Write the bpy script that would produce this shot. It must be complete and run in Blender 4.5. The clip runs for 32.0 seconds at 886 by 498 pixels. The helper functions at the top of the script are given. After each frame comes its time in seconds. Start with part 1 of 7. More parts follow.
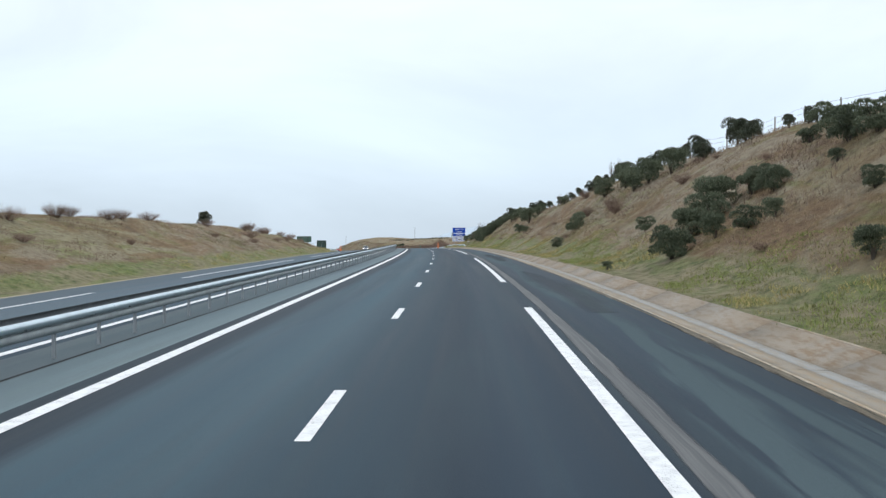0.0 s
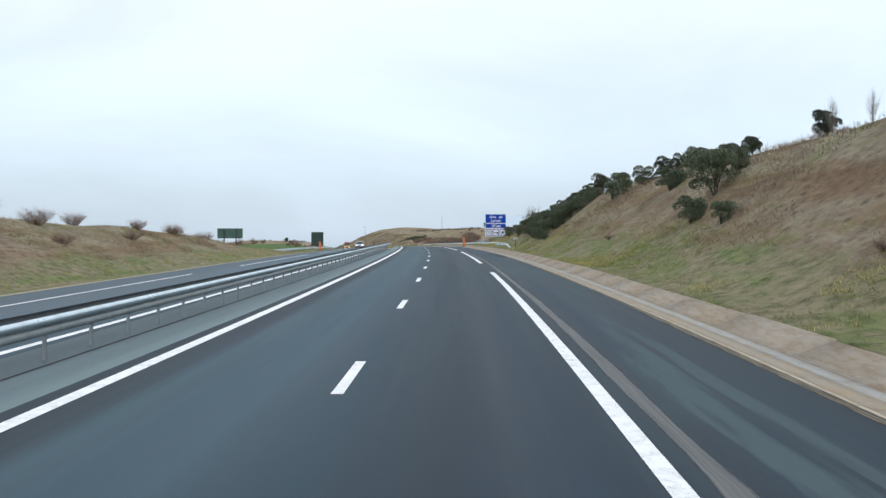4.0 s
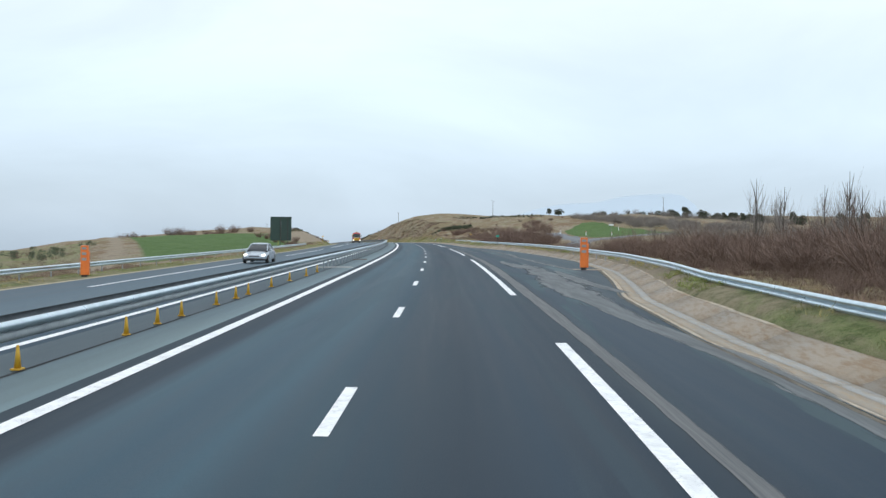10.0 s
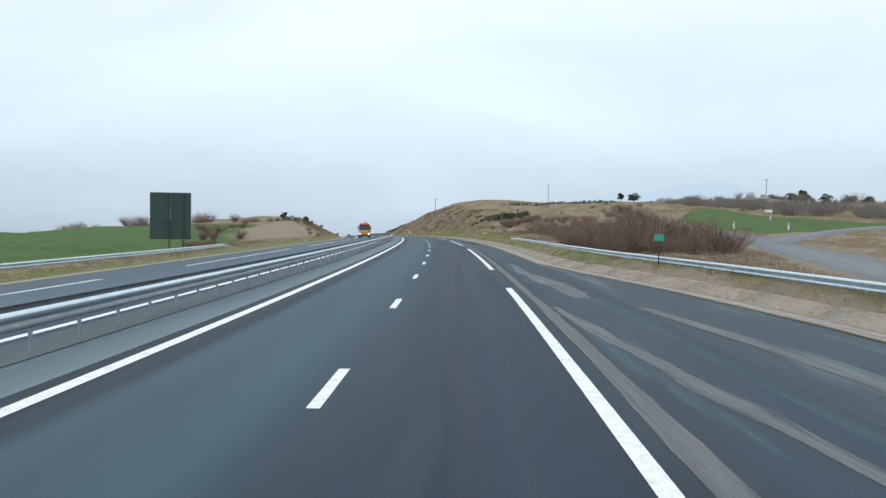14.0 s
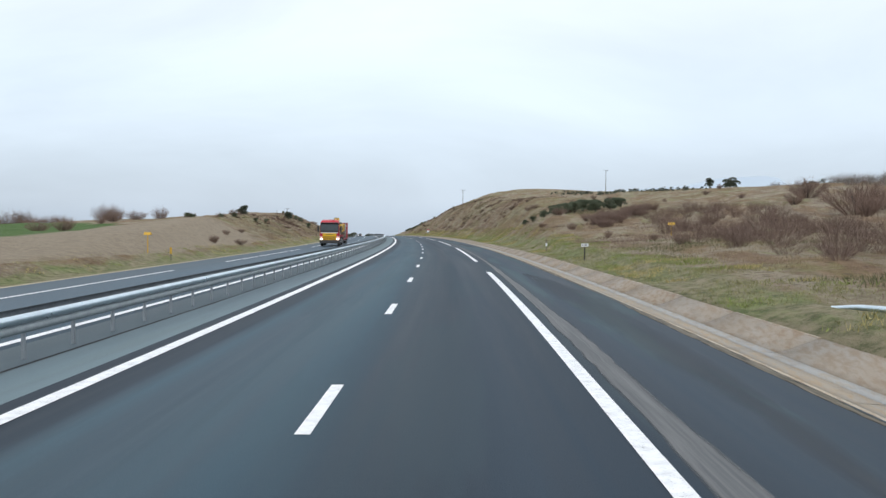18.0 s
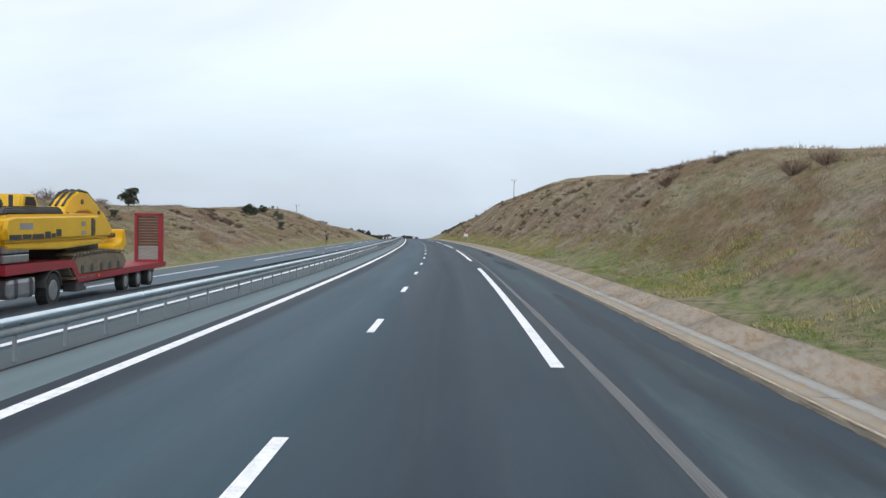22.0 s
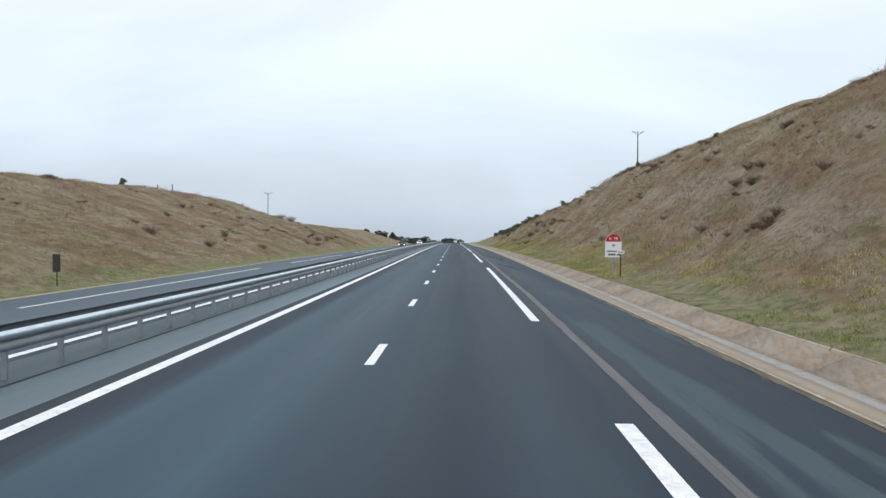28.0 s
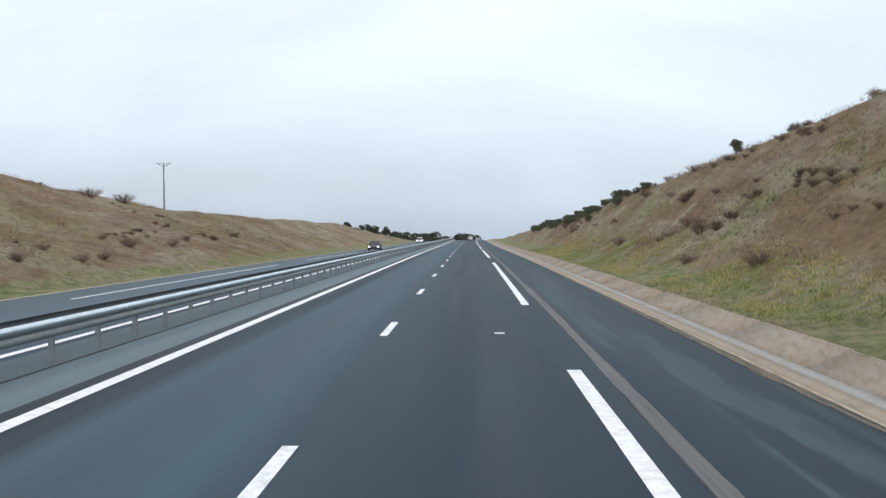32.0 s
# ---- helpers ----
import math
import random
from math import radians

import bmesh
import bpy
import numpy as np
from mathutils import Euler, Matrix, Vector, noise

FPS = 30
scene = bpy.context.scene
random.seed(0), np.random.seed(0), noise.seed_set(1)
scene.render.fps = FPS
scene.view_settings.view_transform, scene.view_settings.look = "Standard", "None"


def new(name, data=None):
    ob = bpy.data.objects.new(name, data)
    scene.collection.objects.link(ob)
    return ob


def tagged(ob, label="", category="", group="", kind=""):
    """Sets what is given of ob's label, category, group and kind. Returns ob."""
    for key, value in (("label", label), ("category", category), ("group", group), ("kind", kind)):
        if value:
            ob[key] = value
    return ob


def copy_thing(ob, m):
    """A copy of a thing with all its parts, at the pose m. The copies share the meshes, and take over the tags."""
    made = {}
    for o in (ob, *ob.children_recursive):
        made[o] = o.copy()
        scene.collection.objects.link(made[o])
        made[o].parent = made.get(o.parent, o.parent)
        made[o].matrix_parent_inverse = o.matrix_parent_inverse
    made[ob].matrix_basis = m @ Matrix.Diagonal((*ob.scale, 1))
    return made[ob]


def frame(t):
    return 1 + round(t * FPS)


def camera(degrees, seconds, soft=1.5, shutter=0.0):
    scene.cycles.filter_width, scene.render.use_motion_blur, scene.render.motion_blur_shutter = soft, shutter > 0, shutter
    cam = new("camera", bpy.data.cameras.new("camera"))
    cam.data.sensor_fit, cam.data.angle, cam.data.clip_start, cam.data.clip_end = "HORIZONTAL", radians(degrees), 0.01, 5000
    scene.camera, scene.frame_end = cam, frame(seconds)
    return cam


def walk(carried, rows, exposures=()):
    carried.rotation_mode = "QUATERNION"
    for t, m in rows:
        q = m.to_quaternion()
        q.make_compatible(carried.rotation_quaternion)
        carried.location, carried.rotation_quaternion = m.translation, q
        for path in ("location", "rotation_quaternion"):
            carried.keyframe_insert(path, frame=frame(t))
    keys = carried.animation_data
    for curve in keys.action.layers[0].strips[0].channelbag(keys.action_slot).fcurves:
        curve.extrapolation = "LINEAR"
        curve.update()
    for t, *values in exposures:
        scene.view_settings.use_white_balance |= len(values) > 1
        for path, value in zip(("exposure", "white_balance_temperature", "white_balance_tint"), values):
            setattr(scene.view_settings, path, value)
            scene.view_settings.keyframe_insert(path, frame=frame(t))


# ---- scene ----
cam = camera(51.47, 32.0, soft=1.45)

# The motorway's centre line (the broken white line between the two lanes): turn and rise per kilometre at even stations.
KNOT = 68.0
TURN = [0.437, 0.442, 0.402, 0.523, 0.408, 0.460, 0.445, 0.462, 0.462, 0.427, 0.262, 0.146, -0.007, 0.076, -0.076, -0.008, -0.003, -0.003, -0.003, -0.003, -0.003]
RISE = [-0.220, -0.282, -0.066, -0.119, -0.102, -0.101, -0.000, -0.100, -0.045, -0.000, -0.065, 0.008, -0.035, -0.047, -0.007, 0.062, -0.055, -0.238, -0.249, -0.250, -0.250]
STATION = np.arange(-60, 1301, 2.0)
_kn = np.arange(-60, 1301, KNOT)
HEADING = np.cumsum(np.interp(STATION, _kn, TURN)) * 0.002
HEADING -= np.interp(0, STATION, HEADING)
ROAD_X = np.cumsum(-np.sin(HEADING)) * 2.0
ROAD_Y = np.cumsum(np.cos(HEADING)) * 2.0
ROAD_X -= np.interp(0, STATION, ROAD_X)
ROAD_Y -= np.interp(0, STATION, ROAD_Y)
GRADE = np.cumsum(np.interp(STATION, _kn, RISE)) * 0.002
GRADE += 0.03319 - np.interp(0, STATION, GRADE)
ROAD_Z = np.cumsum(GRADE) * 2.0
ROAD_Z -= np.interp(0, STATION, ROAD_Z)
EYE = 2.225


def road(s, lat=0.0, up=0.0):
    """World place of the point s metres along the road, lat metres to its left, up metres above it (numbers or arrays)."""
    s = np.asarray(s, float)
    c = np.clip(s, -60, 1300)
    a = np.interp(c, STATION, HEADING)
    over = s - c
    x = np.interp(c, STATION, ROAD_X) - lat * np.cos(a) - over * np.sin(a)
    y = np.interp(c, STATION, ROAD_Y) - lat * np.sin(a) + over * np.cos(a)
    return x, y, np.interp(c, STATION, ROAD_Z) + up


def heading(s):
    return float(np.interp(s, STATION, HEADING))


def eye_pose(s, lat, yaw, pitch, roll):
    a = heading(s) + radians(yaw)
    p = math.atan(float(np.interp(s, STATION, GRADE))) + radians(pitch)
    ahead = Vector((-math.sin(a) * math.cos(p), math.cos(a) * math.cos(p), math.sin(p)))
    right = Vector((math.cos(a), math.sin(a), 0))
    top = right.cross(ahead)
    c, k = math.cos(radians(roll)), math.sin(radians(roll))
    r, u = c * right - k * top, c * top + k * right
    m = Matrix((r, u, -ahead)).transposed().to_4x4()
    m.translation = [float(v) for v in road(s, lat, EYE)]
    return m


# seconds, metres along the road, metres left of its centre line, yaw, pitch and roll against the road
DRIVE = [
    (0, 10.08, -1.71, 1.62, -1.49, 0.13),
    (1, 32.01, -1.65, 1.47, -1.44, 0.09),
    (2, 53.93, -1.60, 1.34, -1.28, -0.21),
    (3, 76.22, -1.70, 1.31, -1.40, 0.24),
    (4, 98.39, -1.69, 1.48, -1.41, 0.07),
    (5, 120.47, -1.66, 1.66, -1.41, -0.10),
    (6, 142.45, -1.65, 1.83, -1.44, -0.27),
    (7, 164.36, -1.50, 1.82, -1.46, -0.24),
    (8, 186.55, -1.34, 1.82, -1.44, -0.45),
    (9, 208.55, -1.36, 1.46, -1.46, -0.35),
    (10, 230.93, -1.41, 0.98, -1.38, -0.74),
    (11, 253.35, -1.55, 0.94, -1.54, -0.91),
    (12, 275.75, -1.73, 0.98, -1.58, -0.49),
    (13, 298.15, -1.86, 1.11, -1.54, -0.47),
    (14, 320.74, -1.77, 1.48, -1.60, -0.84),
    (15, 343.44, -1.64, 1.74, -1.66, -0.86),
    (16, 366.47, -1.63, 1.48, -1.65, -0.72),
    (17, 389.76, -1.61, 1.23, -1.63, -0.59),
    (18, 413.02, -1.60, 0.97, -1.60, -0.45),
    (19, 436.17, -1.72, 1.01, -1.49, -0.75),
    (20, 459.66, -1.79, 1.19, -1.36, -0.34),
    (21, 483.24, -1.77, 1.18, -1.28, -0.52),
    (22, 506.93, -1.87, 1.23, -1.20, -0.75),
    (23, 530.92, -1.94, 1.21, -1.06, -0.03),
    (24, 555.07, -2.02, 1.48, -1.06, 0.32),
    (25, 579.49, -1.96, 1.81, -1.08, 0.20),
    (26, 604.06, -1.84, 1.66, -1.01, 0.01),
    (27, 628.85, -1.71, 1.51, -0.94, -0.18),
    (28, 654.01, -1.59, 1.35, -0.88, -0.36),
    (29, 679.62, -1.67, 1.11, -1.15, -0.38),
    (30, 704.48, -1.93, 1.20, -1.09, -0.05),
    (31, 729.58, -1.93, 1.52, -1.27, 0.04),
    (32, 754.19, -1.87, 1.78, -1.13, 0.09),
]
walk(cam, [(t, eye_pose(*v)) for t, *v in DRIVE], exposures=[(0.0, 0.0, 6560, 11.0), (7.0, 0.0, 6540, 10.8), (9.5, 0.0, 6470, 9.6), (14.0, 0.0, 6490, 9.8), (18.0, 0.0, 6640, 12.6), (32.0, 0.0, 6700, 13.6)])


# ---- sky and light: an even winter overcast, brightest high up, blue-grey towards the horizon ----
world = bpy.data.worlds.new("overcast_sky")
scene.world = world
world.use_nodes = True
wn, wl = world.node_tree.nodes, world.node_tree.links
wn.clear()


def wnode(kind, **values):
    n = wn.new(kind)
    for k, v in values.items():
        n.inputs[k].default_value = v
    return n


SUN_UP, SUN_ROUND = radians(48), radians(158)
nishita = wn.new("ShaderNodeTexSky")
nishita.sky_type = "NISHITA"
nishita.sun_disc = False
nishita.sun_elevation, nishita.sun_rotation = SUN_UP, SUN_ROUND
coord = wn.new("ShaderNodeTexCoord")
split = wn.new("ShaderNodeSeparateXYZ")
wl.new(coord.outputs["Generated"], split.inputs[0])
height = wn.new("ShaderNodeValToRGB")
height.color_ramp.interpolation = "EASE"
ramp = [(0.0, (0.187, 0.230, 0.289)), (0.44, (0.315, 0.390, 0.475)), (0.485, (0.455, 0.555, 0.665)), (0.51, (0.565, 0.683, 0.805)), (0.56, (0.712, 0.845, 0.962)), (0.63, (0.85, 0.962, 1.045)), (1.0, (0.945, 1.012, 1.075))]
half = wn.new("ShaderNodeMath")
half.operation = "MULTIPLY_ADD"
half.inputs[1].default_value, half.inputs[2].default_value = 0.5, 0.5
wl.new(split.outputs["Z"], half.inputs[0])
el = height.color_ramp.elements
el[0].position, el[0].color = ramp[0][0], (*ramp[0][1], 1)
el[1].position, el[1].color = ramp[-1][0], (*ramp[-1][1], 1)
for pos, col in ramp[1:-1]:
    e = el.new(pos)
    e.color = (*col, 1)
wl.new(half.outputs[0], height.inputs[0])
flat = wn.new("ShaderNodeMapping")
flat.inputs["Scale"].default_value = (1.0, 1.0, 3.2)
wl.new(coord.outputs["Generated"], flat.inputs[0])
cloud = wnode("ShaderNodeTexNoise", Scale=1.9, Detail=6.0, Roughness=0.55, Distortion=0.5)
wl.new(flat.outputs[0], cloud.inputs["Vector"])
soft = wn.new("ShaderNodeMapRange")
soft.inputs["From Min"].default_value, soft.inputs["From Max"].default_value = 0.3, 0.7
soft.inputs["To Min"].default_value, soft.inputs["To Max"].default_value = 0.885, 1.115
wl.new(cloud.outputs["Fac"], soft.inputs["Value"])
shade = wn.new("ShaderNodeMix")
shade.data_type, shade.blend_type = "RGBA", "MULTIPLY"
shade.inputs[0].default_value = 1.0
wl.new(height.outputs[0], shade.inputs[6])
wl.new(soft.outputs[0], shade.inputs[7])
both = wn.new("ShaderNodeMix")
both.data_type, both.blend_type = "RGBA", "ADD"
both.inputs[0].default_value = 0.012
wl.new(shade.outputs[2], both.inputs[6])
wl.new(nishita.outputs[0], both.inputs[7])
back = wn.new("ShaderNodeBackground")
back.inputs["Strength"].default_value = 1.0
wl.new(both.outputs[2], back.inputs["Color"])
wl.new(back.outputs[0], wn.new("ShaderNodeOutputWorld").inputs[0])

sun = new("sun", bpy.data.lights.new("sun", "SUN"))
sun.data.energy, sun.data.angle, sun.data.color = 0.9, radians(40), (0.98, 0.98, 1.0)
sun.rotation_euler = (radians(90) - SUN_UP, 0, radians(180) - SUN_ROUND)

# ---- materials ----


class Nodes:
    """A node material with few words: each call returns an output socket."""

    def __init__(self, name):
        self.m = bpy.data.materials.new(name)
        self.m.use_nodes = True
        self.t = self.m.node_tree
        self.bsdf = self.t.nodes["Principled BSDF"]

    def put(self, socket, value):
        if hasattr(value, "links"):
            self.t.links.new(value, socket)
        elif isinstance(value, tuple) and len(value) == 3 and socket.type == "RGBA":
            socket.default_value = (*value, 1)
        else:
            socket.default_value = value

    def where(self, kind="Object"):
        return self.t.nodes.new("ShaderNodeTexCoord").outputs[kind]

    def mapped(self, vector, scale, turn=(0, 0, 0)):
        n = self.t.nodes.new("ShaderNodeMapping")
        n.inputs["Scale"].default_value = scale
        n.inputs["Rotation"].default_value = turn
        self.t.links.new(vector, n.inputs[0])
        return n.outputs[0]

    def noise(self, vector, scale, detail=4.0, rough=0.55, bend=0.0):
        n = self.t.nodes.new("ShaderNodeTexNoise")
        n.inputs["Scale"].default_value, n.inputs["Detail"].default_value = scale, detail
        n.inputs["Roughness"].default_value, n.inputs["Distortion"].default_value = rough, bend
        if vector:
            self.t.links.new(vector, n.inputs["Vector"])
        return n.outputs["Fac"]

    def cells(self, vector, scale):
        n = self.t.nodes.new("ShaderNodeTexVoronoi")
        n.inputs["Scale"].default_value = scale
        self.t.links.new(vector, n.inputs["Vector"])
        return n.outputs["Distance"]

    def span(self, value, a, b, c=0.0, d=1.0):
        n = self.t.nodes.new("ShaderNodeMapRange")
        self.put(n.inputs["Value"], value)
        for k, v in (("From Min", a), ("From Max", b), ("To Min", c), ("To Max", d)):
            n.inputs[k].default_value = v
        return n.outputs[0]

    def math(self, op, a, b=0.0, c=0.0):
        n = self.t.nodes.new("ShaderNodeMath")
        n.operation = op
        for i, v in enumerate((a, b, c)):
            self.put(n.inputs[i], v)
        return n.outputs[0]

    def mix(self, fac, a, b, mode="MIX"):
        n = self.t.nodes.new("ShaderNodeMix")
        n.data_type, n.blend_type = "RGBA", mode
        for i, v in ((0, fac), (6, a), (7, b)):
            self.put(n.inputs[i], v)
        return n.outputs[2]

    def ramp(self, fac, stops):
        n = self.t.nodes.new("ShaderNodeValToRGB")
        e = n.color_ramp.elements
        e[0].position, e[0].color = stops[0][0], (*stops[0][1], 1)
        e[1].position, e[1].color = stops[-1][0], (*stops[-1][1], 1)
        for p, c in stops[1:-1]:
            k = e.new(p)
            k.color = (*c, 1)
        self.put(n.inputs[0], fac)
        return n.outputs[0]

    def attribute(self, name):
        n = self.t.nodes.new("ShaderNodeAttribute")
        n.attribute_name = name
        return n.outputs["Color"]

    def apart(self, vector, which):
        n = self.t.nodes.new("ShaderNodeSeparateXYZ")
        self.put(n.inputs[0], vector)
        return n.outputs[which]

    def random(self):
        return self.t.nodes.new("ShaderNodeObjectInfo").outputs["Random"]

    def island(self):
        return self.t.nodes.new("ShaderNodeNewGeometry").outputs["Random Per Island"]

    def bump(self, value, strength, distance=0.02):
        n = self.t.nodes.new("ShaderNodeBump")
        n.inputs["Strength"].default_value, n.inputs["Distance"].default_value = strength, distance
        self.put(n.inputs["Height"], value)
        self.put(self.bsdf.inputs["Normal"], n.outputs[0])

    def done(self, color, rough=0.7, metal=0.0, spec=None, **more):
        self.put(self.bsdf.inputs["Base Color"], color)
        self.put(self.bsdf.inputs["Roughness"], rough)
        self.put(self.bsdf.inputs["Metallic"], metal)
        if spec is not None:
            self.put(self.bsdf.inputs["Specular IOR Level"], spec)
        for k, v in more.items():
            self.put(self.bsdf.inputs[k.replace("_", " ")], v)
        return self.m


def plain(name, a, b, scale=3.0, rough=0.6, metal=0.0, bump=0.0, bump_scale=40.0, spec=None):
    """Colour a worn towards b at a large and a small scale, with a fine relief."""
    n = Nodes(name)
    p = n.where()
    big, fine = n.noise(p, scale), n.noise(p, scale * 9, 3.0)
    f = n.span(n.math("MULTIPLY_ADD", fine, 0.45, big), 0.5, 0.95)
    if bump:
        n.bump(n.noise(p, bump_scale, 3.0), bump)
    return n.done(n.mix(f, a, b), n.span(fine, 0.3, 0.7, rough - 0.07, rough + 0.07), metal, spec)


def glow(name, color, strength, base=(0.8, 0.8, 0.8)):
    n = Nodes(name)
    return n.done(base, 0.2, 0.0, None, Emission_Color=color, Emission_Strength=strength)


def leafy(name, dark, light, rough=0.65):
    """Leaves or twigs: each piece its own tint, each plant a little apart."""
    n = Nodes(name)
    f = n.math("MULTIPLY_ADD", n.random(), 0.35, n.math("MULTIPLY", n.island(), 0.75))
    return n.done(n.mix(f, dark, light), rough, 0.0, 0.25)


def asphalt(name, stops, offset, width, wet=1.0, worn=(-4.5, -4.3), pale=(0.092, 0.1, 0.106), level=0.57, calm=0.42, wander=1.1):
    """Rolled asphalt, u across and v along in metres: bands of wear, streaks and drying patches, stone grain."""
    n = Nodes(name)
    uv = n.where("UV")
    p = n.where()
    streak = n.noise(n.mapped(uv, (0.9, 0.018, 1)), 1.0, 6.0, 0.65, 0.3)
    patch = n.noise(n.mapped(uv, (1.1, 0.055, 1)), 0.8, 5.0, 0.62, 0.4)
    grain = n.noise(p, 70.0, 3.0, 0.7)
    speck = n.cells(p, 55.0)
    u = n.apart(uv, 0)
    across = n.math("MULTIPLY_ADD", n.math("SUBTRACT", streak, 0.5), wander, u)
    base = n.ramp(n.span(across, offset, offset + width), stops)
    c = n.mix(n.span(streak, 0.38, 0.66, 0.0, 0.6), n.mix(1.0, base, (0.86, 0.88, 0.92), "MULTIPLY"), n.mix(1.0, base, (1.65, 1.68, 1.66), "MULTIPLY"))
    veil = n.noise(n.mapped(uv, (0.22, 0.012, 1)), 1.0, 3.0, 0.5)
    c = n.mix(n.span(veil, 0.4, 0.65, 0.0, 0.5), c, n.mix(1.0, c, (0.72, 0.76, 0.86), "MULTIPLY"))
    dry = n.span(patch, level, level + 0.05, 0.0, 0.5 * wet)
    blot = n.noise(n.mapped(uv, (0.35, 0.05, 1)), 1.6, 5.0, 0.6)
    dry = n.math("MULTIPLY", dry, n.span(blot, calm, calm + 0.12))
    dry = n.math("MULTIPLY", dry, n.span(u, worn[0], worn[1], 1.0, 0.2))
    c = n.mix(dry, c, pale)
    c = n.mix(n.span(grain, 0.3, 0.75, 0.0, 0.5), c, n.mix(1.0, c, (1.5, 1.5, 1.5), "MULTIPLY"))
    c = n.mix(n.span(speck, 0.0, 0.35, 0.3, 0.0), c, (0.02, 0.02, 0.022))
    n.bump(n.math("ADD", grain, speck), 0.25, 0.006)
    rough = n.math("ADD", n.span(streak, 0.3, 0.7, 0.55, 0.72), n.math("MULTIPLY", dry, 0.25))
    return n.done(c, rough, 0.0, 0.2)


MAT_ROAD = asphalt("asphalt", [(0.0, (0.0216, 0.0390, 0.0556)), (0.17, (0.0203, 0.0367, 0.0524)), (0.24, (0.0137, 0.0247, 0.0351)), (0.30, (0.0122, 0.0247, 0.0368)), (0.40, (0.0178, 0.0313, 0.0451)),
                               (0.47, (0.0122, 0.0233, 0.0346)), (0.55, (0.0178, 0.0334, 0.0462)), (0.62, (0.0211, 0.0429, 0.0589)), (0.70, (0.0371, 0.0712, 0.0890)), (0.78, (0.0309, 0.0611, 0.0801)),
                               (0.845, (0.0415, 0.0779, 0.0979)), (0.875, (0.0145, 0.0267, 0.0390)), (0.93, (0.0133, 0.0239, 0.0356)), (1.0, (0.0142, 0.0251, 0.0368))], -6.6, 10.8, 2.2, (-4.5, -4.3), (0.0653, 0.0957, 0.1089), 0.49, 0.38, 0.7)
MAT_BAY = asphalt("asphalt_lay_by", [(0.0, (0.0328, 0.0507, 0.0588)), (0.5, (0.0346, 0.0520, 0.0612)), (1.0, (0.0291, 0.0450, 0.0541))], -13.0, 6.5, 1.9, (10.0, 11.0), (0.1001, 0.1361, 0.1458), 0.54, 0.4)
MAT_OPP = asphalt("asphalt_far_carriageway", [(0.0, (0.0582, 0.0848, 0.1042)), (0.3, (0.0705, 0.1023, 0.1220)), (0.62, (0.0582, 0.0870, 0.1065)), (0.7, (0.0529, 0.0783, 0.0954)), (1.0, (0.0634, 0.0913, 0.1065))], 6.2, 11.0, 0.4)
MAT_MEDIAN = asphalt("median_strip", [(0.0, (0.1156, 0.1562, 0.1651)), (0.3, (0.1042, 0.1426, 0.1531)), (0.47, (0.1156, 0.1544, 0.1624)), (0.49, (0.0678, 0.0919, 0.0983)), (0.75, (0.0578, 0.0809, 0.0891)), (1.0, (0.0616, 0.0827, 0.0891))], 3.88, 2.57, 0.5, (10.0, 11.0), (0.1542, 0.1930, 0.1901), 0.52, 0.4, 0.12)


def soft_band(name, dark, light, reach, soft, grain=(3.0, 0.25), cover=1.0):
    """A thin skin of dirt whose u runs from -1.5 to 1.5 across it: it thins out raggedly towards its edges."""
    n = Nodes(name)
    uv = n.where("UV")
    a = n.noise(n.mapped(uv, (grain[0], grain[1], 1)), 1.0, 6.0, 0.65, 0.3)
    b = n.noise(n.where(), 60.0, 3.0)
    c = n.mix(n.span(a, 0.36, 0.62), light, dark)
    c = n.mix(n.span(b, 0.35, 0.7, 0, 0.4), c, n.mix(1.0, c, (0.7, 0.7, 0.7), "MULTIPLY"))
    edge = n.math("ADD", n.math("ABSOLUTE", n.apart(uv, 0)), n.math("MULTIPLY", n.math("SUBTRACT", a, 0.5), reach))
    n.bump(b, 0.2, 0.004)
    return n.done(c, 0.72, 0.0, 0.2, Alpha=n.span(edge, 1.0 - soft, 1.0 + soft, cover, 0.0))


def paint():
    n = Nodes("white_road_paint")
    p = n.where()
    wear = n.noise(p, 5.0, 6.0, 0.7)
    chip = n.noise(p, 60.0, 3.0, 0.7)
    c = n.mix(n.span(wear, 0.42, 0.72, 0.0, 0.55), (0.86, 0.87, 0.87), (0.5, 0.51, 0.52))
    c = n.mix(n.span(n.math("MULTIPLY_ADD", wear, 0.35, chip), 0.76, 0.86, 0.0, 0.7), c, (0.12, 0.12, 0.125))
    n.bump(chip, 0.15, 0.004)
    return n.done(c, 0.55, 0.0, 0.3)


def concrete(name, a, b, stain):
    n = Nodes(name)
    p = n.where()
    w = n.mapped(p, (1.8, 0.4, 1.8))
    big, mid, fine = n.noise(w, 0.9, 5.0, 0.65, 0.4), n.noise(w, 4.0, 5.0, 0.65), n.noise(p, 45.0, 3.0)
    c = n.mix(n.span(big, 0.38, 0.66), a, b)
    c = n.mix(n.span(mid, 0.46, 0.62, 0, 0.8), c, stain)
    grime = n.noise(n.mapped(p, (1, 0.5, 1)), 1.5, 5.0, 0.7, 0.6)
    c = n.mix(n.span(grime, 0.52, 0.68, 0, 0.55), c, (0.2, 0.17, 0.135))
    c = n.mix(n.math("MULTIPLY", n.random(), 0.3), c, b)
    c = n.mix(n.span(fine, 0.55, 0.75, 0, 0.4), c, (0.12, 0.11, 0.1))
    n.bump(n.math("ADD", mid, fine), 0.25, 0.02)
    return n.done(c, 0.82, 0.0, 0.3)


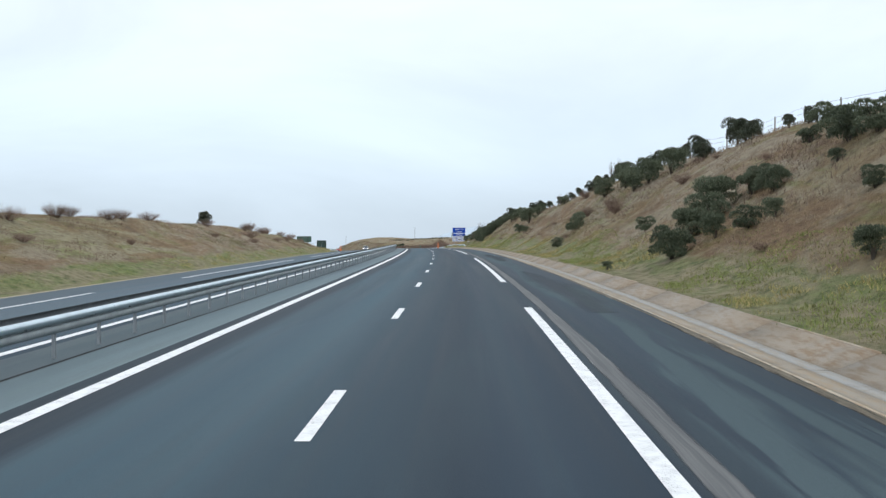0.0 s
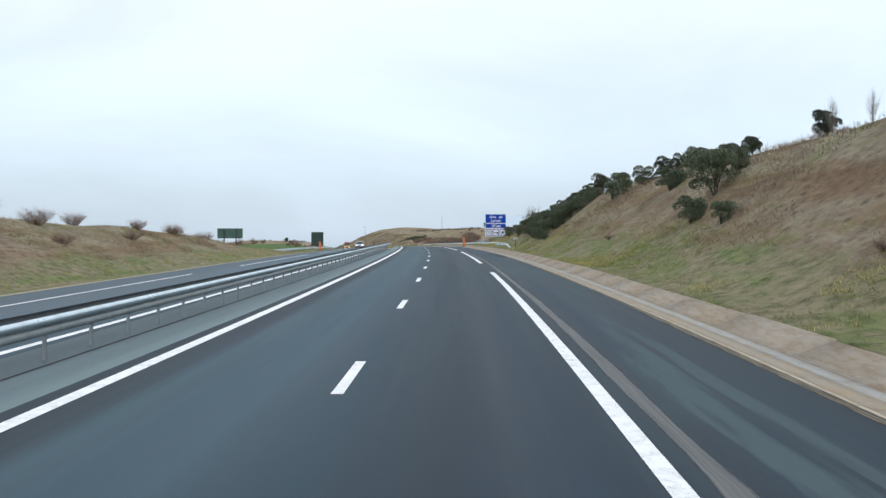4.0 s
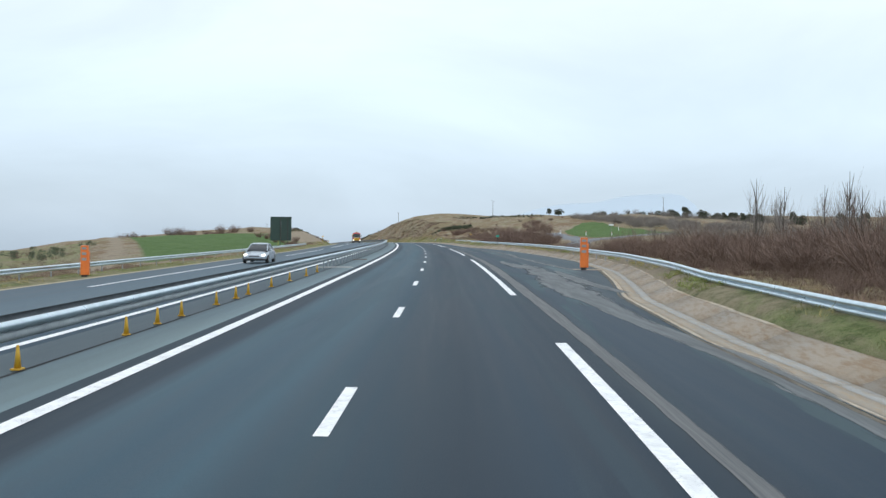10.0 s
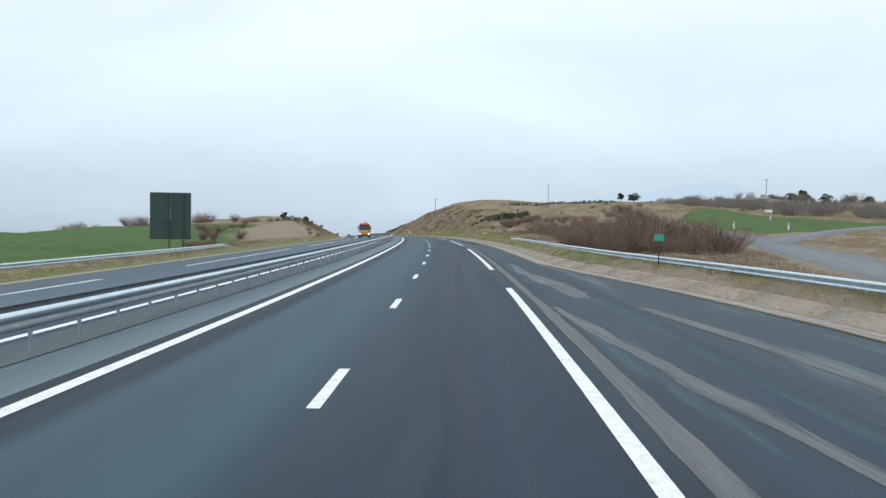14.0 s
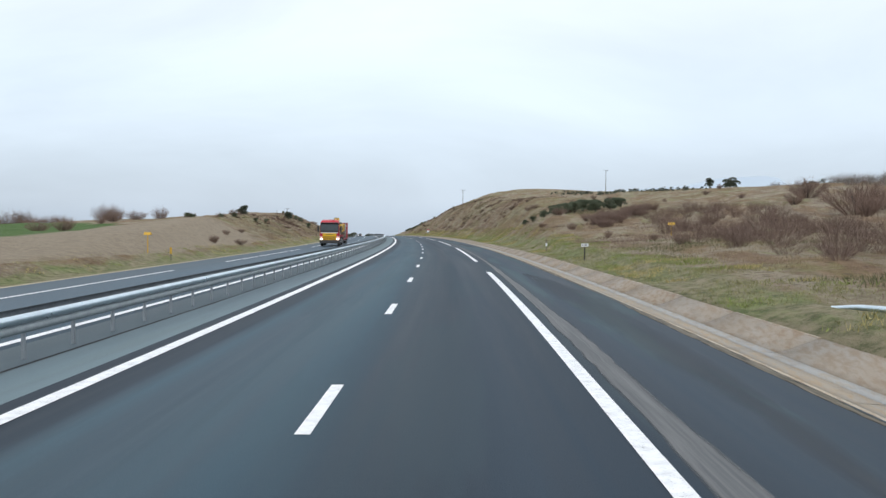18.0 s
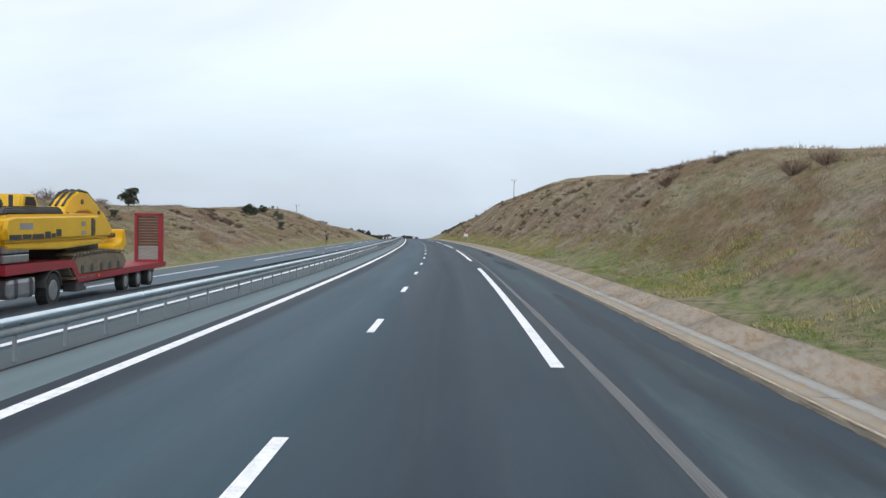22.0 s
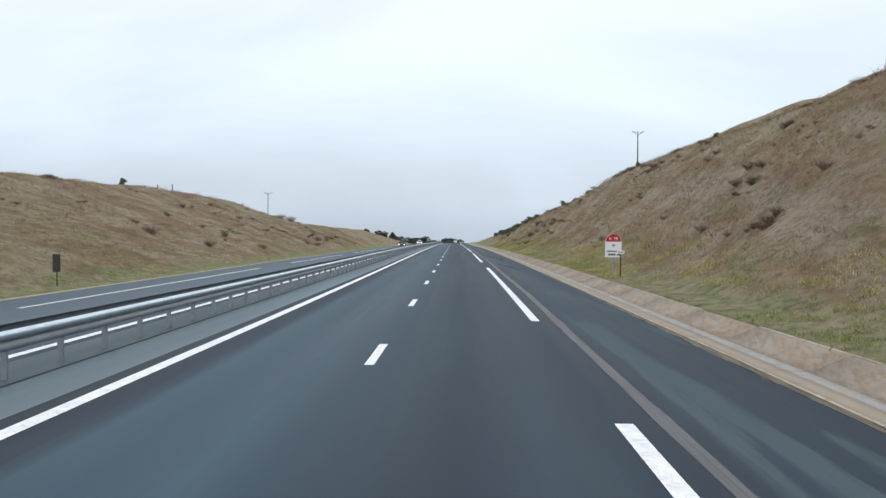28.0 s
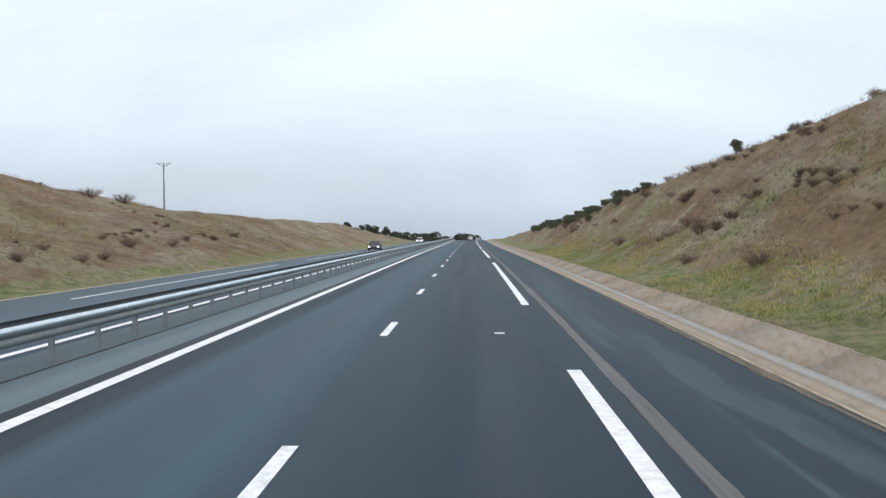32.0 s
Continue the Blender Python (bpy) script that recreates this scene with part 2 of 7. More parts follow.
MAT_SEAM = soft_band("bitumen_joint_band", (0.1, 0.106, 0.11), (0.17, 0.174, 0.173), 0.5, 0.14)
MAT_PAINT = paint()


MAT_SMEAR = soft_band("pale_dried_silt", (0.115, 0.125, 0.13), (0.19, 0.204, 0.208), 1.7, 0.2, (2.2, 0.3), 0.9)
MAT_DAMP = soft_band("faint_dry_patch", (0.06, 0.066, 0.072), (0.105, 0.112, 0.118), 1.8, 0.5, (1.6, 0.22), 0.3)
MAT_CRACK = soft_band("open_median_joint", (0.016, 0.017, 0.019), (0.03, 0.031, 0.033), 0.9, 0.12)
MAT_SILT = soft_band("pale_washed_sand", (0.3, 0.24, 0.17), (0.42, 0.36, 0.28), 1.6, 0.2, (2.0, 1.2))
MAT_CONCRETE = concrete("weathered_gutter_concrete", (0.31, 0.25, 0.185), (0.33, 0.295, 0.25), (0.24, 0.165, 0.1))
MAT_CHANNEL = concrete("silted_gutter_bed", (0.35, 0.3, 0.235), (0.3, 0.275, 0.235), (0.36, 0.265, 0.165))
MAT_RUN = concrete("washed_gutter_run", (0.37, 0.365, 0.345), (0.32, 0.32, 0.31), (0.34, 0.29, 0.22))


def zinc():
    n = Nodes("galvanised_steel")
    p = n.where()
    a, b = n.noise(p, 2.2, 4.0), n.cells(p, 30.0)
    c = n.mix(n.span(a, 0.35, 0.7), (0.68, 0.78, 0.84), (0.54, 0.63, 0.68))
    c = n.mix(n.span(b, 0.1, 0.6, 0.0, 0.2), c, (0.72, 0.74, 0.76))
    return n.done(c, n.span(a, 0.3, 0.7, 0.26, 0.4), 0.9)


MAT_ZINC = zinc()
# the rear beam's zinc: shade between the beams is put into its dark colour
MAT_DULLZINC = plain("shade_darkened_zinc", (0.17, 0.19, 0.205), (0.11, 0.125, 0.135), 3.0, 0.7, 0.3)
MAT_POST = plain("dull_steel_post", (0.33, 0.36, 0.38), (0.24, 0.265, 0.285), 4.0, 0.6, 0.3)


def earth():
    """The land's one sheet: dry winter bank, green verge, meadow and gravel by the sheet's cover weights, each broken up by noise."""
    n = Nodes("winter_ground")
    p = n.where()
    cover = n.attribute("cover")
    verge, field, bare = n.apart(cover, 0), n.apart(cover, 1), n.apart(cover, 2)
    w = n.mapped(p, (1.0, 0.66, 1.15))
    long = n.mapped(p, (1.0, 0.3, 1.5))
    huge, big, mid, fine = n.noise(p, 0.035, 4.0), n.noise(w, 0.42, 5.0, 0.62, 0.4), n.noise(w, 2.2, 5.0, 0.65), n.noise(w, 16.0, 4.0, 0.7)
    soft = n.noise(w, 3.2, 6.0, 0.72)
    dry = n.ramp(n.math("ADD", n.math("MULTIPLY", big, 0.5), n.math("MULTIPLY", soft, 0.5)),
                 [(0.33, (0.145, 0.118, 0.09)), (0.42, (0.23, 0.188, 0.138)), (0.5, (0.305, 0.257, 0.188)), (0.59, (0.36, 0.312, 0.227)), (0.68, (0.29, 0.27, 0.184))])
    rust = n.noise(long, 0.26, 6.0, 0.7, 0.8)
    dry = n.mix(n.span(rust, 0.44, 0.58, 0, 0.95), dry, n.mix(1.0, dry, (0.76, 0.6, 0.5), "MULTIPLY"))
    moss = n.noise(long, 0.5, 6.0, 0.72, 0.6)
    dry = n.mix(n.span(moss, 0.53, 0.62, 0, 0.7), dry, n.mix(1.0, dry, (0.72, 0.86, 0.52), "MULTIPLY"))
    dry = n.mix(n.span(huge, 0.46, 0.6, 0, 0.5), dry, n.mix(1.0, dry, (0.85, 0.95, 0.72), "MULTIPLY"))
    clump = n.cells(w, 1.9)
    dry = n.mix(n.math("MULTIPLY", n.span(clump, 0.1, 0.42, 0.75, 0.0), n.span(big, 0.4, 0.6)), dry, (0.075, 0.055, 0.038))
    grass = n.ramp(n.math("ADD", n.math("MULTIPLY", mid, 0.6), n.math("MULTIPLY", fine, 0.4)),
                   [(0.32, (0.075, 0.082, 0.042)), (0.42, (0.15, 0.148, 0.078)), (0.5, (0.26, 0.233, 0.145)), (0.66, (0.38, 0.315, 0.22))])
    grass = n.mix(n.span(moss, 0.45, 0.6, 0, 0.7), grass, n.mix(1.0, grass, (0.62, 0.93, 0.48), "MULTIPLY"))
    lawn = n.mix(n.span(n.math("MULTIPLY_ADD", mid, 0.5, n.math("MULTIPLY", big, 0.5)), 0.36, 0.64), (0.06, 0.12, 0.034), (0.125, 0.19, 0.066))
    stone = n.mix(n.span(mid, 0.35, 0.7), (0.36, 0.3, 0.22), (0.24, 0.2, 0.15))
    edge = n.math("MULTIPLY", n.math("SUBTRACT", big, 0.5), 1.3)
    c = n.mix(n.span(n.math("ADD", verge, edge), 0.4, 0.65), dry, grass)
    c = n.mix(n.span(field, 0.4, 0.6), c, lawn)
    c = n.mix(n.span(n.math("ADD", bare, n.math("MULTIPLY", edge, 0.35)), 0.42, 0.58), c, stone)
    c = n.mix(n.span(fine, 0.35, 0.7, 0.0, 0.5), c, n.mix(1.0, c, (0.55, 0.52, 0.5), "MULTIPLY"))
    n.bump(n.math("ADD", mid, fine), 0.8, 0.12)
    return n.done(c, 0.92, 0.0, 0.15)


MAT_EARTH = earth()


# ---- helpers for building ----
def part(name, bm, material, parent=None, label="", smooth=False):
    me = bpy.data.meshes.new(name)
    bm.to_mesh(me)
    bm.free()
    me.materials.append(material)
    if smooth:
        me.shade_smooth()
    ob = new(name, me)
    if parent is not None:
        ob.parent = parent
    if label:
        tagged(ob, label)
    return ob


def thing(name, m, label, category, group="", kind=""):
    """An Empty at the foot of a thing, at the pose m."""
    ob = new(name)
    ob.empty_display_size = 0.3
    ob.matrix_basis = m
    return tagged(ob, label, category, group, kind)


def spot(s, lat, up=None, turn=0.0):
    """A pose beside the road: its y axis runs along the road, its x axis to the right. With no height it stands on the ground."""
    x, y, z = (float(v) for v in road(s, lat, land(s, lat) if up is None else up))
    return Matrix.Translation((x, y, z)) @ Matrix.Rotation(heading(s) + radians(turn), 4, "Z")


def box(bm, x0, x1, y0, y1, z0, z1, bevel=0.0):
    made = bmesh.ops.create_cube(bm, size=1.0)["verts"]
    for v in made:
        v.co = Vector((x0 + (v.co.x + 0.5) * (x1 - x0), y0 + (v.co.y + 0.5) * (y1 - y0), z0 + (v.co.z + 0.5) * (z1 - z0)))
    if bevel:
        bmesh.ops.bevel(bm, geom=list({e for v in made for e in v.link_edges}), offset=bevel, segments=2, affect="EDGES", profile=0.6)
    return bm


def tube(bm, a, b, r0, r1=None, sides=8, caps=True):
    a, b = Vector(a), Vector(b)
    r1 = r0 if r1 is None else r1
    turn = (b - a).to_track_quat("Z", "Y").to_matrix()
    rings = []
    for c, r in ((a, r0), (b, r1)):
        rings.append([bm.verts.new(c + turn @ Vector((r * math.cos(k * math.tau / sides), r * math.sin(k * math.tau / sides), 0))) for k in range(sides)])
    for k in range(sides):
        j = (k + 1) % sides
        bm.faces.new((rings[0][k], rings[0][j], rings[1][j], rings[1][k]))
    if caps:
        bm.faces.new(rings[0][::-1])
        bm.faces.new(rings[1])
    return bm


def prism(bm, outline, x0, x1):
    """An outline of (y, z) drawn out along x."""
    a = [bm.verts.new((x0, y, z)) for y, z in outline]
    b = [bm.verts.new((x1, y, z)) for y, z in outline]
    n = len(outline)
    for k in range(n):
        j = (k + 1) % n
        bm.faces.new((a[k], a[j], b[j], b[k]))
    bm.faces.new(a[::-1])
    bm.faces.new(b)
    bmesh.ops.recalc_face_normals(bm, faces=bm.faces)
    return bm


def fresh():
    return bmesh.new()


def quick(name, verts, faces, material, parent=None, uv=None, smooth=False):
    """A mesh from arrays of places and of quads or triangles."""
    verts, faces = np.asarray(verts, np.float32), np.asarray(faces, np.int32)
    me = bpy.data.meshes.new(name)
    me.vertices.add(len(verts))
    me.vertices.foreach_set("co", verts.ravel())
    k = faces.shape[1]
    me.loops.add(faces.size)
    me.loops.foreach_set("vertex_index", faces.ravel())
    me.polygons.add(len(faces))
    me.polygons.foreach_set("loop_start", np.arange(0, faces.size, k, dtype=np.int32))
    if uv is not None:
        layer = me.uv_layers.new(name="UVMap")
        layer.data.foreach_set("uv", np.asarray(uv, np.float32)[faces.ravel()].ravel())
    me.materials.append(material)
    me.update(calc_edges=True)
    me.validate()
    if smooth:
        me.shade_smooth()
    ob = new(name, me)
    if parent is not None:
        ob.parent = parent
    return ob


def ribbon(name, profile, s0, s1, step, material, parent=None, closed=False, shift=None, caps=False, smooth=False):
    """A profile of (lat, up) drawn along the road; shift(s) moves it sideways and up."""
    n = max(2, int(round((s1 - s0) / step)) + 1)
    ss = np.linspace(s0, s1, n)
    dl, du = (np.array([shift(s)[k] for s in ss]) for k in (0, 1)) if shift else (np.zeros(n), np.zeros(n))
    cols, uv = [], []
    for lat, up in profile:
        cols.append(np.stack(road(ss, lat + dl, up + du), -1))
        uv.append(np.stack([np.full(n, lat) + dl, ss], -1))
    verts, uv = np.stack(cols, 1).reshape(-1, 3), np.stack(uv, 1).reshape(-1, 2)
    m = len(profile)
    i, j = np.meshgrid(np.arange(n - 1), np.arange(m if closed else m - 1), indexing="ij")
    a, b = i * m + j, i * m + (j + 1) % m
    faces = np.stack([a, a + m, b + m, b], -1).reshape(-1, 4)
    if caps and closed:
        ends = [[k, k + 1, m - 2 - k, m - 1 - k] for k in range(m // 2 - 1)]
        off = (n - 1) * m
        faces = np.concatenate([faces, ends, [[off + v for v in e[::-1]] for e in ends]])
    return quick(name, verts, faces, material, parent, uv, smooth)


# ---- the lie of the land, against the road's own height ----
def wave(x, y, scale, seed):
    """Smooth value noise from -1 to 1 on arrays."""
    x, y = np.asarray(x, float) / scale, np.asarray(y, float) / scale
    i, j = np.floor(x), np.floor(y)
    u, v = x - i, y - j
    u, v = u * u * (3 - 2 * u), v * v * (3 - 2 * v)

    def h(a, b):
        k = np.sin(a * 127.1 + b * 311.7 + seed * 74.7) * 43758.5453
        return 2 * (k - np.floor(k)) - 1
    return (h(i, j) * (1 - u) + h(i + 1, j) * u) * (1 - v) + (h(i, j + 1) * (1 - u) + h(i + 1, j + 1) * u) * v


# station, height of the cutting's crest to the right, rise of the land behind it
RIGHT = [(-400, 8.5, 0.03), (-20, 8.6, 0.04), (40, 8.3, 0.05), (62, 8.0, 0.06), (90, 8.0, 0.06), (112, 8.3, 0.06), (121, 8.4, 0.06), (130, 7.6, 0.06), (142, 6.7, 0.06), (160, 6.3, 0.05), (178, 6.4, 0.05),
         (190, 6.3, 0.02), (200, 5.0, 0.0), (209, 3.4, 0.0), (220, 2.2, 0.0), (236, 1.2, 0.0), (250, 0.3, 0.003), (300, -0.2, 0.012), (400, -0.3, 0.05), (440, 0.5, 0.055), (480, 0.9, 0.075), (505, 2.4, 0.075), (530, 4.5, 0.06), (562, 7.0, 0.05)]
RIGHT += [(590, 7.8, 0.05), (622, 8.8, 0.05), (645, 9.7, 0.05), (675, 11.6, 0.05), (706, 12.1, 0.05), (750, 12.3, 0.05), (780, 11.4, 0.05), (798, 9.9, 0.05), (812, 8.3, 0.04), (822, 7.5, 0.03), (834, 7.0, 0.02),
         (862, 5.2, 0.01), (885, 3.8, 0.0), (945, 2.6, 0.0), (1010, 0.6, 0.0), (1200, 0.0, 0.0), (6000, -4.0, 0.0)]
LEFT = [(-400, 4.0, 0.01), (0, 4.1, 0.01), (80, 4.0, 0.01), (110, 3.7, 0.01), (142, 3.4, 0.0), (180, 2.6, -0.01), (196, 1.9, -0.02), (212, 0.4, -0.035), (232, -0.9, -0.045), (290, -1.0, -0.04), (330, -1.0, -0.01),
        (376, -1.0, 0.018), (400, -1.0, 0.033), (440, -0.5, 0.028), (470, 0.3, 0.008), (489, 1.3, -0.018), (515, 2.4, -0.012), (545, 3.4, -0.045), (587, 4.3, -0.06), (640, 4.7, -0.04), (684, 6.0, -0.02), (716, 6.8, -0.01), (736, 7.5, 0.01), (780, 8.5, 0.03),
        (826, 8.3, 0.03), (838, 6.8, 0.0), (848, 5.8, 0.0), (858, 4.7, 0.0), (922, 5.0, 0.0), (987, 4.6, 0.0), (1035, 2.0, 0.0), (1090, 0.2, 0.0), (6000, -4.0, 0.0)]
R_S, R_Z, R_G = (np.array(c) for c in zip(*RIGHT))
L_S, L_Z, L_G = (np.array(c) for c in zip(*LEFT))
BAY = [(250, 6.55), (262, 7.2), (272, 8.7), (285, 10.4), (300, 11.3), (318, 11.0), (342, 10.2), (352, 9.3), (362, 8.0), (374, 6.6), (378, 6.55)]
B_S, B_D = (np.array(c, float) for c in zip(*BAY))


def bay(s):
    """How far the asphalt reaches to the right of the centre line."""
    return np.interp(s, B_S, B_D)


def cross(lat):
    """The fall of the far carriageway towards its outer edge."""
    return -0.045 * (np.asarray(lat, float) - 4.6)


def land(s, lat):
    """Height of the ground over the road's centre line."""
    s, lat = np.broadcast_arrays(np.asarray(s, float), np.asarray(lat, float))
    d = -lat
    gap = bay(s) - 6.55
    foot = 9.6 + gap
    zc, g = np.interp(s, R_S, R_Z), np.interp(s, R_S, R_G)
    zc = zc + 0.35 * wave(s, 0 * s, 17, 3) * np.clip(zc / 4, 0, 1)
    slope = 0.68 - 0.1 * np.clip(1 - np.abs(s - 490) / 60, 0, 1)
    reach = foot + np.abs(zc - 0.35) / slope
    t = np.clip((d - foot) / np.maximum(reach - foot, 0.8), 0, 1)
    t = np.where(zc > 1.5, t + 0.06 * np.sin(2 * np.pi * t) * -1, t * t * (3 - 2 * t))
    right = 0.35 + (zc - 0.35) * t
    far = np.maximum(d - reach, 0)
    right = right + g * np.minimum(far, 160) - 0.06 * np.maximum(far - 240, 0)
    right = right + 3.55 * np.exp(-((far - 19.3) / 33) ** 2) * np.clip(far / 8, 0, 1) * np.clip(np.minimum((s - 678) / 50, (835 - s) / 40), 0, 1)
    right = right + (0.043 * np.clip(far, 0, 12) - 2.0 * np.exp(-((far - 22) / 12) ** 2)) * np.clip(np.minimum((s - 520) / 30, (660 - s) / 30), 0, 1)
    right = right - 3.4 * np.clip((d - 94) / 24, 0, 1) * np.clip((s - 420) / 60, 0, 1) * np.clip((830 - s) / 60, 0, 1)
    right = right + np.clip(far / 14, 0, 1) * (0.5 * wave(s, d, 33, 5) + 0.25 * wave(s, d, 9, 6)) * np.clip(zc / 5, 0.3, 1)
    right = right + np.clip((d - foot) / 3, 0, 1) * (0.16 * wave(s, d, 3.1, 7) + 0.3 * wave(s, d, 11, 8) * np.clip(zc / 5, 0.1, 1))
    verge_rise = 0.3 * np.clip((s - 204) / 6, 0, 1) * np.clip((436 - s) / 6, 0, 1)
    right = right + verge_rise * np.exp(-((d - gap - 9.5) / 0.9) ** 2)
    right = np.where(d < foot, np.interp(d - gap, [0, 6.5, 6.6, 8.2, 8.4, 9.6], [-0.14, -0.14, -0.24, -0.24, 0.2, 0.35]) + verge_rise * np.exp(-((d - gap - 9.5) / 0.9) ** 2) * (d - gap > 8.45), right)
    zl, gl = np.interp(s, L_S, L_Z), np.interp(s, L_S, L_G)
    zl = zl + 0.3 * wave(s, 0 * s, 19, 13) * np.clip(zl / 4, 0, 1)
    base = -0.86
    reach = 19.6 + np.abs(zl - base) / 0.45
    t = np.clip((lat - 19.6) / np.maximum(reach - 19.6, 0.8), 0, 1)
    left = base + (zl - base) * t
    far = np.maximum(lat - reach, 0)
    left = left + gl * np.minimum(far, 38) - np.interp(s, [440, 480], [0.028, 0.1]) * np.clip(far - 42, 0, 120) - 0.07 * np.maximum(far - 320, 0)
    left = left + np.clip(far / 14, 0, 1) * 0.4 * wave(s, lat, 37, 15) + np.clip((lat - 20) / 3, 0, 1) * (0.14 * wave(s, lat, 3.3, 17) + 0.25 * wave(s, lat, 12, 18) * np.clip(zl / 5, 0.1, 1))
    left = left - (1.8 * np.clip((lat - 23.5) / 7, 0, 1) + 0.012 * np.clip(lat - 30, 0, 80)) * np.clip((s - 214) / 22, 0, 1) * np.clip((303 + 3.4 * (lat - 28) - s) / 28, 0, 1)
    left = left - 1.0 * np.clip((lat - 50) / 14, 0, 1) * np.clip((s - 430) / 40, 0, 1) * np.clip((556 - s) / 36, 0, 1) - 2.6 * np.clip((lat - 56) / 20, 0, 1) * np.clip((s - 600) / 60, 0, 1)
    left = np.where(lat < 19.6, np.interp(lat, [0, 4.1, 4.2, 6.4, 6.6, 17.0, 17.3, 18.4, 19.6], [-0.14, -0.14, -0.2, -0.24, -0.26, -0.74, -0.66, -0.7, -0.86]), left)
    left = left + 0.3 * np.clip((s - 214) / 6, 0, 1) * np.clip((424 - s) / 6, 0, 1) * np.exp(-((lat - 20.9) / 0.9) ** 2) * (lat > 18.5)
    return np.where(lat < 0, right, left) - 0.04 * np.maximum(s - 1230, 0)


LANE = [(332, 17.5), (350, 20.0), (366, 22.8), (388, 27.5), (410, 33.0), (440, 36.0), (462, 38.0), (478, 41.0)]
FORK = [(408, 32.5), (417, 39.0), (424, 46.0), (430, 60.0), (434, 74.0)]


def near_line(line, s, d):
    """Distance of places from a broken line of (s, d)."""
    best = np.full(np.shape(s), 1e9)
    for (a, b), (e, f) in zip(line, line[1:]):
        t = np.clip(((s - a) * (e - a) + (d - b) * (f - b)) / ((e - a) ** 2 + (f - b) ** 2), 0, 1)
        best = np.minimum(best, np.hypot(s - a - t * (e - a), d - b - t * (f - b)))
    return best


def cover(s, lat):
    """Weights of green verge, green field and bare gravel."""
    s, lat = np.broadcast_arrays(np.asarray(s, float), np.asarray(lat, float))
    d = -lat
    gap = bay(s) - 6.55
    zc, zl = np.interp(s, R_S, R_Z), np.interp(s, L_S, L_Z)
    edge = np.interp(s, [-100, 0, 100, 190, 215, 236, 420, 450, 560, 600, 700, 760, 1000], [10.6, 11.0, 11.8, 12.2, 11.6, 9.5, 9.5, 11.4, 11.2, 10.5, 10.4, 10.6, 10.8]) + gap
    verge = np.where(lat < 0, np.clip((edge - d) / 2.4 + 0.5, 0, 1), np.clip((np.interp(s, [0, 200, 450, 700, 1000], [21.8, 22.4, 20.8, 21.0, 21.2]) - lat) / 1.8 + 0.5, 0, 1))
    verge = np.maximum(verge, 0.62 * np.clip((lat - 24) / 4, 0, 1) * np.clip((s - 226) / 14, 0, 1) * np.clip((304 + 3.4 * (lat - 28) - s) / 8, 0, 1))
    field = np.clip(np.minimum((s - 316 - 3.4 * (lat - 28)) / 14, (lat - 24.5) / 3), 0, 1) * np.clip(np.minimum((640 - s + 1.3 * (lat - 40)) / 30, (170 - lat) / 10), 0, 1) * (zl < 0.9 + 0.045 * lat) * (lat > 22.0 + (zl + 0.86) / 0.45)
    side = np.interp(s, [400, 424, 430, 440, 462, 490, 520], [50, 47, 39, 38.5, 40.5, 46.5, 60])
    field = np.maximum(field, np.clip(np.minimum((d - side) / 1.5, (s - 424) / 3), 0, 1) * np.clip(np.minimum((524 - s) / 6, (62 + 0.05 * (s - 430) - d) / 3), 0, 1) * (d > 0))
    track = np.clip(1.6 - np.abs(s - 311 - 3.4 * (lat - 28)) / 3.6, 0, 1) * (lat > 24.5) * (lat < 92)
    lane = np.clip(2.2 - np.minimum(near_line(LANE, s, d), near_line(FORK, s, d)) / 1.5, 0, 0.62) * (d > 0)
    rim = np.where(lat > 0, np.clip((19.1 - lat) / 0.5, 0, 1), 0.6 * np.clip(gap / 1.2, 0, 1) * np.clip((bay(s) + 3.6 - d) / 0.9, 0, 1))
    scar = 1.0 * np.clip(1.35 - np.hypot((s - 500) / 52, (lat - 26) / 8), 0, 0.75) * (lat > 21.2)
    return np.stack([verge, field * (1 - np.clip(track, 0, 1)), np.maximum(np.maximum(track, lane), np.maximum(rim, scar)), np.ones_like(verge)], -1)


ROWS = np.concatenate([np.array([-400, -260, -160, -110]), np.arange(-80, 1100, 3.0), np.array([1110, 1130, 1160, 1200, 1250, 1320, 1420, 1560, 1760, 2050, 2450, 3000, 3700, 4600])])
NEAR = np.concatenate([np.arange(9.6, 32, 0.8), np.arange(32, 70, 1.6), np.array([72, 80, 90, 102, 116, 134, 158, 190, 230, 290, 380, 520, 760, 1100, 1600])])
COLS = np.concatenate([-NEAR[::-1], np.array([-9.0, -8.4, -8.2, -7.4, -6.6, -6.5, 0, 4.1, 4.2, 6.4, 6.6, 12, 17.0, 17.3, 17.8, 18.4, 19.0]), NEAR[NEAR > 19.4]])
S2, D2 = np.meshgrid(ROWS, COLS, indexing="ij")
gx, gy, gz = road(S2, D2, land(S2, D2))
gi, gj = np.meshgrid(np.arange(len(ROWS) - 1), np.arange(len(COLS) - 1), indexing="ij")
ga = gi * len(COLS) + gj
ground = quick("ground", np.stack([gx, gy, gz], -1).reshape(-1, 3), np.stack([ga, ga + len(COLS), ga + len(COLS) + 1, ga + 1], -1).reshape(-1, 4)[:, ::-1], MAT_EARTH, smooth=True)
weights = ground.data.color_attributes.new("cover", "FLOAT_COLOR", "POINT")
weights.data.foreach_set("color", cover(S2, D2).astype(np.float32).ravel())
tagged(ground, "dry brown winter banks with green grass verges", "ground", kind="structure")

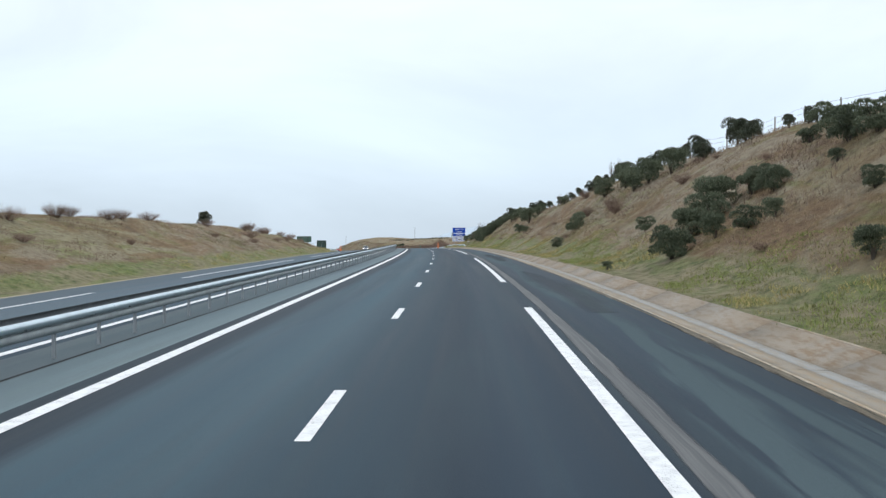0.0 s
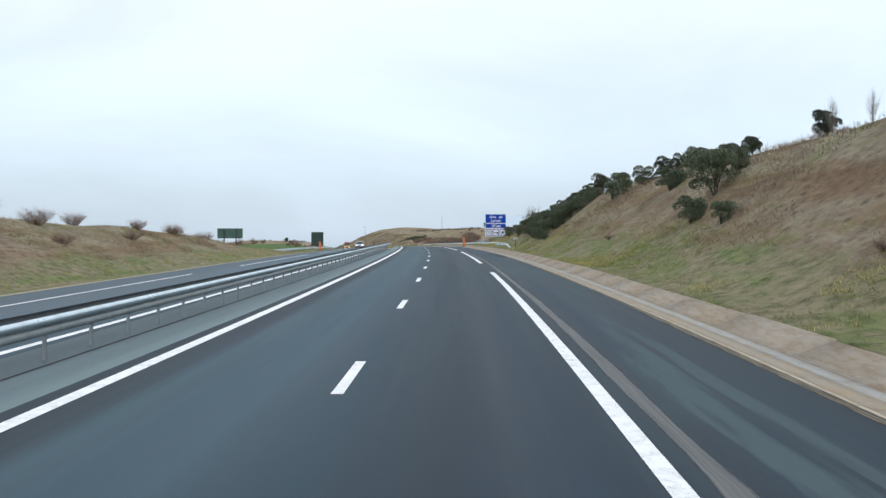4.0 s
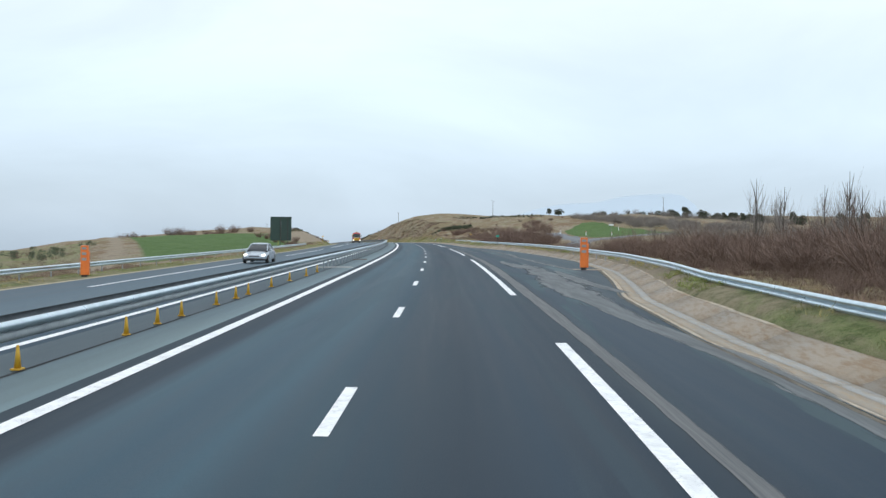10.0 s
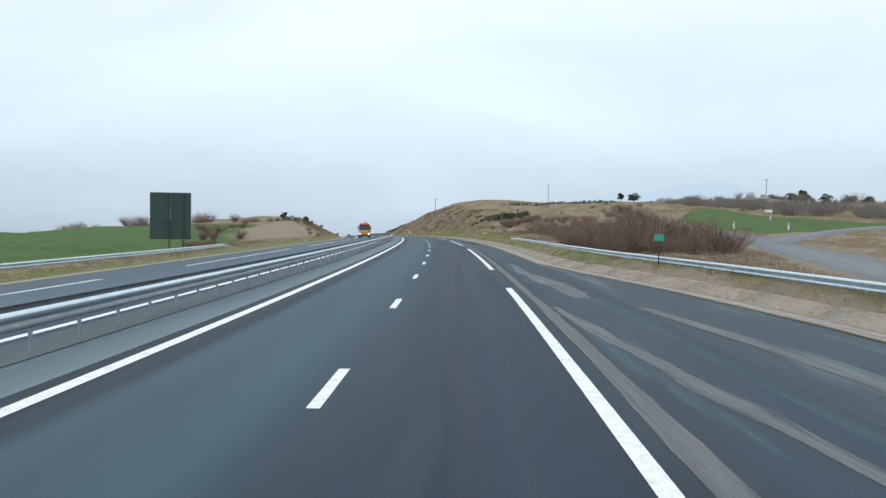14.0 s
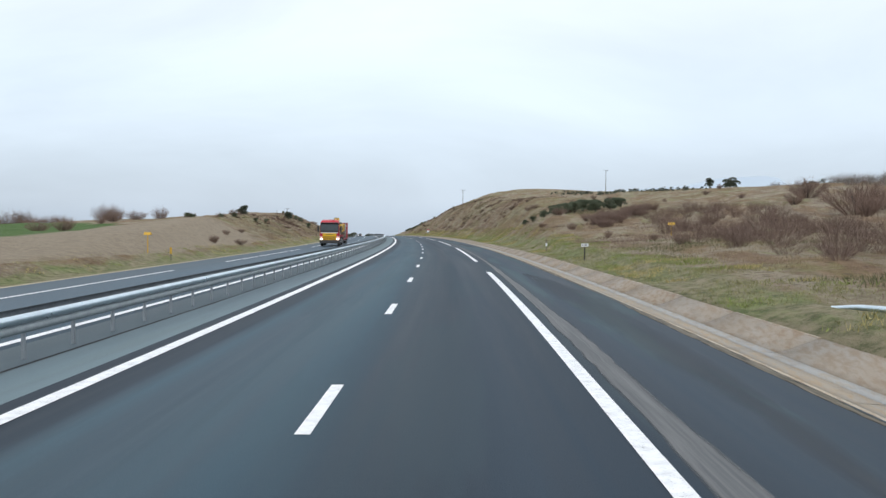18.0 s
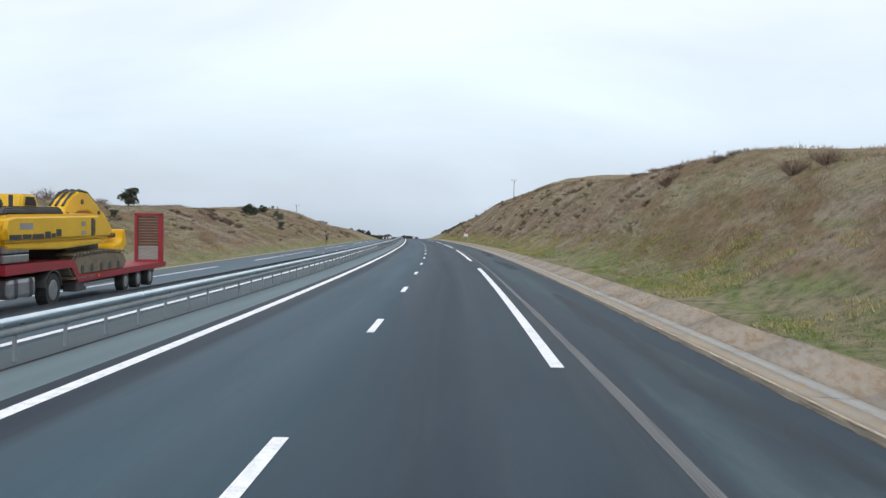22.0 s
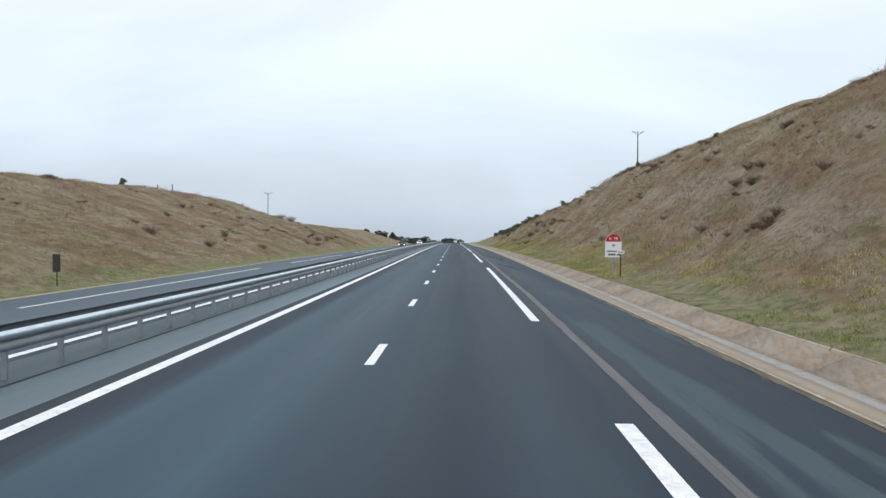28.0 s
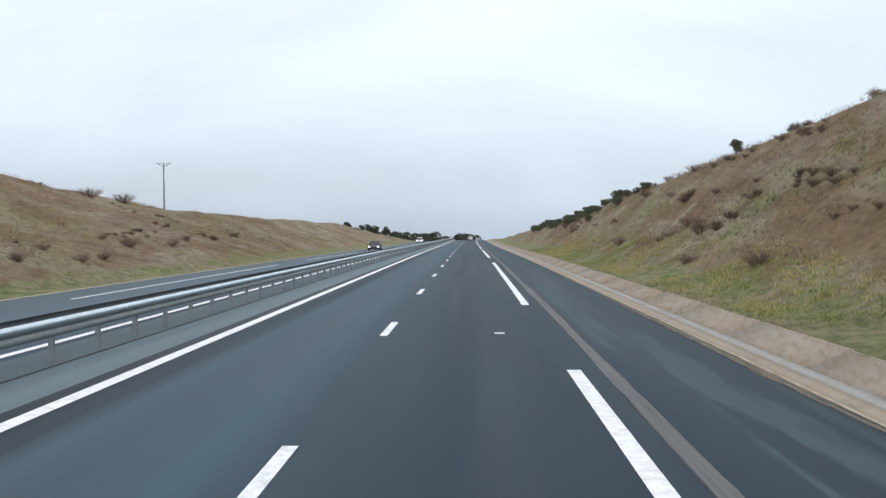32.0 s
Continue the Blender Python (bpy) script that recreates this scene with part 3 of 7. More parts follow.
# ---- carriageways ----
END = 1250
carriageway = ribbon("road", [(-6.55, -0.1), (-6.55, 0.0), (-3.5, 0.0), (0.0, 0.0), (3.88, 0.0), (3.88, -0.1)], -78, END, 2.0, MAT_ROAD)
tagged(carriageway, "dark wet asphalt motorway carriageway with two lanes and hard shoulder", "road", kind="structure")
b_s = np.arange(248, 381, 1.5)
b_v, b_u = [], []
for k in range(6):
    lat = -6.5 - (bay(b_s) - 6.5) * k / 5
    b_v.append(np.stack(road(b_s, lat, -0.006 if k < 5 else -0.012), -1))
    b_u.append(np.stack([lat, b_s], -1))
b_v, b_u = np.stack(b_v, 1).reshape(-1, 3), np.stack(b_u, 1).reshape(-1, 2)
bi, bj = np.meshgrid(np.arange(len(b_s) - 1), np.arange(5), indexing="ij")
ba = bi * 6 + bj
lay_by = quick("lay_by_pavement", b_v, np.stack([ba, ba + 6, ba + 7, ba + 1], -1).reshape(-1, 4)[:, ::-1], MAT_BAY, uv=b_u)
tagged(lay_by, "patched asphalt of the emergency lay-by", "pavement", kind="structure")
tagged(ribbon("far_road", [(6.45, float(cross(6.45)) - 0.1), (6.45, float(cross(6.45))), (10.4, float(cross(10.4))), (13.8, float(cross(13.8))), (17.15, float(cross(17.15))), (17.15, float(cross(17.15)) - 0.1)], -78, END, 2.0, MAT_OPP),
       "dark asphalt carriageway of the opposite direction", "road", kind="structure")
tagged(ribbon("median_strip", [(3.88, -0.008), (5.1, -0.03), (5.16, -0.045), (6.45, -0.085)], -78, END, 2.0, MAT_MEDIAN), "pale grey asphalt strip of the central reserve", "median", kind="structure")


def ragged_band(name, s, mid, half, up, material, parent, seed):
    """A strip on the asphalt whose edges wander; it reaches half as far again, for its tone to fade in."""
    half = half * (1 + 0.1 * wave(s, 0 * s, 0.9, seed) + 0.09 * wave(s, 0 * s, 3.1, seed + 2))
    v = np.stack([np.stack(road(s, mid + u * half, up), -1) for u in (-1.5, 1.5)], 1).reshape(-1, 3)
    uv = np.stack([np.stack([np.full(len(s), u), s + 31.0 * seed], -1) for u in (-1.5, 1.5)], 1).reshape(-1, 2)
    q = 2 * np.arange(len(s) - 1)
    return quick(name, v, np.stack([q, q + 1, q + 3, q + 2], -1), material, parent, uv=uv)


j_s = np.arange(-78, END, 0.8)
JOINT = [(0, 3.92, 0.15), (63, 3.92, 0.15), (85, 3.96, 0.15), (151, 3.97, 0.085), (173, 3.97, 0.095), (195, 3.95, 0.13), (217, 4.08, 0.13), (240, 4.08, 0.12), (262, 4.05, 0.22), (284, 4.18, 0.27), (307, 4.1, 0.2), (329, 4.05, 0.19), (352, 4.0, 0.14),
         (395, 3.98, 0.14), (422, 3.98, 0.22), (445, 4.05, 0.16), (468, 4.07, 0.1), (492, 4.08, 0.1), (515, 4.05, 0.08), (564, 3.98, 0.07), (588, 3.92, 0.07), (663, 4.03, 0.1), (688, 4.09, 0.11), (738, 4.1, 0.11), (763, 4.05, 0.12)]
j_at, j_lat, j_wide = zip(*JOINT)
ragged_band("joint_band", j_s, -np.interp(j_s, j_at, j_lat) + 0.02 * np.sin(j_s / 7.0), np.interp(j_s, j_at, j_wide) * (1 + 0.12 * wave(j_s, 0 * j_s, 6.0, 71)), 0.004, MAT_SEAM, carriageway, 72)
median_strip = bpy.data.objects["median_strip"]
ragged_band("median_joint", np.arange(-78, END, 1.0), 5.13 + 0.03 * np.sin(np.arange(-78, END, 1.0) / 9.0), np.full(int(END + 78), 0.035), -0.026, MAT_CRACK, median_strip, 75)
# dried silt and drying patches on the hard shoulder: stations, places and half widths
SMEARS = [([240, 247, 254, 262, 272, 281, 292], [-6.2, -6.35, -5.9, -5.85, -6.1, -6.3, -6.6], [0.2, 0.3, 0.35, 0.6, 0.75, 0.6, 0.1]),
          ([283, 288, 296, 310, 320, 328, 340, 346], [-8.6, -8.3, -8.05, -7.8, -8.1, -8.0, -7.4, -6.8], [0.2, 0.28, 0.25, 0.3, 0.28, 0.24, 0.24, 0.15]),
          ([282, 287, 292, 298], [-6.6, -6.1, -5.6, -5.5], [0.5, 0.75, 0.5, 0.1])]
SMEARS += [([328, 334, 341, 346], [-5.6, -5.05, -4.6, -4.4], [0.15, 0.2, 0.2, 0.08]),
           ([349, 354, 359, 365, 372], [-5.5, -5.5, -5.1, -4.9, -4.8], [0.3, 0.5, 0.45, 0.3, 0.1]),
           ([354, 360, 366, 372], [-7.2, -7.1, -7.0, -6.6], [0.12, 0.12, 0.12, 0.06]),
           ([264, 270, 276, 282], [-7.6, -7.3, -7.2, -7.4], [0.2, 0.4, 0.4, 0.1])]
for k, (at, mids, halves) in enumerate(SMEARS):
    r_s = np.arange(at[0], at[-1], 0.4)
    ragged_band("dried_smear", r_s, np.interp(r_s, at, mids) + 0.1 * wave(r_s, 0 * r_s, 5.0, 81 + k), np.interp(r_s, at, halves) * (1 + 0.14 * wave(r_s, 0 * r_s, 2.6, 85 + k)), 0.003 + 0.0004 * k, MAT_SMEAR, carriageway, 90 + 7 * k)
DAMP = [([34, 42, 52, 60], [-5.4, -5.45, -5.3, -5.1], [0.3, 0.5, 0.5, 0.1]), ([78, 90, 104], [-5.3, -5.5, -5.3], [0.2, 0.6, 0.2]), ([172, 180, 188], [-6.2, -5.9, -5.5], [0.2, 0.35, 0.1]), ([420, 432, 446, 456], [-5.2, -5.5, -5.4, -5.1], [0.1, 0.4, 0.5, 0.1]),
        ([514, 520, 533, 540], [-5.8, -5.5, -5.4, -5.4], [0.15, 0.25, 0.25, 0.1]), ([560, 565, 570, 576], [-5.5, -5.6, -5.4, -5.2], [0.25, 0.3, 0.25, 0.08]), ([586, 591, 597, 604], [-5.7, -5.75, -5.95, -6.0], [0.2, 0.3, 0.3, 0.1]), ([714, 719, 726], [-5.4, -5.2, -4.7], [0.1, 0.16, 0.08]),
        ([736, 742, 750, 756], [-5.5, -5.45, -5.05, -4.9], [0.15, 0.2, 0.2, 0.08])]
for k, (at, mids, halves) in enumerate(DAMP):
    r_s = np.arange(at[0], at[-1], 0.4)
    ragged_band("dry_patch", r_s, np.interp(r_s, at, mids) + 0.08 * wave(r_s, 0 * r_s, 5.0, 181 + k), np.interp(r_s, at, halves), 0.003, MAT_DAMP, carriageway, 190 + 7 * k)

# silt and crumbs along the edge of the asphalt
MAT_GRIT = soft_band("edge_grit", (0.06, 0.052, 0.04), (0.2, 0.17, 0.125), 2.2, 0.3, (2.0, 0.9))
e_s = np.arange(-10, 1100, 0.7)
ragged_band("edge_grit", e_s, -bay(e_s) + 0.1, 0.07 + 0.05 * wave(e_s, 0 * e_s, 7.0, 411), 0.004, MAT_GRIT, carriageway, 412)

# a narrow side road below the embankment, with a fork
MAT_LANE = asphalt("side_road_asphalt", [(0.0, (0.13, 0.135, 0.14)), (0.5, (0.15, 0.155, 0.158)), (1.0, (0.12, 0.125, 0.13))], -2.0, 4.0, 0.6)
for line in (LANE, FORK):
    pts = np.array(line, float)
    far_along = np.concatenate([[0], np.cumsum(np.hypot(*np.diff(pts, axis=0).T))])
    u = np.arange(0, far_along[-1], 1.5)
    ps, pd = np.interp(u, far_along, pts[:, 0]), np.interp(u, far_along, pts[:, 1])
    for _ in range(6):
        ps[1:-1], pd[1:-1] = (ps[:-2] + 2 * ps[1:-1] + ps[2:]) / 4, (pd[:-2] + 2 * pd[1:-1] + pd[2:]) / 4
    ts, td = np.gradient(ps), np.gradient(pd)
    size = np.hypot(ts, td)
    cols, uvs = [], []
    for k in (-2.3, -1.9, 0.0, 1.9, 2.3):
        a_s, a_d = ps - td / size * k, pd + ts / size * k
        cols.append(np.stack(road(a_s, -a_d, np.maximum(land(a_s, -a_d), land(ps, -pd) - 0.1) + (0.07 if line is LANE else 0.085) - (0.45 if abs(k) > 2 else 0.0)), -1))
        uvs.append(np.stack([np.full(len(u), k), u], -1))
    wi, wj = np.meshgrid(np.arange(len(u) - 1), np.arange(4), indexing="ij")
    wq = wi * 5 + wj
    tagged(quick("side_road", np.stack(cols, 1).reshape(-1, 3), np.stack([wq, wq + 5, wq + 6, wq + 1], -1).reshape(-1, 4), MAT_LANE, uv=np.stack(uvs, 1).reshape(-1, 2)), "narrow grey asphalt side road below the embankment", "road", kind="structure")

# markings: each stroke lies as its own thin skin of paint on the asphalt
LIFT = 0.007


def stroke(name, lat, s0, s1, width, parent, level=lambda lat: 0.0):
    return ribbon(name, [(lat - width / 2, float(level(lat - width / 2)) + LIFT), (lat + width / 2, float(level(lat + width / 2)) + LIFT)], s0, s1, 3.0, MAT_PAINT, parent)


for k in range(-6, 90):
    stroke("lane_dash", 0.0, 19.55 + 13 * k, 22.55 + 13 * k, 0.17, carriageway)
for k in range(-2, 23):
    s0 = 53.85 + 52 * k - (5.1 if k == -1 else 0)
    if k != 0:
        stroke("shoulder_stroke", -3.5, s0, s0 + 39, 0.225, carriageway)
stroke("shoulder_stroke", -3.5, 48.75, 87.75, 0.225, carriageway)
stroke("left_edge_line", 3.45, -78, END, 0.25, carriageway)
far_road = bpy.data.objects["far_road"]
MAT_EDGE = plain("sandy_gravel_edge", (0.5, 0.43, 0.3), (0.36, 0.3, 0.2), 1.4, 0.95, 0.0, 0.5, 30.0)
ribbon("gravel_edge", [(17.16, -0.65), (17.6, -0.648), (18.05, -0.664), (18.4, -0.71)], -78, END, 3.0, MAT_EDGE, far_road)
stroke("left_edge_line", 6.85, -78, END, 0.26, far_road, cross)
stroke("paint_patch", -2.48, 774.0, 774.25, 0.22, carriageway)
for k in range(-1, 23):
    stroke("shoulder_stroke", 13.75, 9.5 + 52 * k, 9.5 + 52 * k + 39, 0.22, far_road, cross)
for k in range(-6, 90):
    stroke("lane_dash", 10.35, 14.0 + 13 * k, 17.0 + 13 * k, 0.15, far_road, cross)


def laid_line(name, pts, width, material):
    """A thin hose or bead lying across the median, through places of (s, lat)."""
    bm = fresh()
    way = [Vector([float(v) for v in road(a, b, -0.012 - 0.03 * max(0.0, b - 4.4))]) for a, b in pts]
    for a, b in zip(way, way[1:]):
        tube(bm, a, b, width / 2, None, 8)
    return part(name, bm, material, median_strip)


# ---- concrete gutter along the cutting, in cast lengths ----
MAT_LIP = concrete("sandy_gutter_edge", (0.46, 0.38, 0.28), (0.5, 0.45, 0.37), (0.3, 0.2, 0.115))
gutter = thing("gutter", Matrix(), "weathered concrete roadside gutter with a sloping back", "gutter", kind="structure")
def aside(s):
    return -(float(bay(s)) - 6.55) * 1.0, 0.0


JOINTS = [(s, s + 4.97) for s in np.arange(-10, 1100, 5.0)]
for k, (s0, s1) in enumerate(JOINTS):
    j = random.uniform(-0.015, 0.015)
    w = random.uniform(-0.03, 0.05)
    ribbon("gutter_lip", [(-6.56, -0.015), (-6.66, -0.02), (-6.76, -0.06), (-6.76, -0.2), (-6.56, -0.2)][::-1], s0, s1, 2.5, MAT_LIP, gutter, closed=True, shift=aside)
    ribbon("gutter_bed", [(-6.765, -0.062), (-7.0, -0.08), (-7.22, -0.09), (-7.22, -0.2), (-6.765, -0.2)][::-1], s0, s1, 2.5, MAT_CHANNEL, gutter, closed=True, shift=aside)
    ribbon("gutter_run", [(-7.223, -0.092), (-7.4, -0.1), (-7.55, -0.097), (-7.55, -0.2), (-7.223, -0.2)][::-1], s0, s1, 2.5, MAT_RUN, gutter, closed=True, shift=aside)
    ribbon("gutter_back", [(-7.555, -0.095), (-7.75, -0.05), (-8.28 - w, 0.17 + j), (-8.36 - w, 0.18 + j), (-8.36 - w, -0.25), (-7.555, -0.25)][::-1], s0, s1, 2.5, MAT_CONCRETE, gutter, closed=True, caps=True, shift=aside)
    ribbon("gutter_rim", [(-8.365 - w, 0.19 + j), (-8.5 - w, 0.195 + j), (-8.5 - w, -0.2), (-8.365 - w, -0.2)][::-1], s0, s1, 2.5, MAT_LIP, gutter, closed=True, caps=True, shift=aside)

# ---- guardrails: pressed steel beams on posts ----
BEAM = [(0.0, 0.0), (-0.075, -0.03), (-0.08, -0.095), (0.02, -0.13), (0.02, -0.165), (-0.045, -0.195), (-0.045, -0.27), (0.0, -0.315)]


def beam_profile(top, face, waves):
    """The section of a beam; face -1: its waves turn to the right of the road, 1: to its left."""
    front = [(-face * a, top + z) for a, z in waves]
    back = [(-face * (a + 0.008), top + z) for a, z in waves[::-1]]
    return (front + back) if face < 0 else (front + back)[::-1]


def post_mesh(height, sink=0.25):
    bm = fresh()
    for x0, x1, y0, y1 in ((-0.03, 0.03, -0.027, -0.019), (-0.03, -0.023, -0.019, 0.027), (0.023, 0.03, -0.019, 0.027)):
        box(bm, x0, x1, y0, y1, -sink, height)
    me = bpy.data.meshes.new("guardrail_post")
    bm.to_mesh(me)
    bm.free()
    me.materials.append(MAT_POST)
    return me


def rail_run(thing_ob, lat_of, up_of, s0, s1, face, top, length=16.0, material=None, lower=None):
    for k in range(int(math.ceil((s1 - s0) / length))):
        a, b = s0 + k * length, min(s0 + (k + 1) * length, s1)
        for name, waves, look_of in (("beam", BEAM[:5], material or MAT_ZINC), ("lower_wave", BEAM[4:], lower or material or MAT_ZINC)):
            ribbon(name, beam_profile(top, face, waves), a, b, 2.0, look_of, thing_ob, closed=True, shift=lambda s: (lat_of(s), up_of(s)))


# lower wave's zinc, painted greyer for the shade below the upper wave
MAT_GREYZINC = plain("shaded_lower_zinc", (0.36, 0.395, 0.41), (0.27, 0.3, 0.315), 3.0, 0.6, 0.35)
median_rail = thing("median_guardrail", Matrix(), "galvanised double-sided steel guardrail on the central reserve", "guardrail")
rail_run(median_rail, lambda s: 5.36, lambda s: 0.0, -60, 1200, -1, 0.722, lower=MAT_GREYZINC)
# rear beam in the zinc that is darkened for its shaded inner side
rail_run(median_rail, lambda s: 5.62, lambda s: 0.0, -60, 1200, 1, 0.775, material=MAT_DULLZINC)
POST = post_mesh(0.72)
SPACER = bpy.data.meshes.new("spacer")
bm = fresh()
box(bm, -0.1, 0.1, -0.04, 0.04, 0.52, 0.72, 0.01)
bm.to_mesh(SPACER)
bm.free()
SPACER.materials.append(MAT_ZINC)
rest = fresh()
count = 0
for s in np.arange(-58, 1200, 2.0):
    if 223 < s < 282:
        continue
    m = spot(s, 5.49, -0.06)
    if 12 < s < 614:
        p = new("post", POST)
        p.parent, p.matrix_basis = median_rail, m
        q = new("spacer", SPACER)
        q.parent = p
    else:
        n0 = len(rest.verts)
        box(rest, -0.05, 0.05, -0.03, 0.03, -0.2, 0.72)
        box(rest, -0.1, 0.1, -0.04, 0.04, 0.52, 0.72)
        rest.verts.ensure_lookup_table()
        for v in rest.verts[n0:]:
            v.co = m @ v.co
tagged(part("post_row", rest, MAT_POST, median_rail), kind="stuff")

RAIL_R = [(201.8, -9.55, -1.0), (204.5, -9.5, -0.45), (208, -9.45, 0.0), (250, -9.4, 0.0), (262, -10.0, 0.0), (272, -11.3, 0.0), (289, -12.7, 0.0), (320, -13.2, 0.0), (340, -12.9, 0.0), (356, -11.7, 0.0), (370, -10.3, 0.0),
          (385, -9.65, 0.0), (428, -9.6, 0.0), (433, -10.0, -0.3), (437, -10.7, -0.95)]
RAIL_L = [(212, 22.1, -0.9), (215, 21.8, -0.35), (219, 21.3, 0.0), (230, 20.9, 0.0), (402, 20.9, 0.0), (416, 21.4, 0.0), (425, 22.2, -0.5), (429, 22.6, -1.0)]


def side_rail(name, table, face, ground_up, label):
    t = np.array(table)
    ob = thing(name, Matrix(), label, "guardrail", "roadside guardrails")
    lat_of = lambda s: float(np.interp(s, t[:, 0], t[:, 1]))
    up_of = lambda s: float(np.interp(s, t[:, 0], t[:, 2])) + ground_up
    rail_run(ob, lat_of, up_of, t[0, 0], t[-1, 0], face, 0.78, 8.0)
    for s in np.arange(t[0, 0] + 7, t[-1, 0] - 6, 4.0):
        m = spot(s, lat_of(s) - face * 0.13, ground_up)
        p = new("post", POST)
        p.parent, p.matrix_basis = ob, m
    return ob


side_rail("roadside_guardrail", RAIL_R, 1, 0.1, "galvanised steel guardrail beside the hard shoulder")
side_rail("far_side_guardrail", RAIL_L, -1, -0.86, "galvanised steel guardrail beyond the far carriageway")

# ---- yellow plastic cones where the median guardrail can be opened ----
MAT_YELLOW = plain("yellow_plastic", (0.62, 0.38, 0.03), (0.5, 0.28, 0.02), 5.0, 0.5)
cone = thing("traffic_cone", spot(244.9, 5.28, -0.04), "yellow plastic cone standing under the median guardrail", "cone", "cones on the central reserve")
bm = fresh()
tube(bm, (0, 0, 0.03), (0, 0, 0.38), 0.055, 0.02, 14)
part("body", bm, MAT_YELLOW, cone, smooth=True)
bm = fresh()
box(bm, -0.085, 0.085, -0.085, 0.085, 0.0, 0.03, 0.01)
part("base_plate", bm, MAT_YELLOW, cone)
for s in (228.9, 232.9, 240.5, 249.5, 251.7, 253.6, 257.0, 259.4, 261.2, 265.2, 269.3, 273.5, 277.6):
    copy_thing(cone, spot(s, 5.28 + random.uniform(-0.05, 0.05), -0.04, random.uniform(-25, 25)))

# ---- drain cover and stains on the median ----
MAT_RUST = plain("rusty_iron", (0.1, 0.07, 0.05), (0.16, 0.12, 0.09), 6.0, 0.8)
drain = thing("drain_cover", spot(223.1, 5.4, -0.022), "rusty iron drain cover set in the median strip", "drain cover")
bm = fresh()
box(bm, -0.45, 0.45, -0.4, 0.4, 0.0, 0.018, 0.004)
part("frame", bm, MAT_RUST, drain)
for k in range(6):
    bm = fresh()
    box(bm, -0.38, 0.38, -0.33 + k * 0.115, -0.26 + k * 0.115, 0.018, 0.03)
    part("bar", bm, MAT_RUST, drain)

r_s = np.arange(221.4, 224.8, 0.2)
ragged_band("washed_sand", r_s, 5.2 + 0.1 * np.sin(r_s * 2.1), np.interp(r_s, [221.4, 222.4, 223.2, 224.0, 224.8], [0.1, 0.6, 0.62, 0.4, 0.1]), -0.024, MAT_SILT, median_strip, 300)
MAT_HOSE = plain("pale_dusty_rubber", (0.5, 0.5, 0.48), (0.4, 0.39, 0.36), 3.0, 0.7)
laid_line("pale_hose", [(225.8, 6.4), (226.3, 6.2), (226.7, 5.92), (227.05, 5.6), (227.3, 5.23), (227.2, 4.9), (226.9, 4.65), (226.4, 4.2), (225.9, 3.95)], 0.12, MAT_HOSE)
laid_line("pale_hose", [(284.0, 6.2), (283.8, 5.7), (283.6, 5.2), (283.4, 4.7), (283.2, 4.3), (283.05, 3.98)], 0.1, MAT_HOSE)
laid_line("rusty_strip", [(298.4, 5.3), (298.25, 4.9), (298.2, 4.6), (298.3, 4.3)], 0.1, MAT_RUST)

# ---- signs ----
MAT_BLUE = plain("blue_sign_film", (0.001, 0.05, 0.36), (0.002, 0.062, 0.4), 2.0, 0.6, spec=0.2)
MAT_WHITE = plain("white_sign_film", (0.78, 0.8, 0.82), (0.7, 0.72, 0.74), 2.0, 0.4)
MAT_BLACK = plain("black_sign_film", (0.02, 0.02, 0.022), (0.035, 0.035, 0.035), 3.0, 0.5)
MAT_RED = plain("red_sign_film", (0.5, 0.015, 0.02), (0.42, 0.015, 0.02), 3.0, 0.4)
MAT_BACK = plain("green_painted_sign_back", (0.07, 0.145, 0.115), (0.055, 0.115, 0.09), 1.2, 0.6)
MAT_DARKBACK = plain("dark_green_sign_back", (0.022, 0.05, 0.043), (0.03, 0.06, 0.05), 1.0, 0.6)
MAT_DARK = plain("dark_weathered_steel", (0.035, 0.035, 0.035), (0.06, 0.058, 0.055), 5.0, 0.65, 0.3)
MAT_GREYPOST = plain("grey_sign_post", (0.36, 0.37, 0.37), (0.26, 0.27, 0.27), 4.0, 0.55, 0.5)
MAT_ORANGE = plain("orange_enamel", (0.78, 0.2, 0.035), (0.66, 0.16, 0.03), 3.0, 0.45)
MAT_WOOD = plain("weathered_pole_wood", (0.13, 0.11, 0.09), (0.2, 0.18, 0.15), 2.0, 0.85, 0.0, 0.3, 12.0)


def words(text, size, x, y, z, material, parent, lean=0.0, name="lettering"):
    """Letters of the built-in font, standing upright and facing -y."""
    c = bpy.data.curves.new(name, "FONT")
    c.body, c.size, c.extrude, c.align_x, c.shear, c.resolution_u, c.space_character, c.offset = text, size, 0.004, "CENTER", lean, 3, 1.08, size * 0.018
    tmp = bpy.data.objects.new("tmp", c)
    me = bpy.data.meshes.new_from_object(tmp)
    bpy.data.objects.remove(tmp)
    bpy.data.curves.remove(c)
    me.transform(Matrix.Translation((x, y, z)) @ Matrix.Rotation(radians(90), 4, "X"))
    me.name = name
    me.materials.clear()
    me.materials.append(material)
    ob = new(name, me)
    ob.parent = parent
    return ob


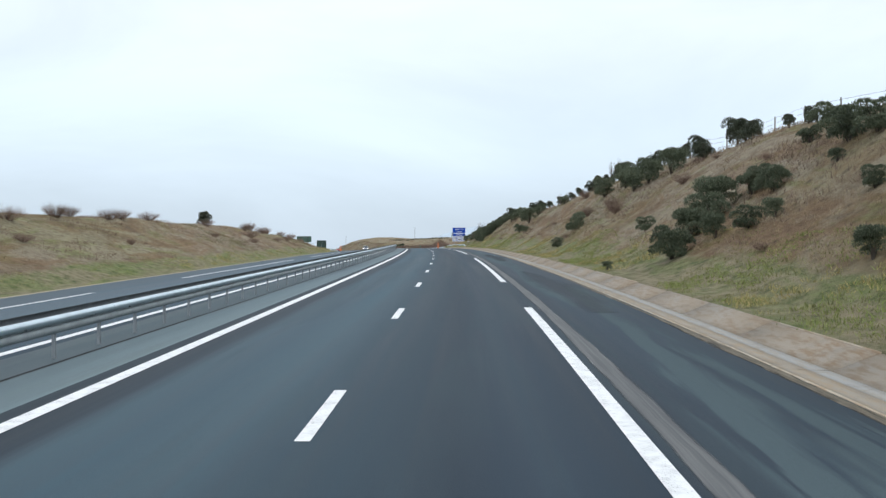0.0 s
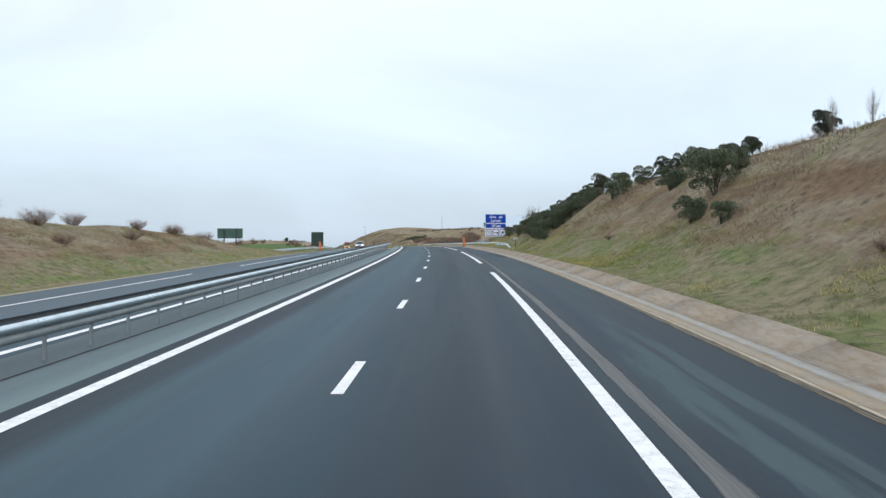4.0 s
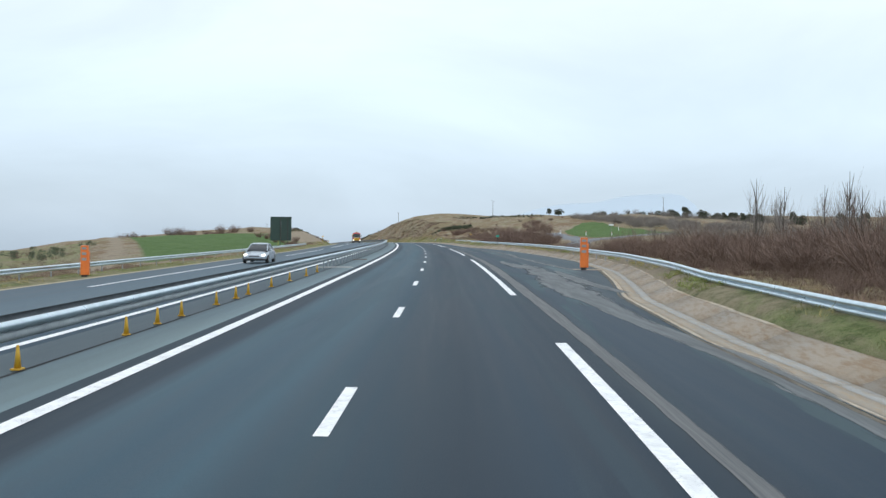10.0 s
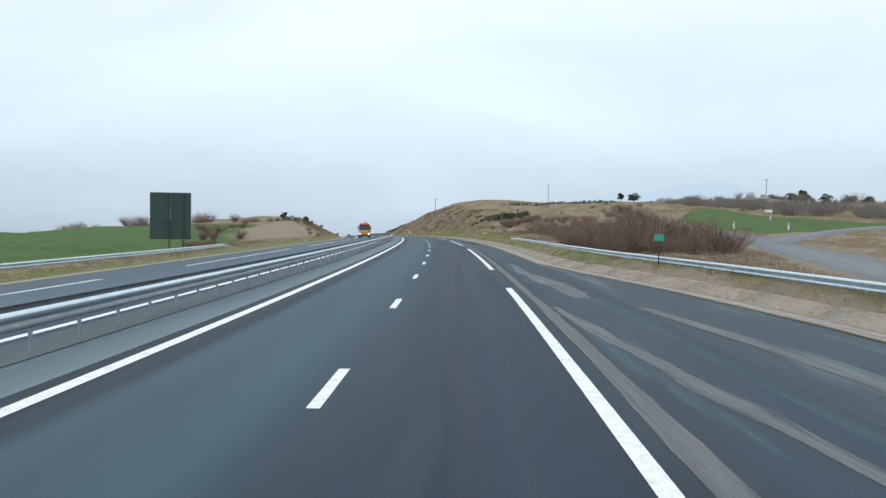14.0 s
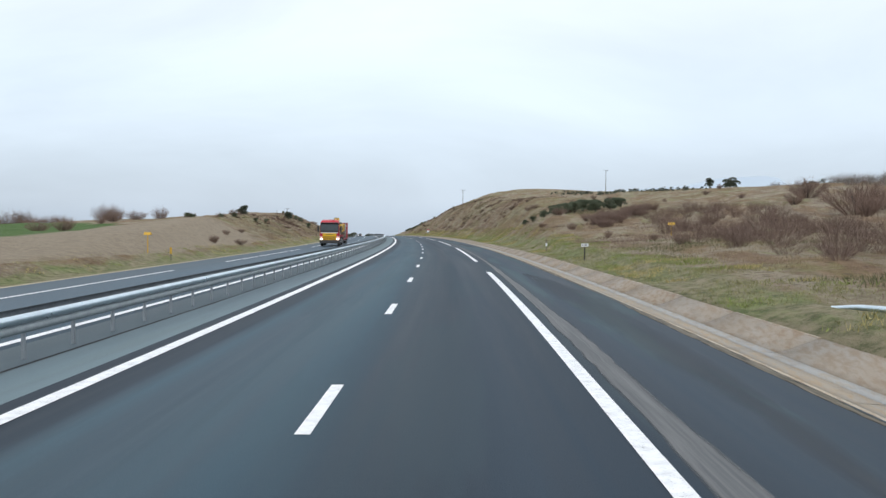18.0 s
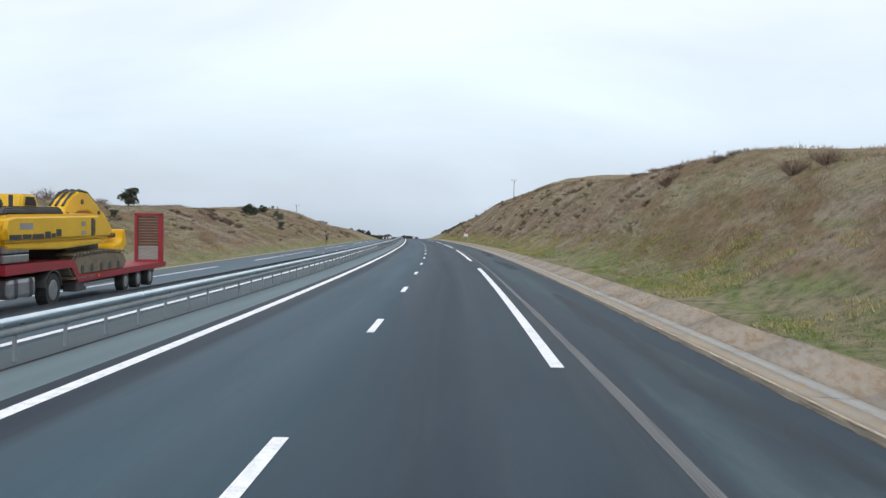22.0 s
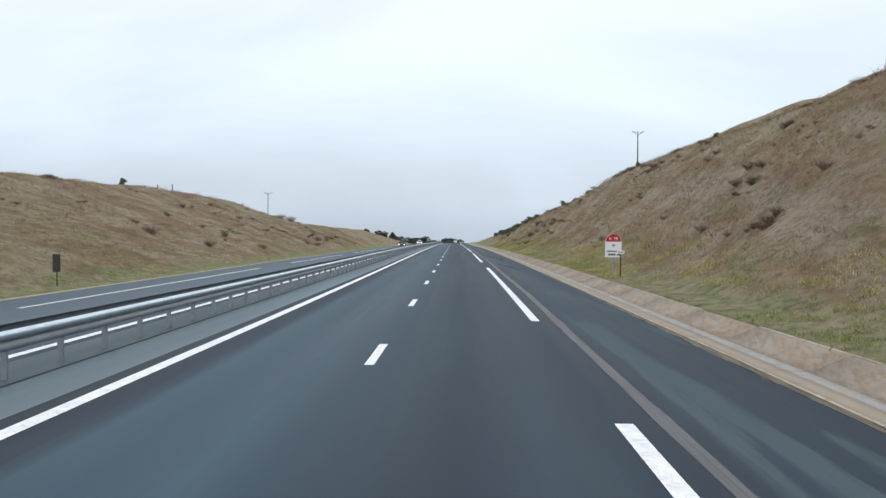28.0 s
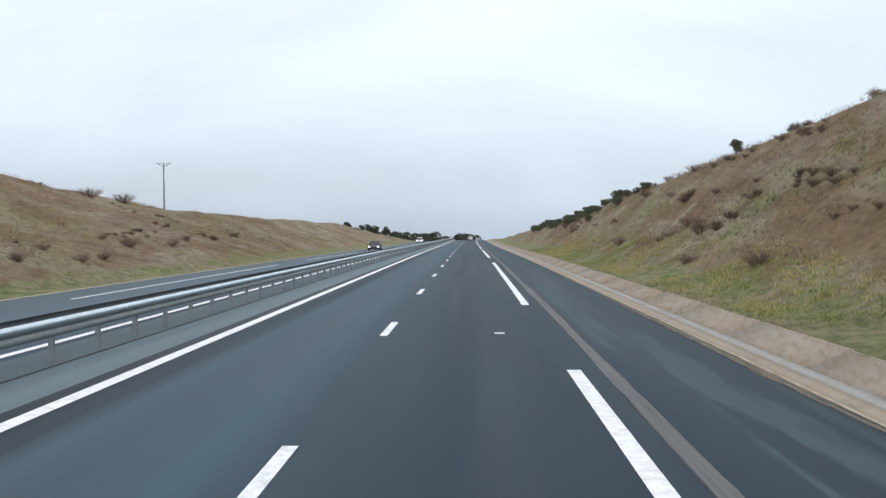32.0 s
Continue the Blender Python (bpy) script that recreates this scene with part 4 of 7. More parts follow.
def rounded(x0, x1, z0, z1, y0, y1, r, n=5):
    """A plate with rounded corners."""
    pts = []
    for cx, cz, a in ((x1 - r, z1 - r, 0), (x0 + r, z1 - r, 90), (x0 + r, z0 + r, 180), (x1 - r, z0 + r, 270)):
        pts += [(cx + r * math.cos(radians(a + 90 * k / n)), cz + r * math.sin(radians(a + 90 * k / n))) for k in range(n + 1)]
    bm = fresh()
    f = [bm.verts.new((x, y0, z)) for x, z in pts]
    b = [bm.verts.new((x, y1, z)) for x, z in pts]
    bm.faces.new(f)
    bm.faces.new(b[::-1])
    for k in range(len(pts)):
        j = (k + 1) % len(pts)
        bm.faces.new((f[j], f[k], b[k], b[j]))
    bmesh.ops.recalc_face_normals(bm, faces=bm.faces)
    return bm


services = thing("service_area_sign", spot(247.6, -11.78), "blue service-area sign with white lettering and three pictograms on grey posts", "road sign")
SG = float(land(247.6, -11.78))
Z0 = 1.9 - SG
for name, z0, z1, x0, x1 in (("name_panel", 2.02, 3.5, -1.7, 1.68), ("distance_panel", 1.22, 1.97, -1.66, 1.68)):
    panel = part(name, rounded(x0, x1, Z0 + z0, Z0 + z1, -0.06, 0.0, 0.05), MAT_WHITE, services)
    part("blue_face", rounded(x0 + 0.05, x1 - 0.05, Z0 + z0 + 0.05, Z0 + z1 - 0.05, -0.066, -0.061, 0.04), MAT_BLUE, panel)
panel = bpy.data.objects["name_panel"]
words("Aire", 0.58, -0.46, -0.068, Z0 + 2.86, MAT_WHITE, panel, 0.15)
words("du", 0.58, 0.8, -0.068, Z0 + 2.86, MAT_WHITE, panel, 0.15)
words("Larzac", 0.58, -0.02, -0.068, Z0 + 2.25, MAT_WHITE, panel, 0.15)
words("20", 0.6, -0.44, -0.068, Z0 + 1.4, MAT_WHITE, bpy.data.objects["distance_panel"], 0.15)
words("km", 0.6, 0.46, -0.068, Z0 + 1.4, MAT_WHITE, bpy.data.objects["distance_panel"], 0.15)
board = part("pictogram_panel", rounded(-1.72, 1.78, Z0 - 0.08, Z0 + 1.18, -0.06, 0.0, 0.05), MAT_WHITE, services)
for k in range(3):
    x = -1.62 + k * 1.13
    part("blue_frame", rounded(x, x + 1.02, Z0 + 0.02, Z0 + 1.08, -0.066, -0.061, 0.05), MAT_BLUE, board)
    part("white_field", rounded(x + 0.1, x + 0.92, Z0 + 0.12, Z0 + 0.98, -0.072, -0.067, 0.02), MAT_WHITE, board)
    cx, cz = x + 0.51, Z0 + 0.55
    bm = fresh()
    if k == 0:
        for a in (40, -40):
            arm = Matrix.Translation((cx, -0.075, cz)) @ Matrix.Rotation(radians(a), 4, "Y")
            n0 = len(bm.verts)
            box(bm, -0.03, 0.03, -0.002, 0.002, -0.38, 0.2)
            if a > 0:
                for t in (-0.07, 0.0, 0.07):
                    box(bm, t - 0.018, t + 0.018, -0.002, 0.002, 0.2, 0.4)
                box(bm, -0.088, 0.088, -0.002, 0.002, 0.16, 0.22)
            else:
                tube(bm, (0, -0.002, 0.28), (0, 0.002, 0.28), 0.1, None, 12)
            bm.verts.ensure_lookup_table()
            for v in bm.verts[n0:]:
                v.co = arm @ v.co
    elif k == 1:
        prism(bm, [(-0.077, cz - 0.02), (-0.073, cz - 0.02), (-0.073, cz + 0.06), (-0.077, cz + 0.06)], cx - 0.34, cx - 0.08)
        box(bm, cx - 0.34, cx + 0.3, -0.077, -0.073, cz - 0.16, cz - 0.1)
        box(bm, cx - 0.02, cx + 0.36, -0.077, -0.073, cz - 0.1, cz + 0.02)
        box(bm, cx + 0.16, cx + 0.36, -0.077, -0.073, cz - 0.24, cz - 0.1)
    else:
        box(bm, cx - 0.2, cx + 0.16, -0.077, -0.073, cz - 0.18, cz + 0.14, 0.0)
        box(bm, cx + 0.16, cx + 0.28, -0.077, -0.073, cz - 0.02, cz + 0.1)
        box(bm, cx - 0.3, cx + 0.28, -0.077, -0.073, cz - 0.28, cz - 0.22)
    part("pictogram", bm, MAT_BLACK, board)
for x in (-1.15, 0.05, 1.2):
    bm = fresh()
    box(bm, x - 0.045, x + 0.045, 0.0, 0.1, -0.5, Z0 + 3.3, 0.01)
    part("post", bm, MAT_GREYPOST, services)


def back_of_sign(name, s, lat, width, bottom, top, material, post_x, label, turn, panels):
    ob = thing(name, spot(s, lat, None, turn), label, "road sign")
    g = float(land(s, lat))
    step = width / panels
    for k in range(panels):
        bm = fresh()
        box(bm, -width / 2 + k * step, -width / 2 + (k + 1) * step - 0.015, 0.06, 0.11, bottom - g, top - g, 0.008)
        part("panel", bm, material, ob)
    for z in np.linspace(bottom - g + 0.2, top - g - 0.2, 4):
        bm = fresh()
        box(bm, -width / 2 + 0.05, width / 2 - 0.05, 0.02, 0.06, z - 0.03, z + 0.03)
        part("rail", bm, material, ob)
    for x in post_x:
        bm = fresh()
        box(bm, x - 0.06, x + 0.06, -0.12, 0.02, -0.5, top - g - 0.05, 0.008)
        part("post", bm, MAT_DARK, ob)
    return ob


back_of_sign("green_sign_back", 220.5, 25.95, 3.3, 1.45, 2.78, MAT_BACK, (-0.75, 0.8), "back of a green road sign on two dark posts", 4, 2)
back_of_sign("tall_sign_back", 413.9, 26.2, 4.1, 0.35, 5.05, MAT_DARKBACK, (-0.1, 1.3), "back of a tall dark green road sign", 3, 2)

# emergency call posts
def call_post(s, lat, turn, up=None):
    ob = thing("emergency_call_post", spot(s, lat, up, turn), "tall orange emergency call post with grey panels", "call post", "emergency call posts")
    bm = fresh()
    box(bm, -0.2, 0.2, -0.17, 0.17, 0.14, 1.85, 0.025)
    part("housing", bm, MAT_ORANGE, ob)
    bm = fresh()
    box(bm, 0.2, 0.27, -0.2, 0.12, 0.14, 1.52, 0.015)
    part("side_wing", bm, MAT_ORANGE, ob)
    bm = fresh()
    box(bm, -0.15, 0.15, -0.12, 0.12, 0.0, 0.14, 0.01)
    part("foot", bm, MAT_DARK, ob)
    for z0, z1 in ((1.62, 1.75), (1.3, 1.45), (0.98, 1.14)):
        bm = fresh()
        box(bm, -0.13, 0.13, -0.18, -0.165, z0, z1, 0.005)
        part("panel", bm, MAT_GREYPOST, ob)
    return ob


call_post(283.8, -9.25, -6, 0.0)
call_post(284.5, 19.7, 8)
slab = thing("concrete_slab", spot(284.2, -9.6, 0.0), "pale concrete slab at the foot of the call post", "slab")
bm = fresh()
box(bm, -0.9, 0.75, -0.5, 0.6, -0.1, 0.012, 0.01)
part("slab_top", bm, MAT_CONCRETE, slab)

# small roadside plates on posts
def small_plate(name, s, lat, height, width, tall, label, material=None, post=None, turn=0, over=0.0):
    ob = thing(name, spot(s, lat, None, turn), label, "marker post")
    bm = fresh()
    tube(bm, (0, 0, -0.3), (0, 0, height - tall / 2 + over), 0.032, None, 8)
    part("post", bm, post or MAT_DARK, ob)
    bm = rounded(-width / 2, width / 2, height - tall, height, -0.05, -0.035, 0.02, 3)
    plate = part("plate", bm, material or MAT_WHITE, ob)
    if width > 0.25 and material is None:
        for k in range(4):
            bm = fresh()
            box(bm, -width * 0.36 + k * width * 0.19, -width * 0.26 + k * width * 0.19, -0.054, -0.051, height - tall * 0.7, height - tall * 0.3)
            part("plain_bar", bm, MAT_BLACK, plate)
    return ob


small_plate("distance_marker", 197.2, -9.35, 1.22, 0.42, 0.17, "small white distance plate on a dark post")
small_plate("distance_marker", 464.7, -9.35, 0.95, 0.4, 0.17, "small white distance plate on a dark post")
small_plate("distance_marker", 697.9, -9.2, 1.25, 0.34, 0.17, "small white distance plate on a dark post")
small_plate("verge_marker", 482.6, -9.42, 0.66, 0.13, 0.24, "small white plate half way up a brown wooden post", post=MAT_WOOD, over=0.42)
small_plate("verge_marker", 486.0, 19.9, 1.1, 0.16, 0.5, "pale yellow verge marker beside the far carriageway", MAT_YELLOW)
small_plate("verge_marker", 694.5, 19.6, 1.2, 0.2, 0.18, "small pale plate on a post", MAT_GREYPOST)
small_plate("sign_back", 703.0, 20.1, 1.7, 0.42, 0.95, "back of a small dark grey sign on a dark post", MAT_DARK)
small_plate("delineator", 362.5, -10.9, 1.25, 0.45, 0.3, "small green plate above the guardrail", plain("turquoise_plate", (0.03, 0.32, 0.24), (0.03, 0.28, 0.2)))
for s, lat, h in ((484.9, 21.4, 1.55), (483.6, -19.2, 0.95), (418.5, 27.2, 1.0)):
    ob = thing("pipeline_marker", spot(s, lat), "yellow pipeline marker with a small roof on a post", "marker post", "pipeline markers")
    bm = fresh()
    tube(bm, (0, 0, -0.3), (0, 0, h - 0.1), 0.04, None, 8)
    part("post", bm, MAT_YELLOW, ob)
    bm = fresh()
    prism(bm, [(-0.2, h - 0.14), (0.0, h + 0.06), (0.2, h - 0.14), (0.0, h - 0.1)], -0.27, 0.27)
    part("roof", bm, MAT_YELLOW, ob)

# round-topped route marker
marker = thing("route_marker", spot(701.2, -9.4), "white route marker with a rounded red top on a grey post", "road sign")
g = 2.35 - float(land(701.2, -9.4))
bm = fresh()
arch = [(-0.42, g - 1.2), (0.42, g - 1.2), (0.42, g - 0.42)] + [(0.42 * math.cos(radians(a)), g - 0.42 + 0.42 * math.sin(radians(a))) for a in range(15, 180, 15)] + [(-0.42, g - 0.42)]
f = [bm.verts.new((x, -0.06, z)) for x, z in arch]
b = [bm.verts.new((x, -0.02, z)) for x, z in arch]
bm.faces.new(f)
bm.faces.new(b[::-1])
for k in range(len(arch)):
    j = (k + 1) % len(arch)
    bm.faces.new((f[j], f[k], b[k], b[j]))
bmesh.ops.recalc_face_normals(bm, faces=bm.faces)
plate = part("plate", bm, MAT_WHITE, marker)
bm = fresh()
dome = [(0.395 * math.cos(radians(a)), g - 0.4 + 0.395 * math.sin(radians(a))) for a in range(0, 181, 12)]
bm.faces.new([bm.verts.new((x, -0.064, z)) for x, z in dome])
part("red_top", bm, MAT_RED, plate)
words("A", 0.2, -0.17, -0.066, g - 0.32, MAT_WHITE, plate)
words("75", 0.2, 0.12, -0.066, g - 0.32, MAT_WHITE, plate)
for x, z, w, h in ((0.0, 0.58, 0.18, 0.05), (0.0, 0.66, 0.1, 0.03), (0.0, 0.89, 0.64, 0.055), (-0.2, 1.06, 0.1, 0.1), (-0.07, 1.06, 0.1, 0.1), (0.06, 1.06, 0.1, 0.1), (0.26, 1.07, 0.16, 0.08)):
    bm = fresh()
    box(bm, x - w / 2, x + w / 2, -0.066, -0.062, g - z - h / 2, g - z + h / 2)
    part("plain_bar", bm, MAT_DARK, plate)
bm = fresh()
box(bm, -0.05, 0.05, -0.02, 0.06, -0.4, g - 0.6, 0.01)
part("post", bm, MAT_GREYPOST, marker)

# utility poles with cross-arms
def utility_pole(s, lat, top, width=1.8, turn=0):
    g = float(land(s, lat))
    ob = thing("utility_pole", spot(s, lat, None, turn), "slender weathered utility pole with a cross-arm on the bank", "utility pole", "utility poles")
    h = top - g
    bm = fresh()
    tube(bm, (0, 0, -0.8), (0, 0, h), 0.15, 0.09, 9)
    part("pole", bm, MAT_WOOD, ob)
    bm = fresh()
    for x in (-1, 1):
        tube(bm, (0, 0, h - 0.45), (x * width / 2, 0, h + 0.15), 0.045, None, 6)
    tube(bm, (-width / 2, 0, h + 0.1), (width / 2, 0, h + 0.1), 0.03, None, 6)
    part("cross_arm", bm, MAT_DARK, ob)
    for x in (-width / 2, 0, width / 2):
        bm = fresh()
        tube(bm, (x, 0, h + (0.1 if x else 0)), (x, 0, h + 0.32), 0.05, 0.03, 6)
        part("insulator", bm, MAT_GREYPOST, ob)
    return ob


utility_pole(812, -32.4, 20.1)
utility_pole(912.5, 51.2, 14.3, 2.4)
utility_pole(673, -150, 24.2)
utility_pole(757, -81, 25.4, 1.6)

# wire fence along the crest of the cutting
fence = thing("wire_fence", Matrix(), "thin wire fence with wooden posts along the bank's crest", "fence")
posts = []
for s in np.arange(40, 121, 5.0):
    d = 9.6 + (float(np.interp(s, R_S, R_Z)) - 0.35) / 0.68 + 1.6
    m = spot(s, -d)
    bm = fresh()
    tube(bm, (0, 0, -0.3), (random.uniform(-0.04, 0.04), 0, 1.35), 0.045, 0.04, 6)
    p = part("post", bm, MAT_WOOD, fence)
    p.matrix_basis = m
    posts.append(m)
for up in (0.5, 0.9, 1.25):
    for a, b in zip(posts, posts[1:]):
        bm = fresh()
        tube(bm, a @ Vector((0, 0, up)), b @ Vector((0, 0, up)), 0.008, None, 4, False)
        part("wire", bm, MAT_DARK, fence)

# a steel gate on the left bank's crest
gate = thing("steel_gate", spot(802, 45.6), "pale galvanised steel field gate between two dark posts", "gate")
for x in (-1.2, 1.2):
    bm = fresh()
    tube(bm, (x, 0, -0.4), (x, 0, 1.5), 0.08, 0.07, 8)
    part("gate_post", bm, MAT_DARK, gate)
leaf = fresh()
for z in (0.3, 1.35):
    tube(leaf, (-1.1, 0, z), (1.1, 0, z), 0.035, None, 8)
for x in (-1.1, 0.0, 1.1):
    tube(leaf, (x, 0, 0.3), (x, 0, 1.35), 0.035, None, 8)
frame_ob = part("gate_frame", leaf, MAT_ZINC, gate)
for z in (0.48, 0.66, 0.84, 1.02, 1.2):
    bm = fresh()
    tube(bm, (-1.1, 0, z), (1.1, 0, z), 0.03, None, 6)
    part("bar", bm, MAT_ZINC, frame_ob)
# sign and white posts by the side road
ob = thing("direction_sign", spot(457, -51.3, None, 20), "small white direction sign beside the side road", "road sign")
bm = fresh()
tube(bm, (0, 0, -0.3), (0, 0, 2.1), 0.05, None, 8)
part("post", bm, MAT_GREYPOST, ob)
bm = fresh()
box(bm, -0.75, 0.75, -0.05, -0.02, 1.75, 2.15, 0.02)
part("plate", bm, MAT_WHITE, ob)
for s, lat in ((447, -42.5), (455, -38), (437, -46), (470, -57)):
    ob = thing("white_post", spot(s, lat), "white roadside post by the side road", "marker post", "posts by the side road")
    bm = fresh()
    tube(bm, (0, 0, -0.2), (0, 0, 1.0), 0.1, 0.09, 10)
    part("post", bm, MAT_WHITE, ob)
    bm = fresh()
    tube(bm, (0, 0, 0.75), (0, 0, 0.86), 0.102, None, 10)
    part("band", bm, MAT_RED, ob)

# ---- vehicles on the far carriageway ----
MAT_TYRE = plain("tyre_rubber", (0.02, 0.02, 0.02), (0.04, 0.038, 0.036), 6.0, 0.85)
MAT_RIM = plain("wheel_metal", (0.4, 0.41, 0.42), (0.28, 0.28, 0.28), 5.0, 0.4, 0.8)
MAT_GLASS = plain("dark_car_glass", (0.02, 0.025, 0.03), (0.03, 0.036, 0.042), 1.0, 0.08)
MAT_SCREEN = plain("grey_windscreen_glass", (0.05, 0.065, 0.07), (0.035, 0.045, 0.05), 1.0, 0.06)
MAT_HEADLAMP = glow("lit_headlamp", (1.0, 0.95, 0.82), 3.0)
MAT_TRUCKRED = plain("red_truck_paint", (0.52, 0.012, 0.03), (0.42, 0.01, 0.025), 1.5, 0.3)
MAT_DIGGER = plain("yellow_machine_paint", (0.8, 0.48, 0.012), (0.7, 0.4, 0.012), 1.2, 0.4)
MAT_TRACK = plain("muddy_steel_tracks", (0.24, 0.19, 0.12), (0.12, 0.1, 0.075), 3.0, 0.9, 0.0, 0.3, 8.0)
MAT_DECK = plain("red_trailer_steel", (0.34, 0.02, 0.03), (0.22, 0.025, 0.03), 2.0, 0.6)
MAT_MESH = plain("brown_ramp_grating", (0.13, 0.06, 0.045), (0.1, 0.055, 0.04), 4.0, 0.8)
MAT_CHASSIS = plain("dark_chassis", (0.04, 0.04, 0.042), (0.07, 0.065, 0.06), 3.0, 0.7)


def wheel(parent, x, y, r, w):
    bm = fresh()
    tube(bm, (x - w / 2, y, r), (x + w / 2, y, r), r, None, 20)
    bmesh.ops.bevel(bm, geom=[e for e in bm.edges if abs(e.calc_face_angle(0)) > 1.2], offset=0.03, segments=2, affect="EDGES")
    tyre = part("wheel", bm, MAT_TYRE, parent)
    bm = fresh()
    for side in (-1, 1):
        tube(bm, (x + side * w * 0.5, y, r), (x + side * (w * 0.5 + 0.012), y, r), r * 0.62, r * 0.5, 16)
    part("rim", bm, MAT_RIM, tyre)


def loft(bm, stations, n=20, power=3.4):
    """A rounded hull through stations of (y, half width, bottom, top, narrowing of the top)."""
    rings = []
    for y, w, z0, z1, tuck in stations:
        ring = []
        for k in range(n):
            a = math.tau * (k + 0.5) / n
            cx, cz = math.cos(a), math.sin(a)
            x = w * math.copysign(abs(cx) ** (2 / power), cx)
            z = (z0 + z1) / 2 + (z1 - z0) / 2 * math.copysign(abs(cz) ** (2 / power), cz)
            if cz > 0:
                x *= 1 - tuck * (z - (z0 + z1) / 2) / max((z1 - z0) / 2, 0.01)
            ring.append(bm.verts.new((x, y, z)))
        rings.append(ring)
    for a, b in zip(rings, rings[1:]):
        for k in range(n):
            m = (k + 1) % n
            bm.faces.new((a[k], b[k], b[m], a[m]))
    bm.faces.new(rings[0])
    bm.faces.new(rings[-1][::-1])
    bmesh.ops.recalc_face_normals(bm, faces=bm.faces)
    return bm


def car(s, lat, paint_mat, label, away=False, up=None):
    """A rounded saloon whose nose points along -y (towards the viewer), or away."""
    up = float(cross(lat)) if up is None else up
    ob = thing("car", spot(s, lat, up, 180 if away else 0), label, "car", "cars on the motorway")
    bm = fresh()
    loft(bm, [(-0.02, 0.5, 0.36, 0.56, 0.0), (0.06, 0.68, 0.27, 0.66, 0.02), (0.22, 0.8, 0.22, 0.72, 0.03), (0.6, 0.86, 0.2, 0.79, 0.05), (1.1, 0.88, 0.2, 0.87, 0.06), (1.5, 0.885, 0.2, 0.92, 0.07), (2.6, 0.885, 0.2, 0.95, 0.08),
              (3.5, 0.88, 0.2, 0.98, 0.09), (4.0, 0.85, 0.22, 0.97, 0.09), (4.22, 0.78, 0.28, 0.9, 0.06), (4.3, 0.66, 0.36, 0.8, 0.0)])
    part("body", bm, paint_mat, ob, smooth=True)
    bm = fresh()
    loft(bm, [(1.05, 0.7, 0.8, 0.88, 0.0), (1.35, 0.74, 0.78, 1.06, 0.08), (1.75, 0.75, 0.78, 1.29, 0.16), (2.05, 0.75, 0.78, 1.39, 0.19), (2.6, 0.75, 0.78, 1.42, 0.2), (3.1, 0.74, 0.78, 1.38, 0.2), (3.5, 0.72, 0.8, 1.22, 0.16), (3.9, 0.68, 0.84, 1.0, 0.04)], 20, 4.5)
    part("cabin", bm, MAT_GLASS, ob, smooth=True)
    bm = fresh()
    loft(bm, [(1.86, 0.55, 1.33, 1.37, 0.0), (2.1, 0.585, 1.34, 1.425, 0.0), (2.6, 0.59, 1.36, 1.45, 0.0), (3.1, 0.575, 1.33, 1.41, 0.0), (3.3, 0.54, 1.27, 1.33, 0.0)], 16, 3.0)
    part("roof", bm, paint_mat, ob, smooth=True)
    for x in (-1, 1):
        for a, b in (((x * 0.73, 1.15, 0.9), (x * 0.585, 1.95, 1.37)), ((x * 0.73, 3.72, 0.96), (x * 0.575, 3.2, 1.36)), ((x * 0.765, 2.55, 0.92), (x * 0.62, 2.5, 1.4))):
            bm = fresh()
            tube(bm, a, b, 0.03, None, 8)
            part("pillar", bm, paint_mat, ob)
        bm = fresh()
        loft(bm, [(-0.02, 0.1, 0.55, 0.62, 0.0), (0.06, 0.17, 0.53, 0.66, 0.0), (0.25, 0.15, 0.55, 0.7, 0.0)], 12, 2.4)
        for v in bm.verts:
            v.co.x += x * 0.6
            v.co.y += 0.1 * abs(v.co.x)
        part("headlight", bm, MAT_HEADLAMP if not away else MAT_GLASS, ob, smooth=True)
        bm = fresh()
        box(bm, x * 0.62 - 0.14, x * 0.62 + 0.14, 4.2, 4.3, 0.68, 0.84, 0.03)
        part("tail_light", bm, MAT_RED, ob)
        bm = fresh()
        loft(bm, [(1.3, 0.08, 0.92, 1.0, 0.0), (1.36, 0.11, 0.89, 1.03, 0.0), (1.46, 0.08, 0.92, 1.0, 0.0)], 10, 2.6)
        for v in bm.verts:
            v.co.x += x * 0.95
        part("door_mirror", bm, paint_mat, ob, smooth=True)
        for y0, y1 in ((1.35, 2.5), (2.55, 3.4)):
            bm = fresh()
            box(bm, x * 0.878 - 0.012, x * 0.878 + 0.012, y0 + 0.01, y1 - 0.01, 0.3, 0.84, 0.01)
            part("door", bm, paint_mat, ob)
        for y in (0.8, 3.4):
            wheel(ob, x * 0.8, y, 0.315, 0.2)
    bm = fresh()
    box(bm, -0.38, 0.38, -0.04, 0.03, 0.5, 0.58, 0.015)
    part("grille", bm, MAT_BLACK, ob)
    bm = fresh()
    loft(bm, [(-0.05, 0.6, 0.25, 0.38, 0.0), (0.1, 0.74, 0.22, 0.38, 0.0), (0.3, 0.82, 0.21, 0.36, 0.0)], 16, 3.2)
    part("bumper", bm, MAT_BLACK, ob, smooth=True)
    return ob


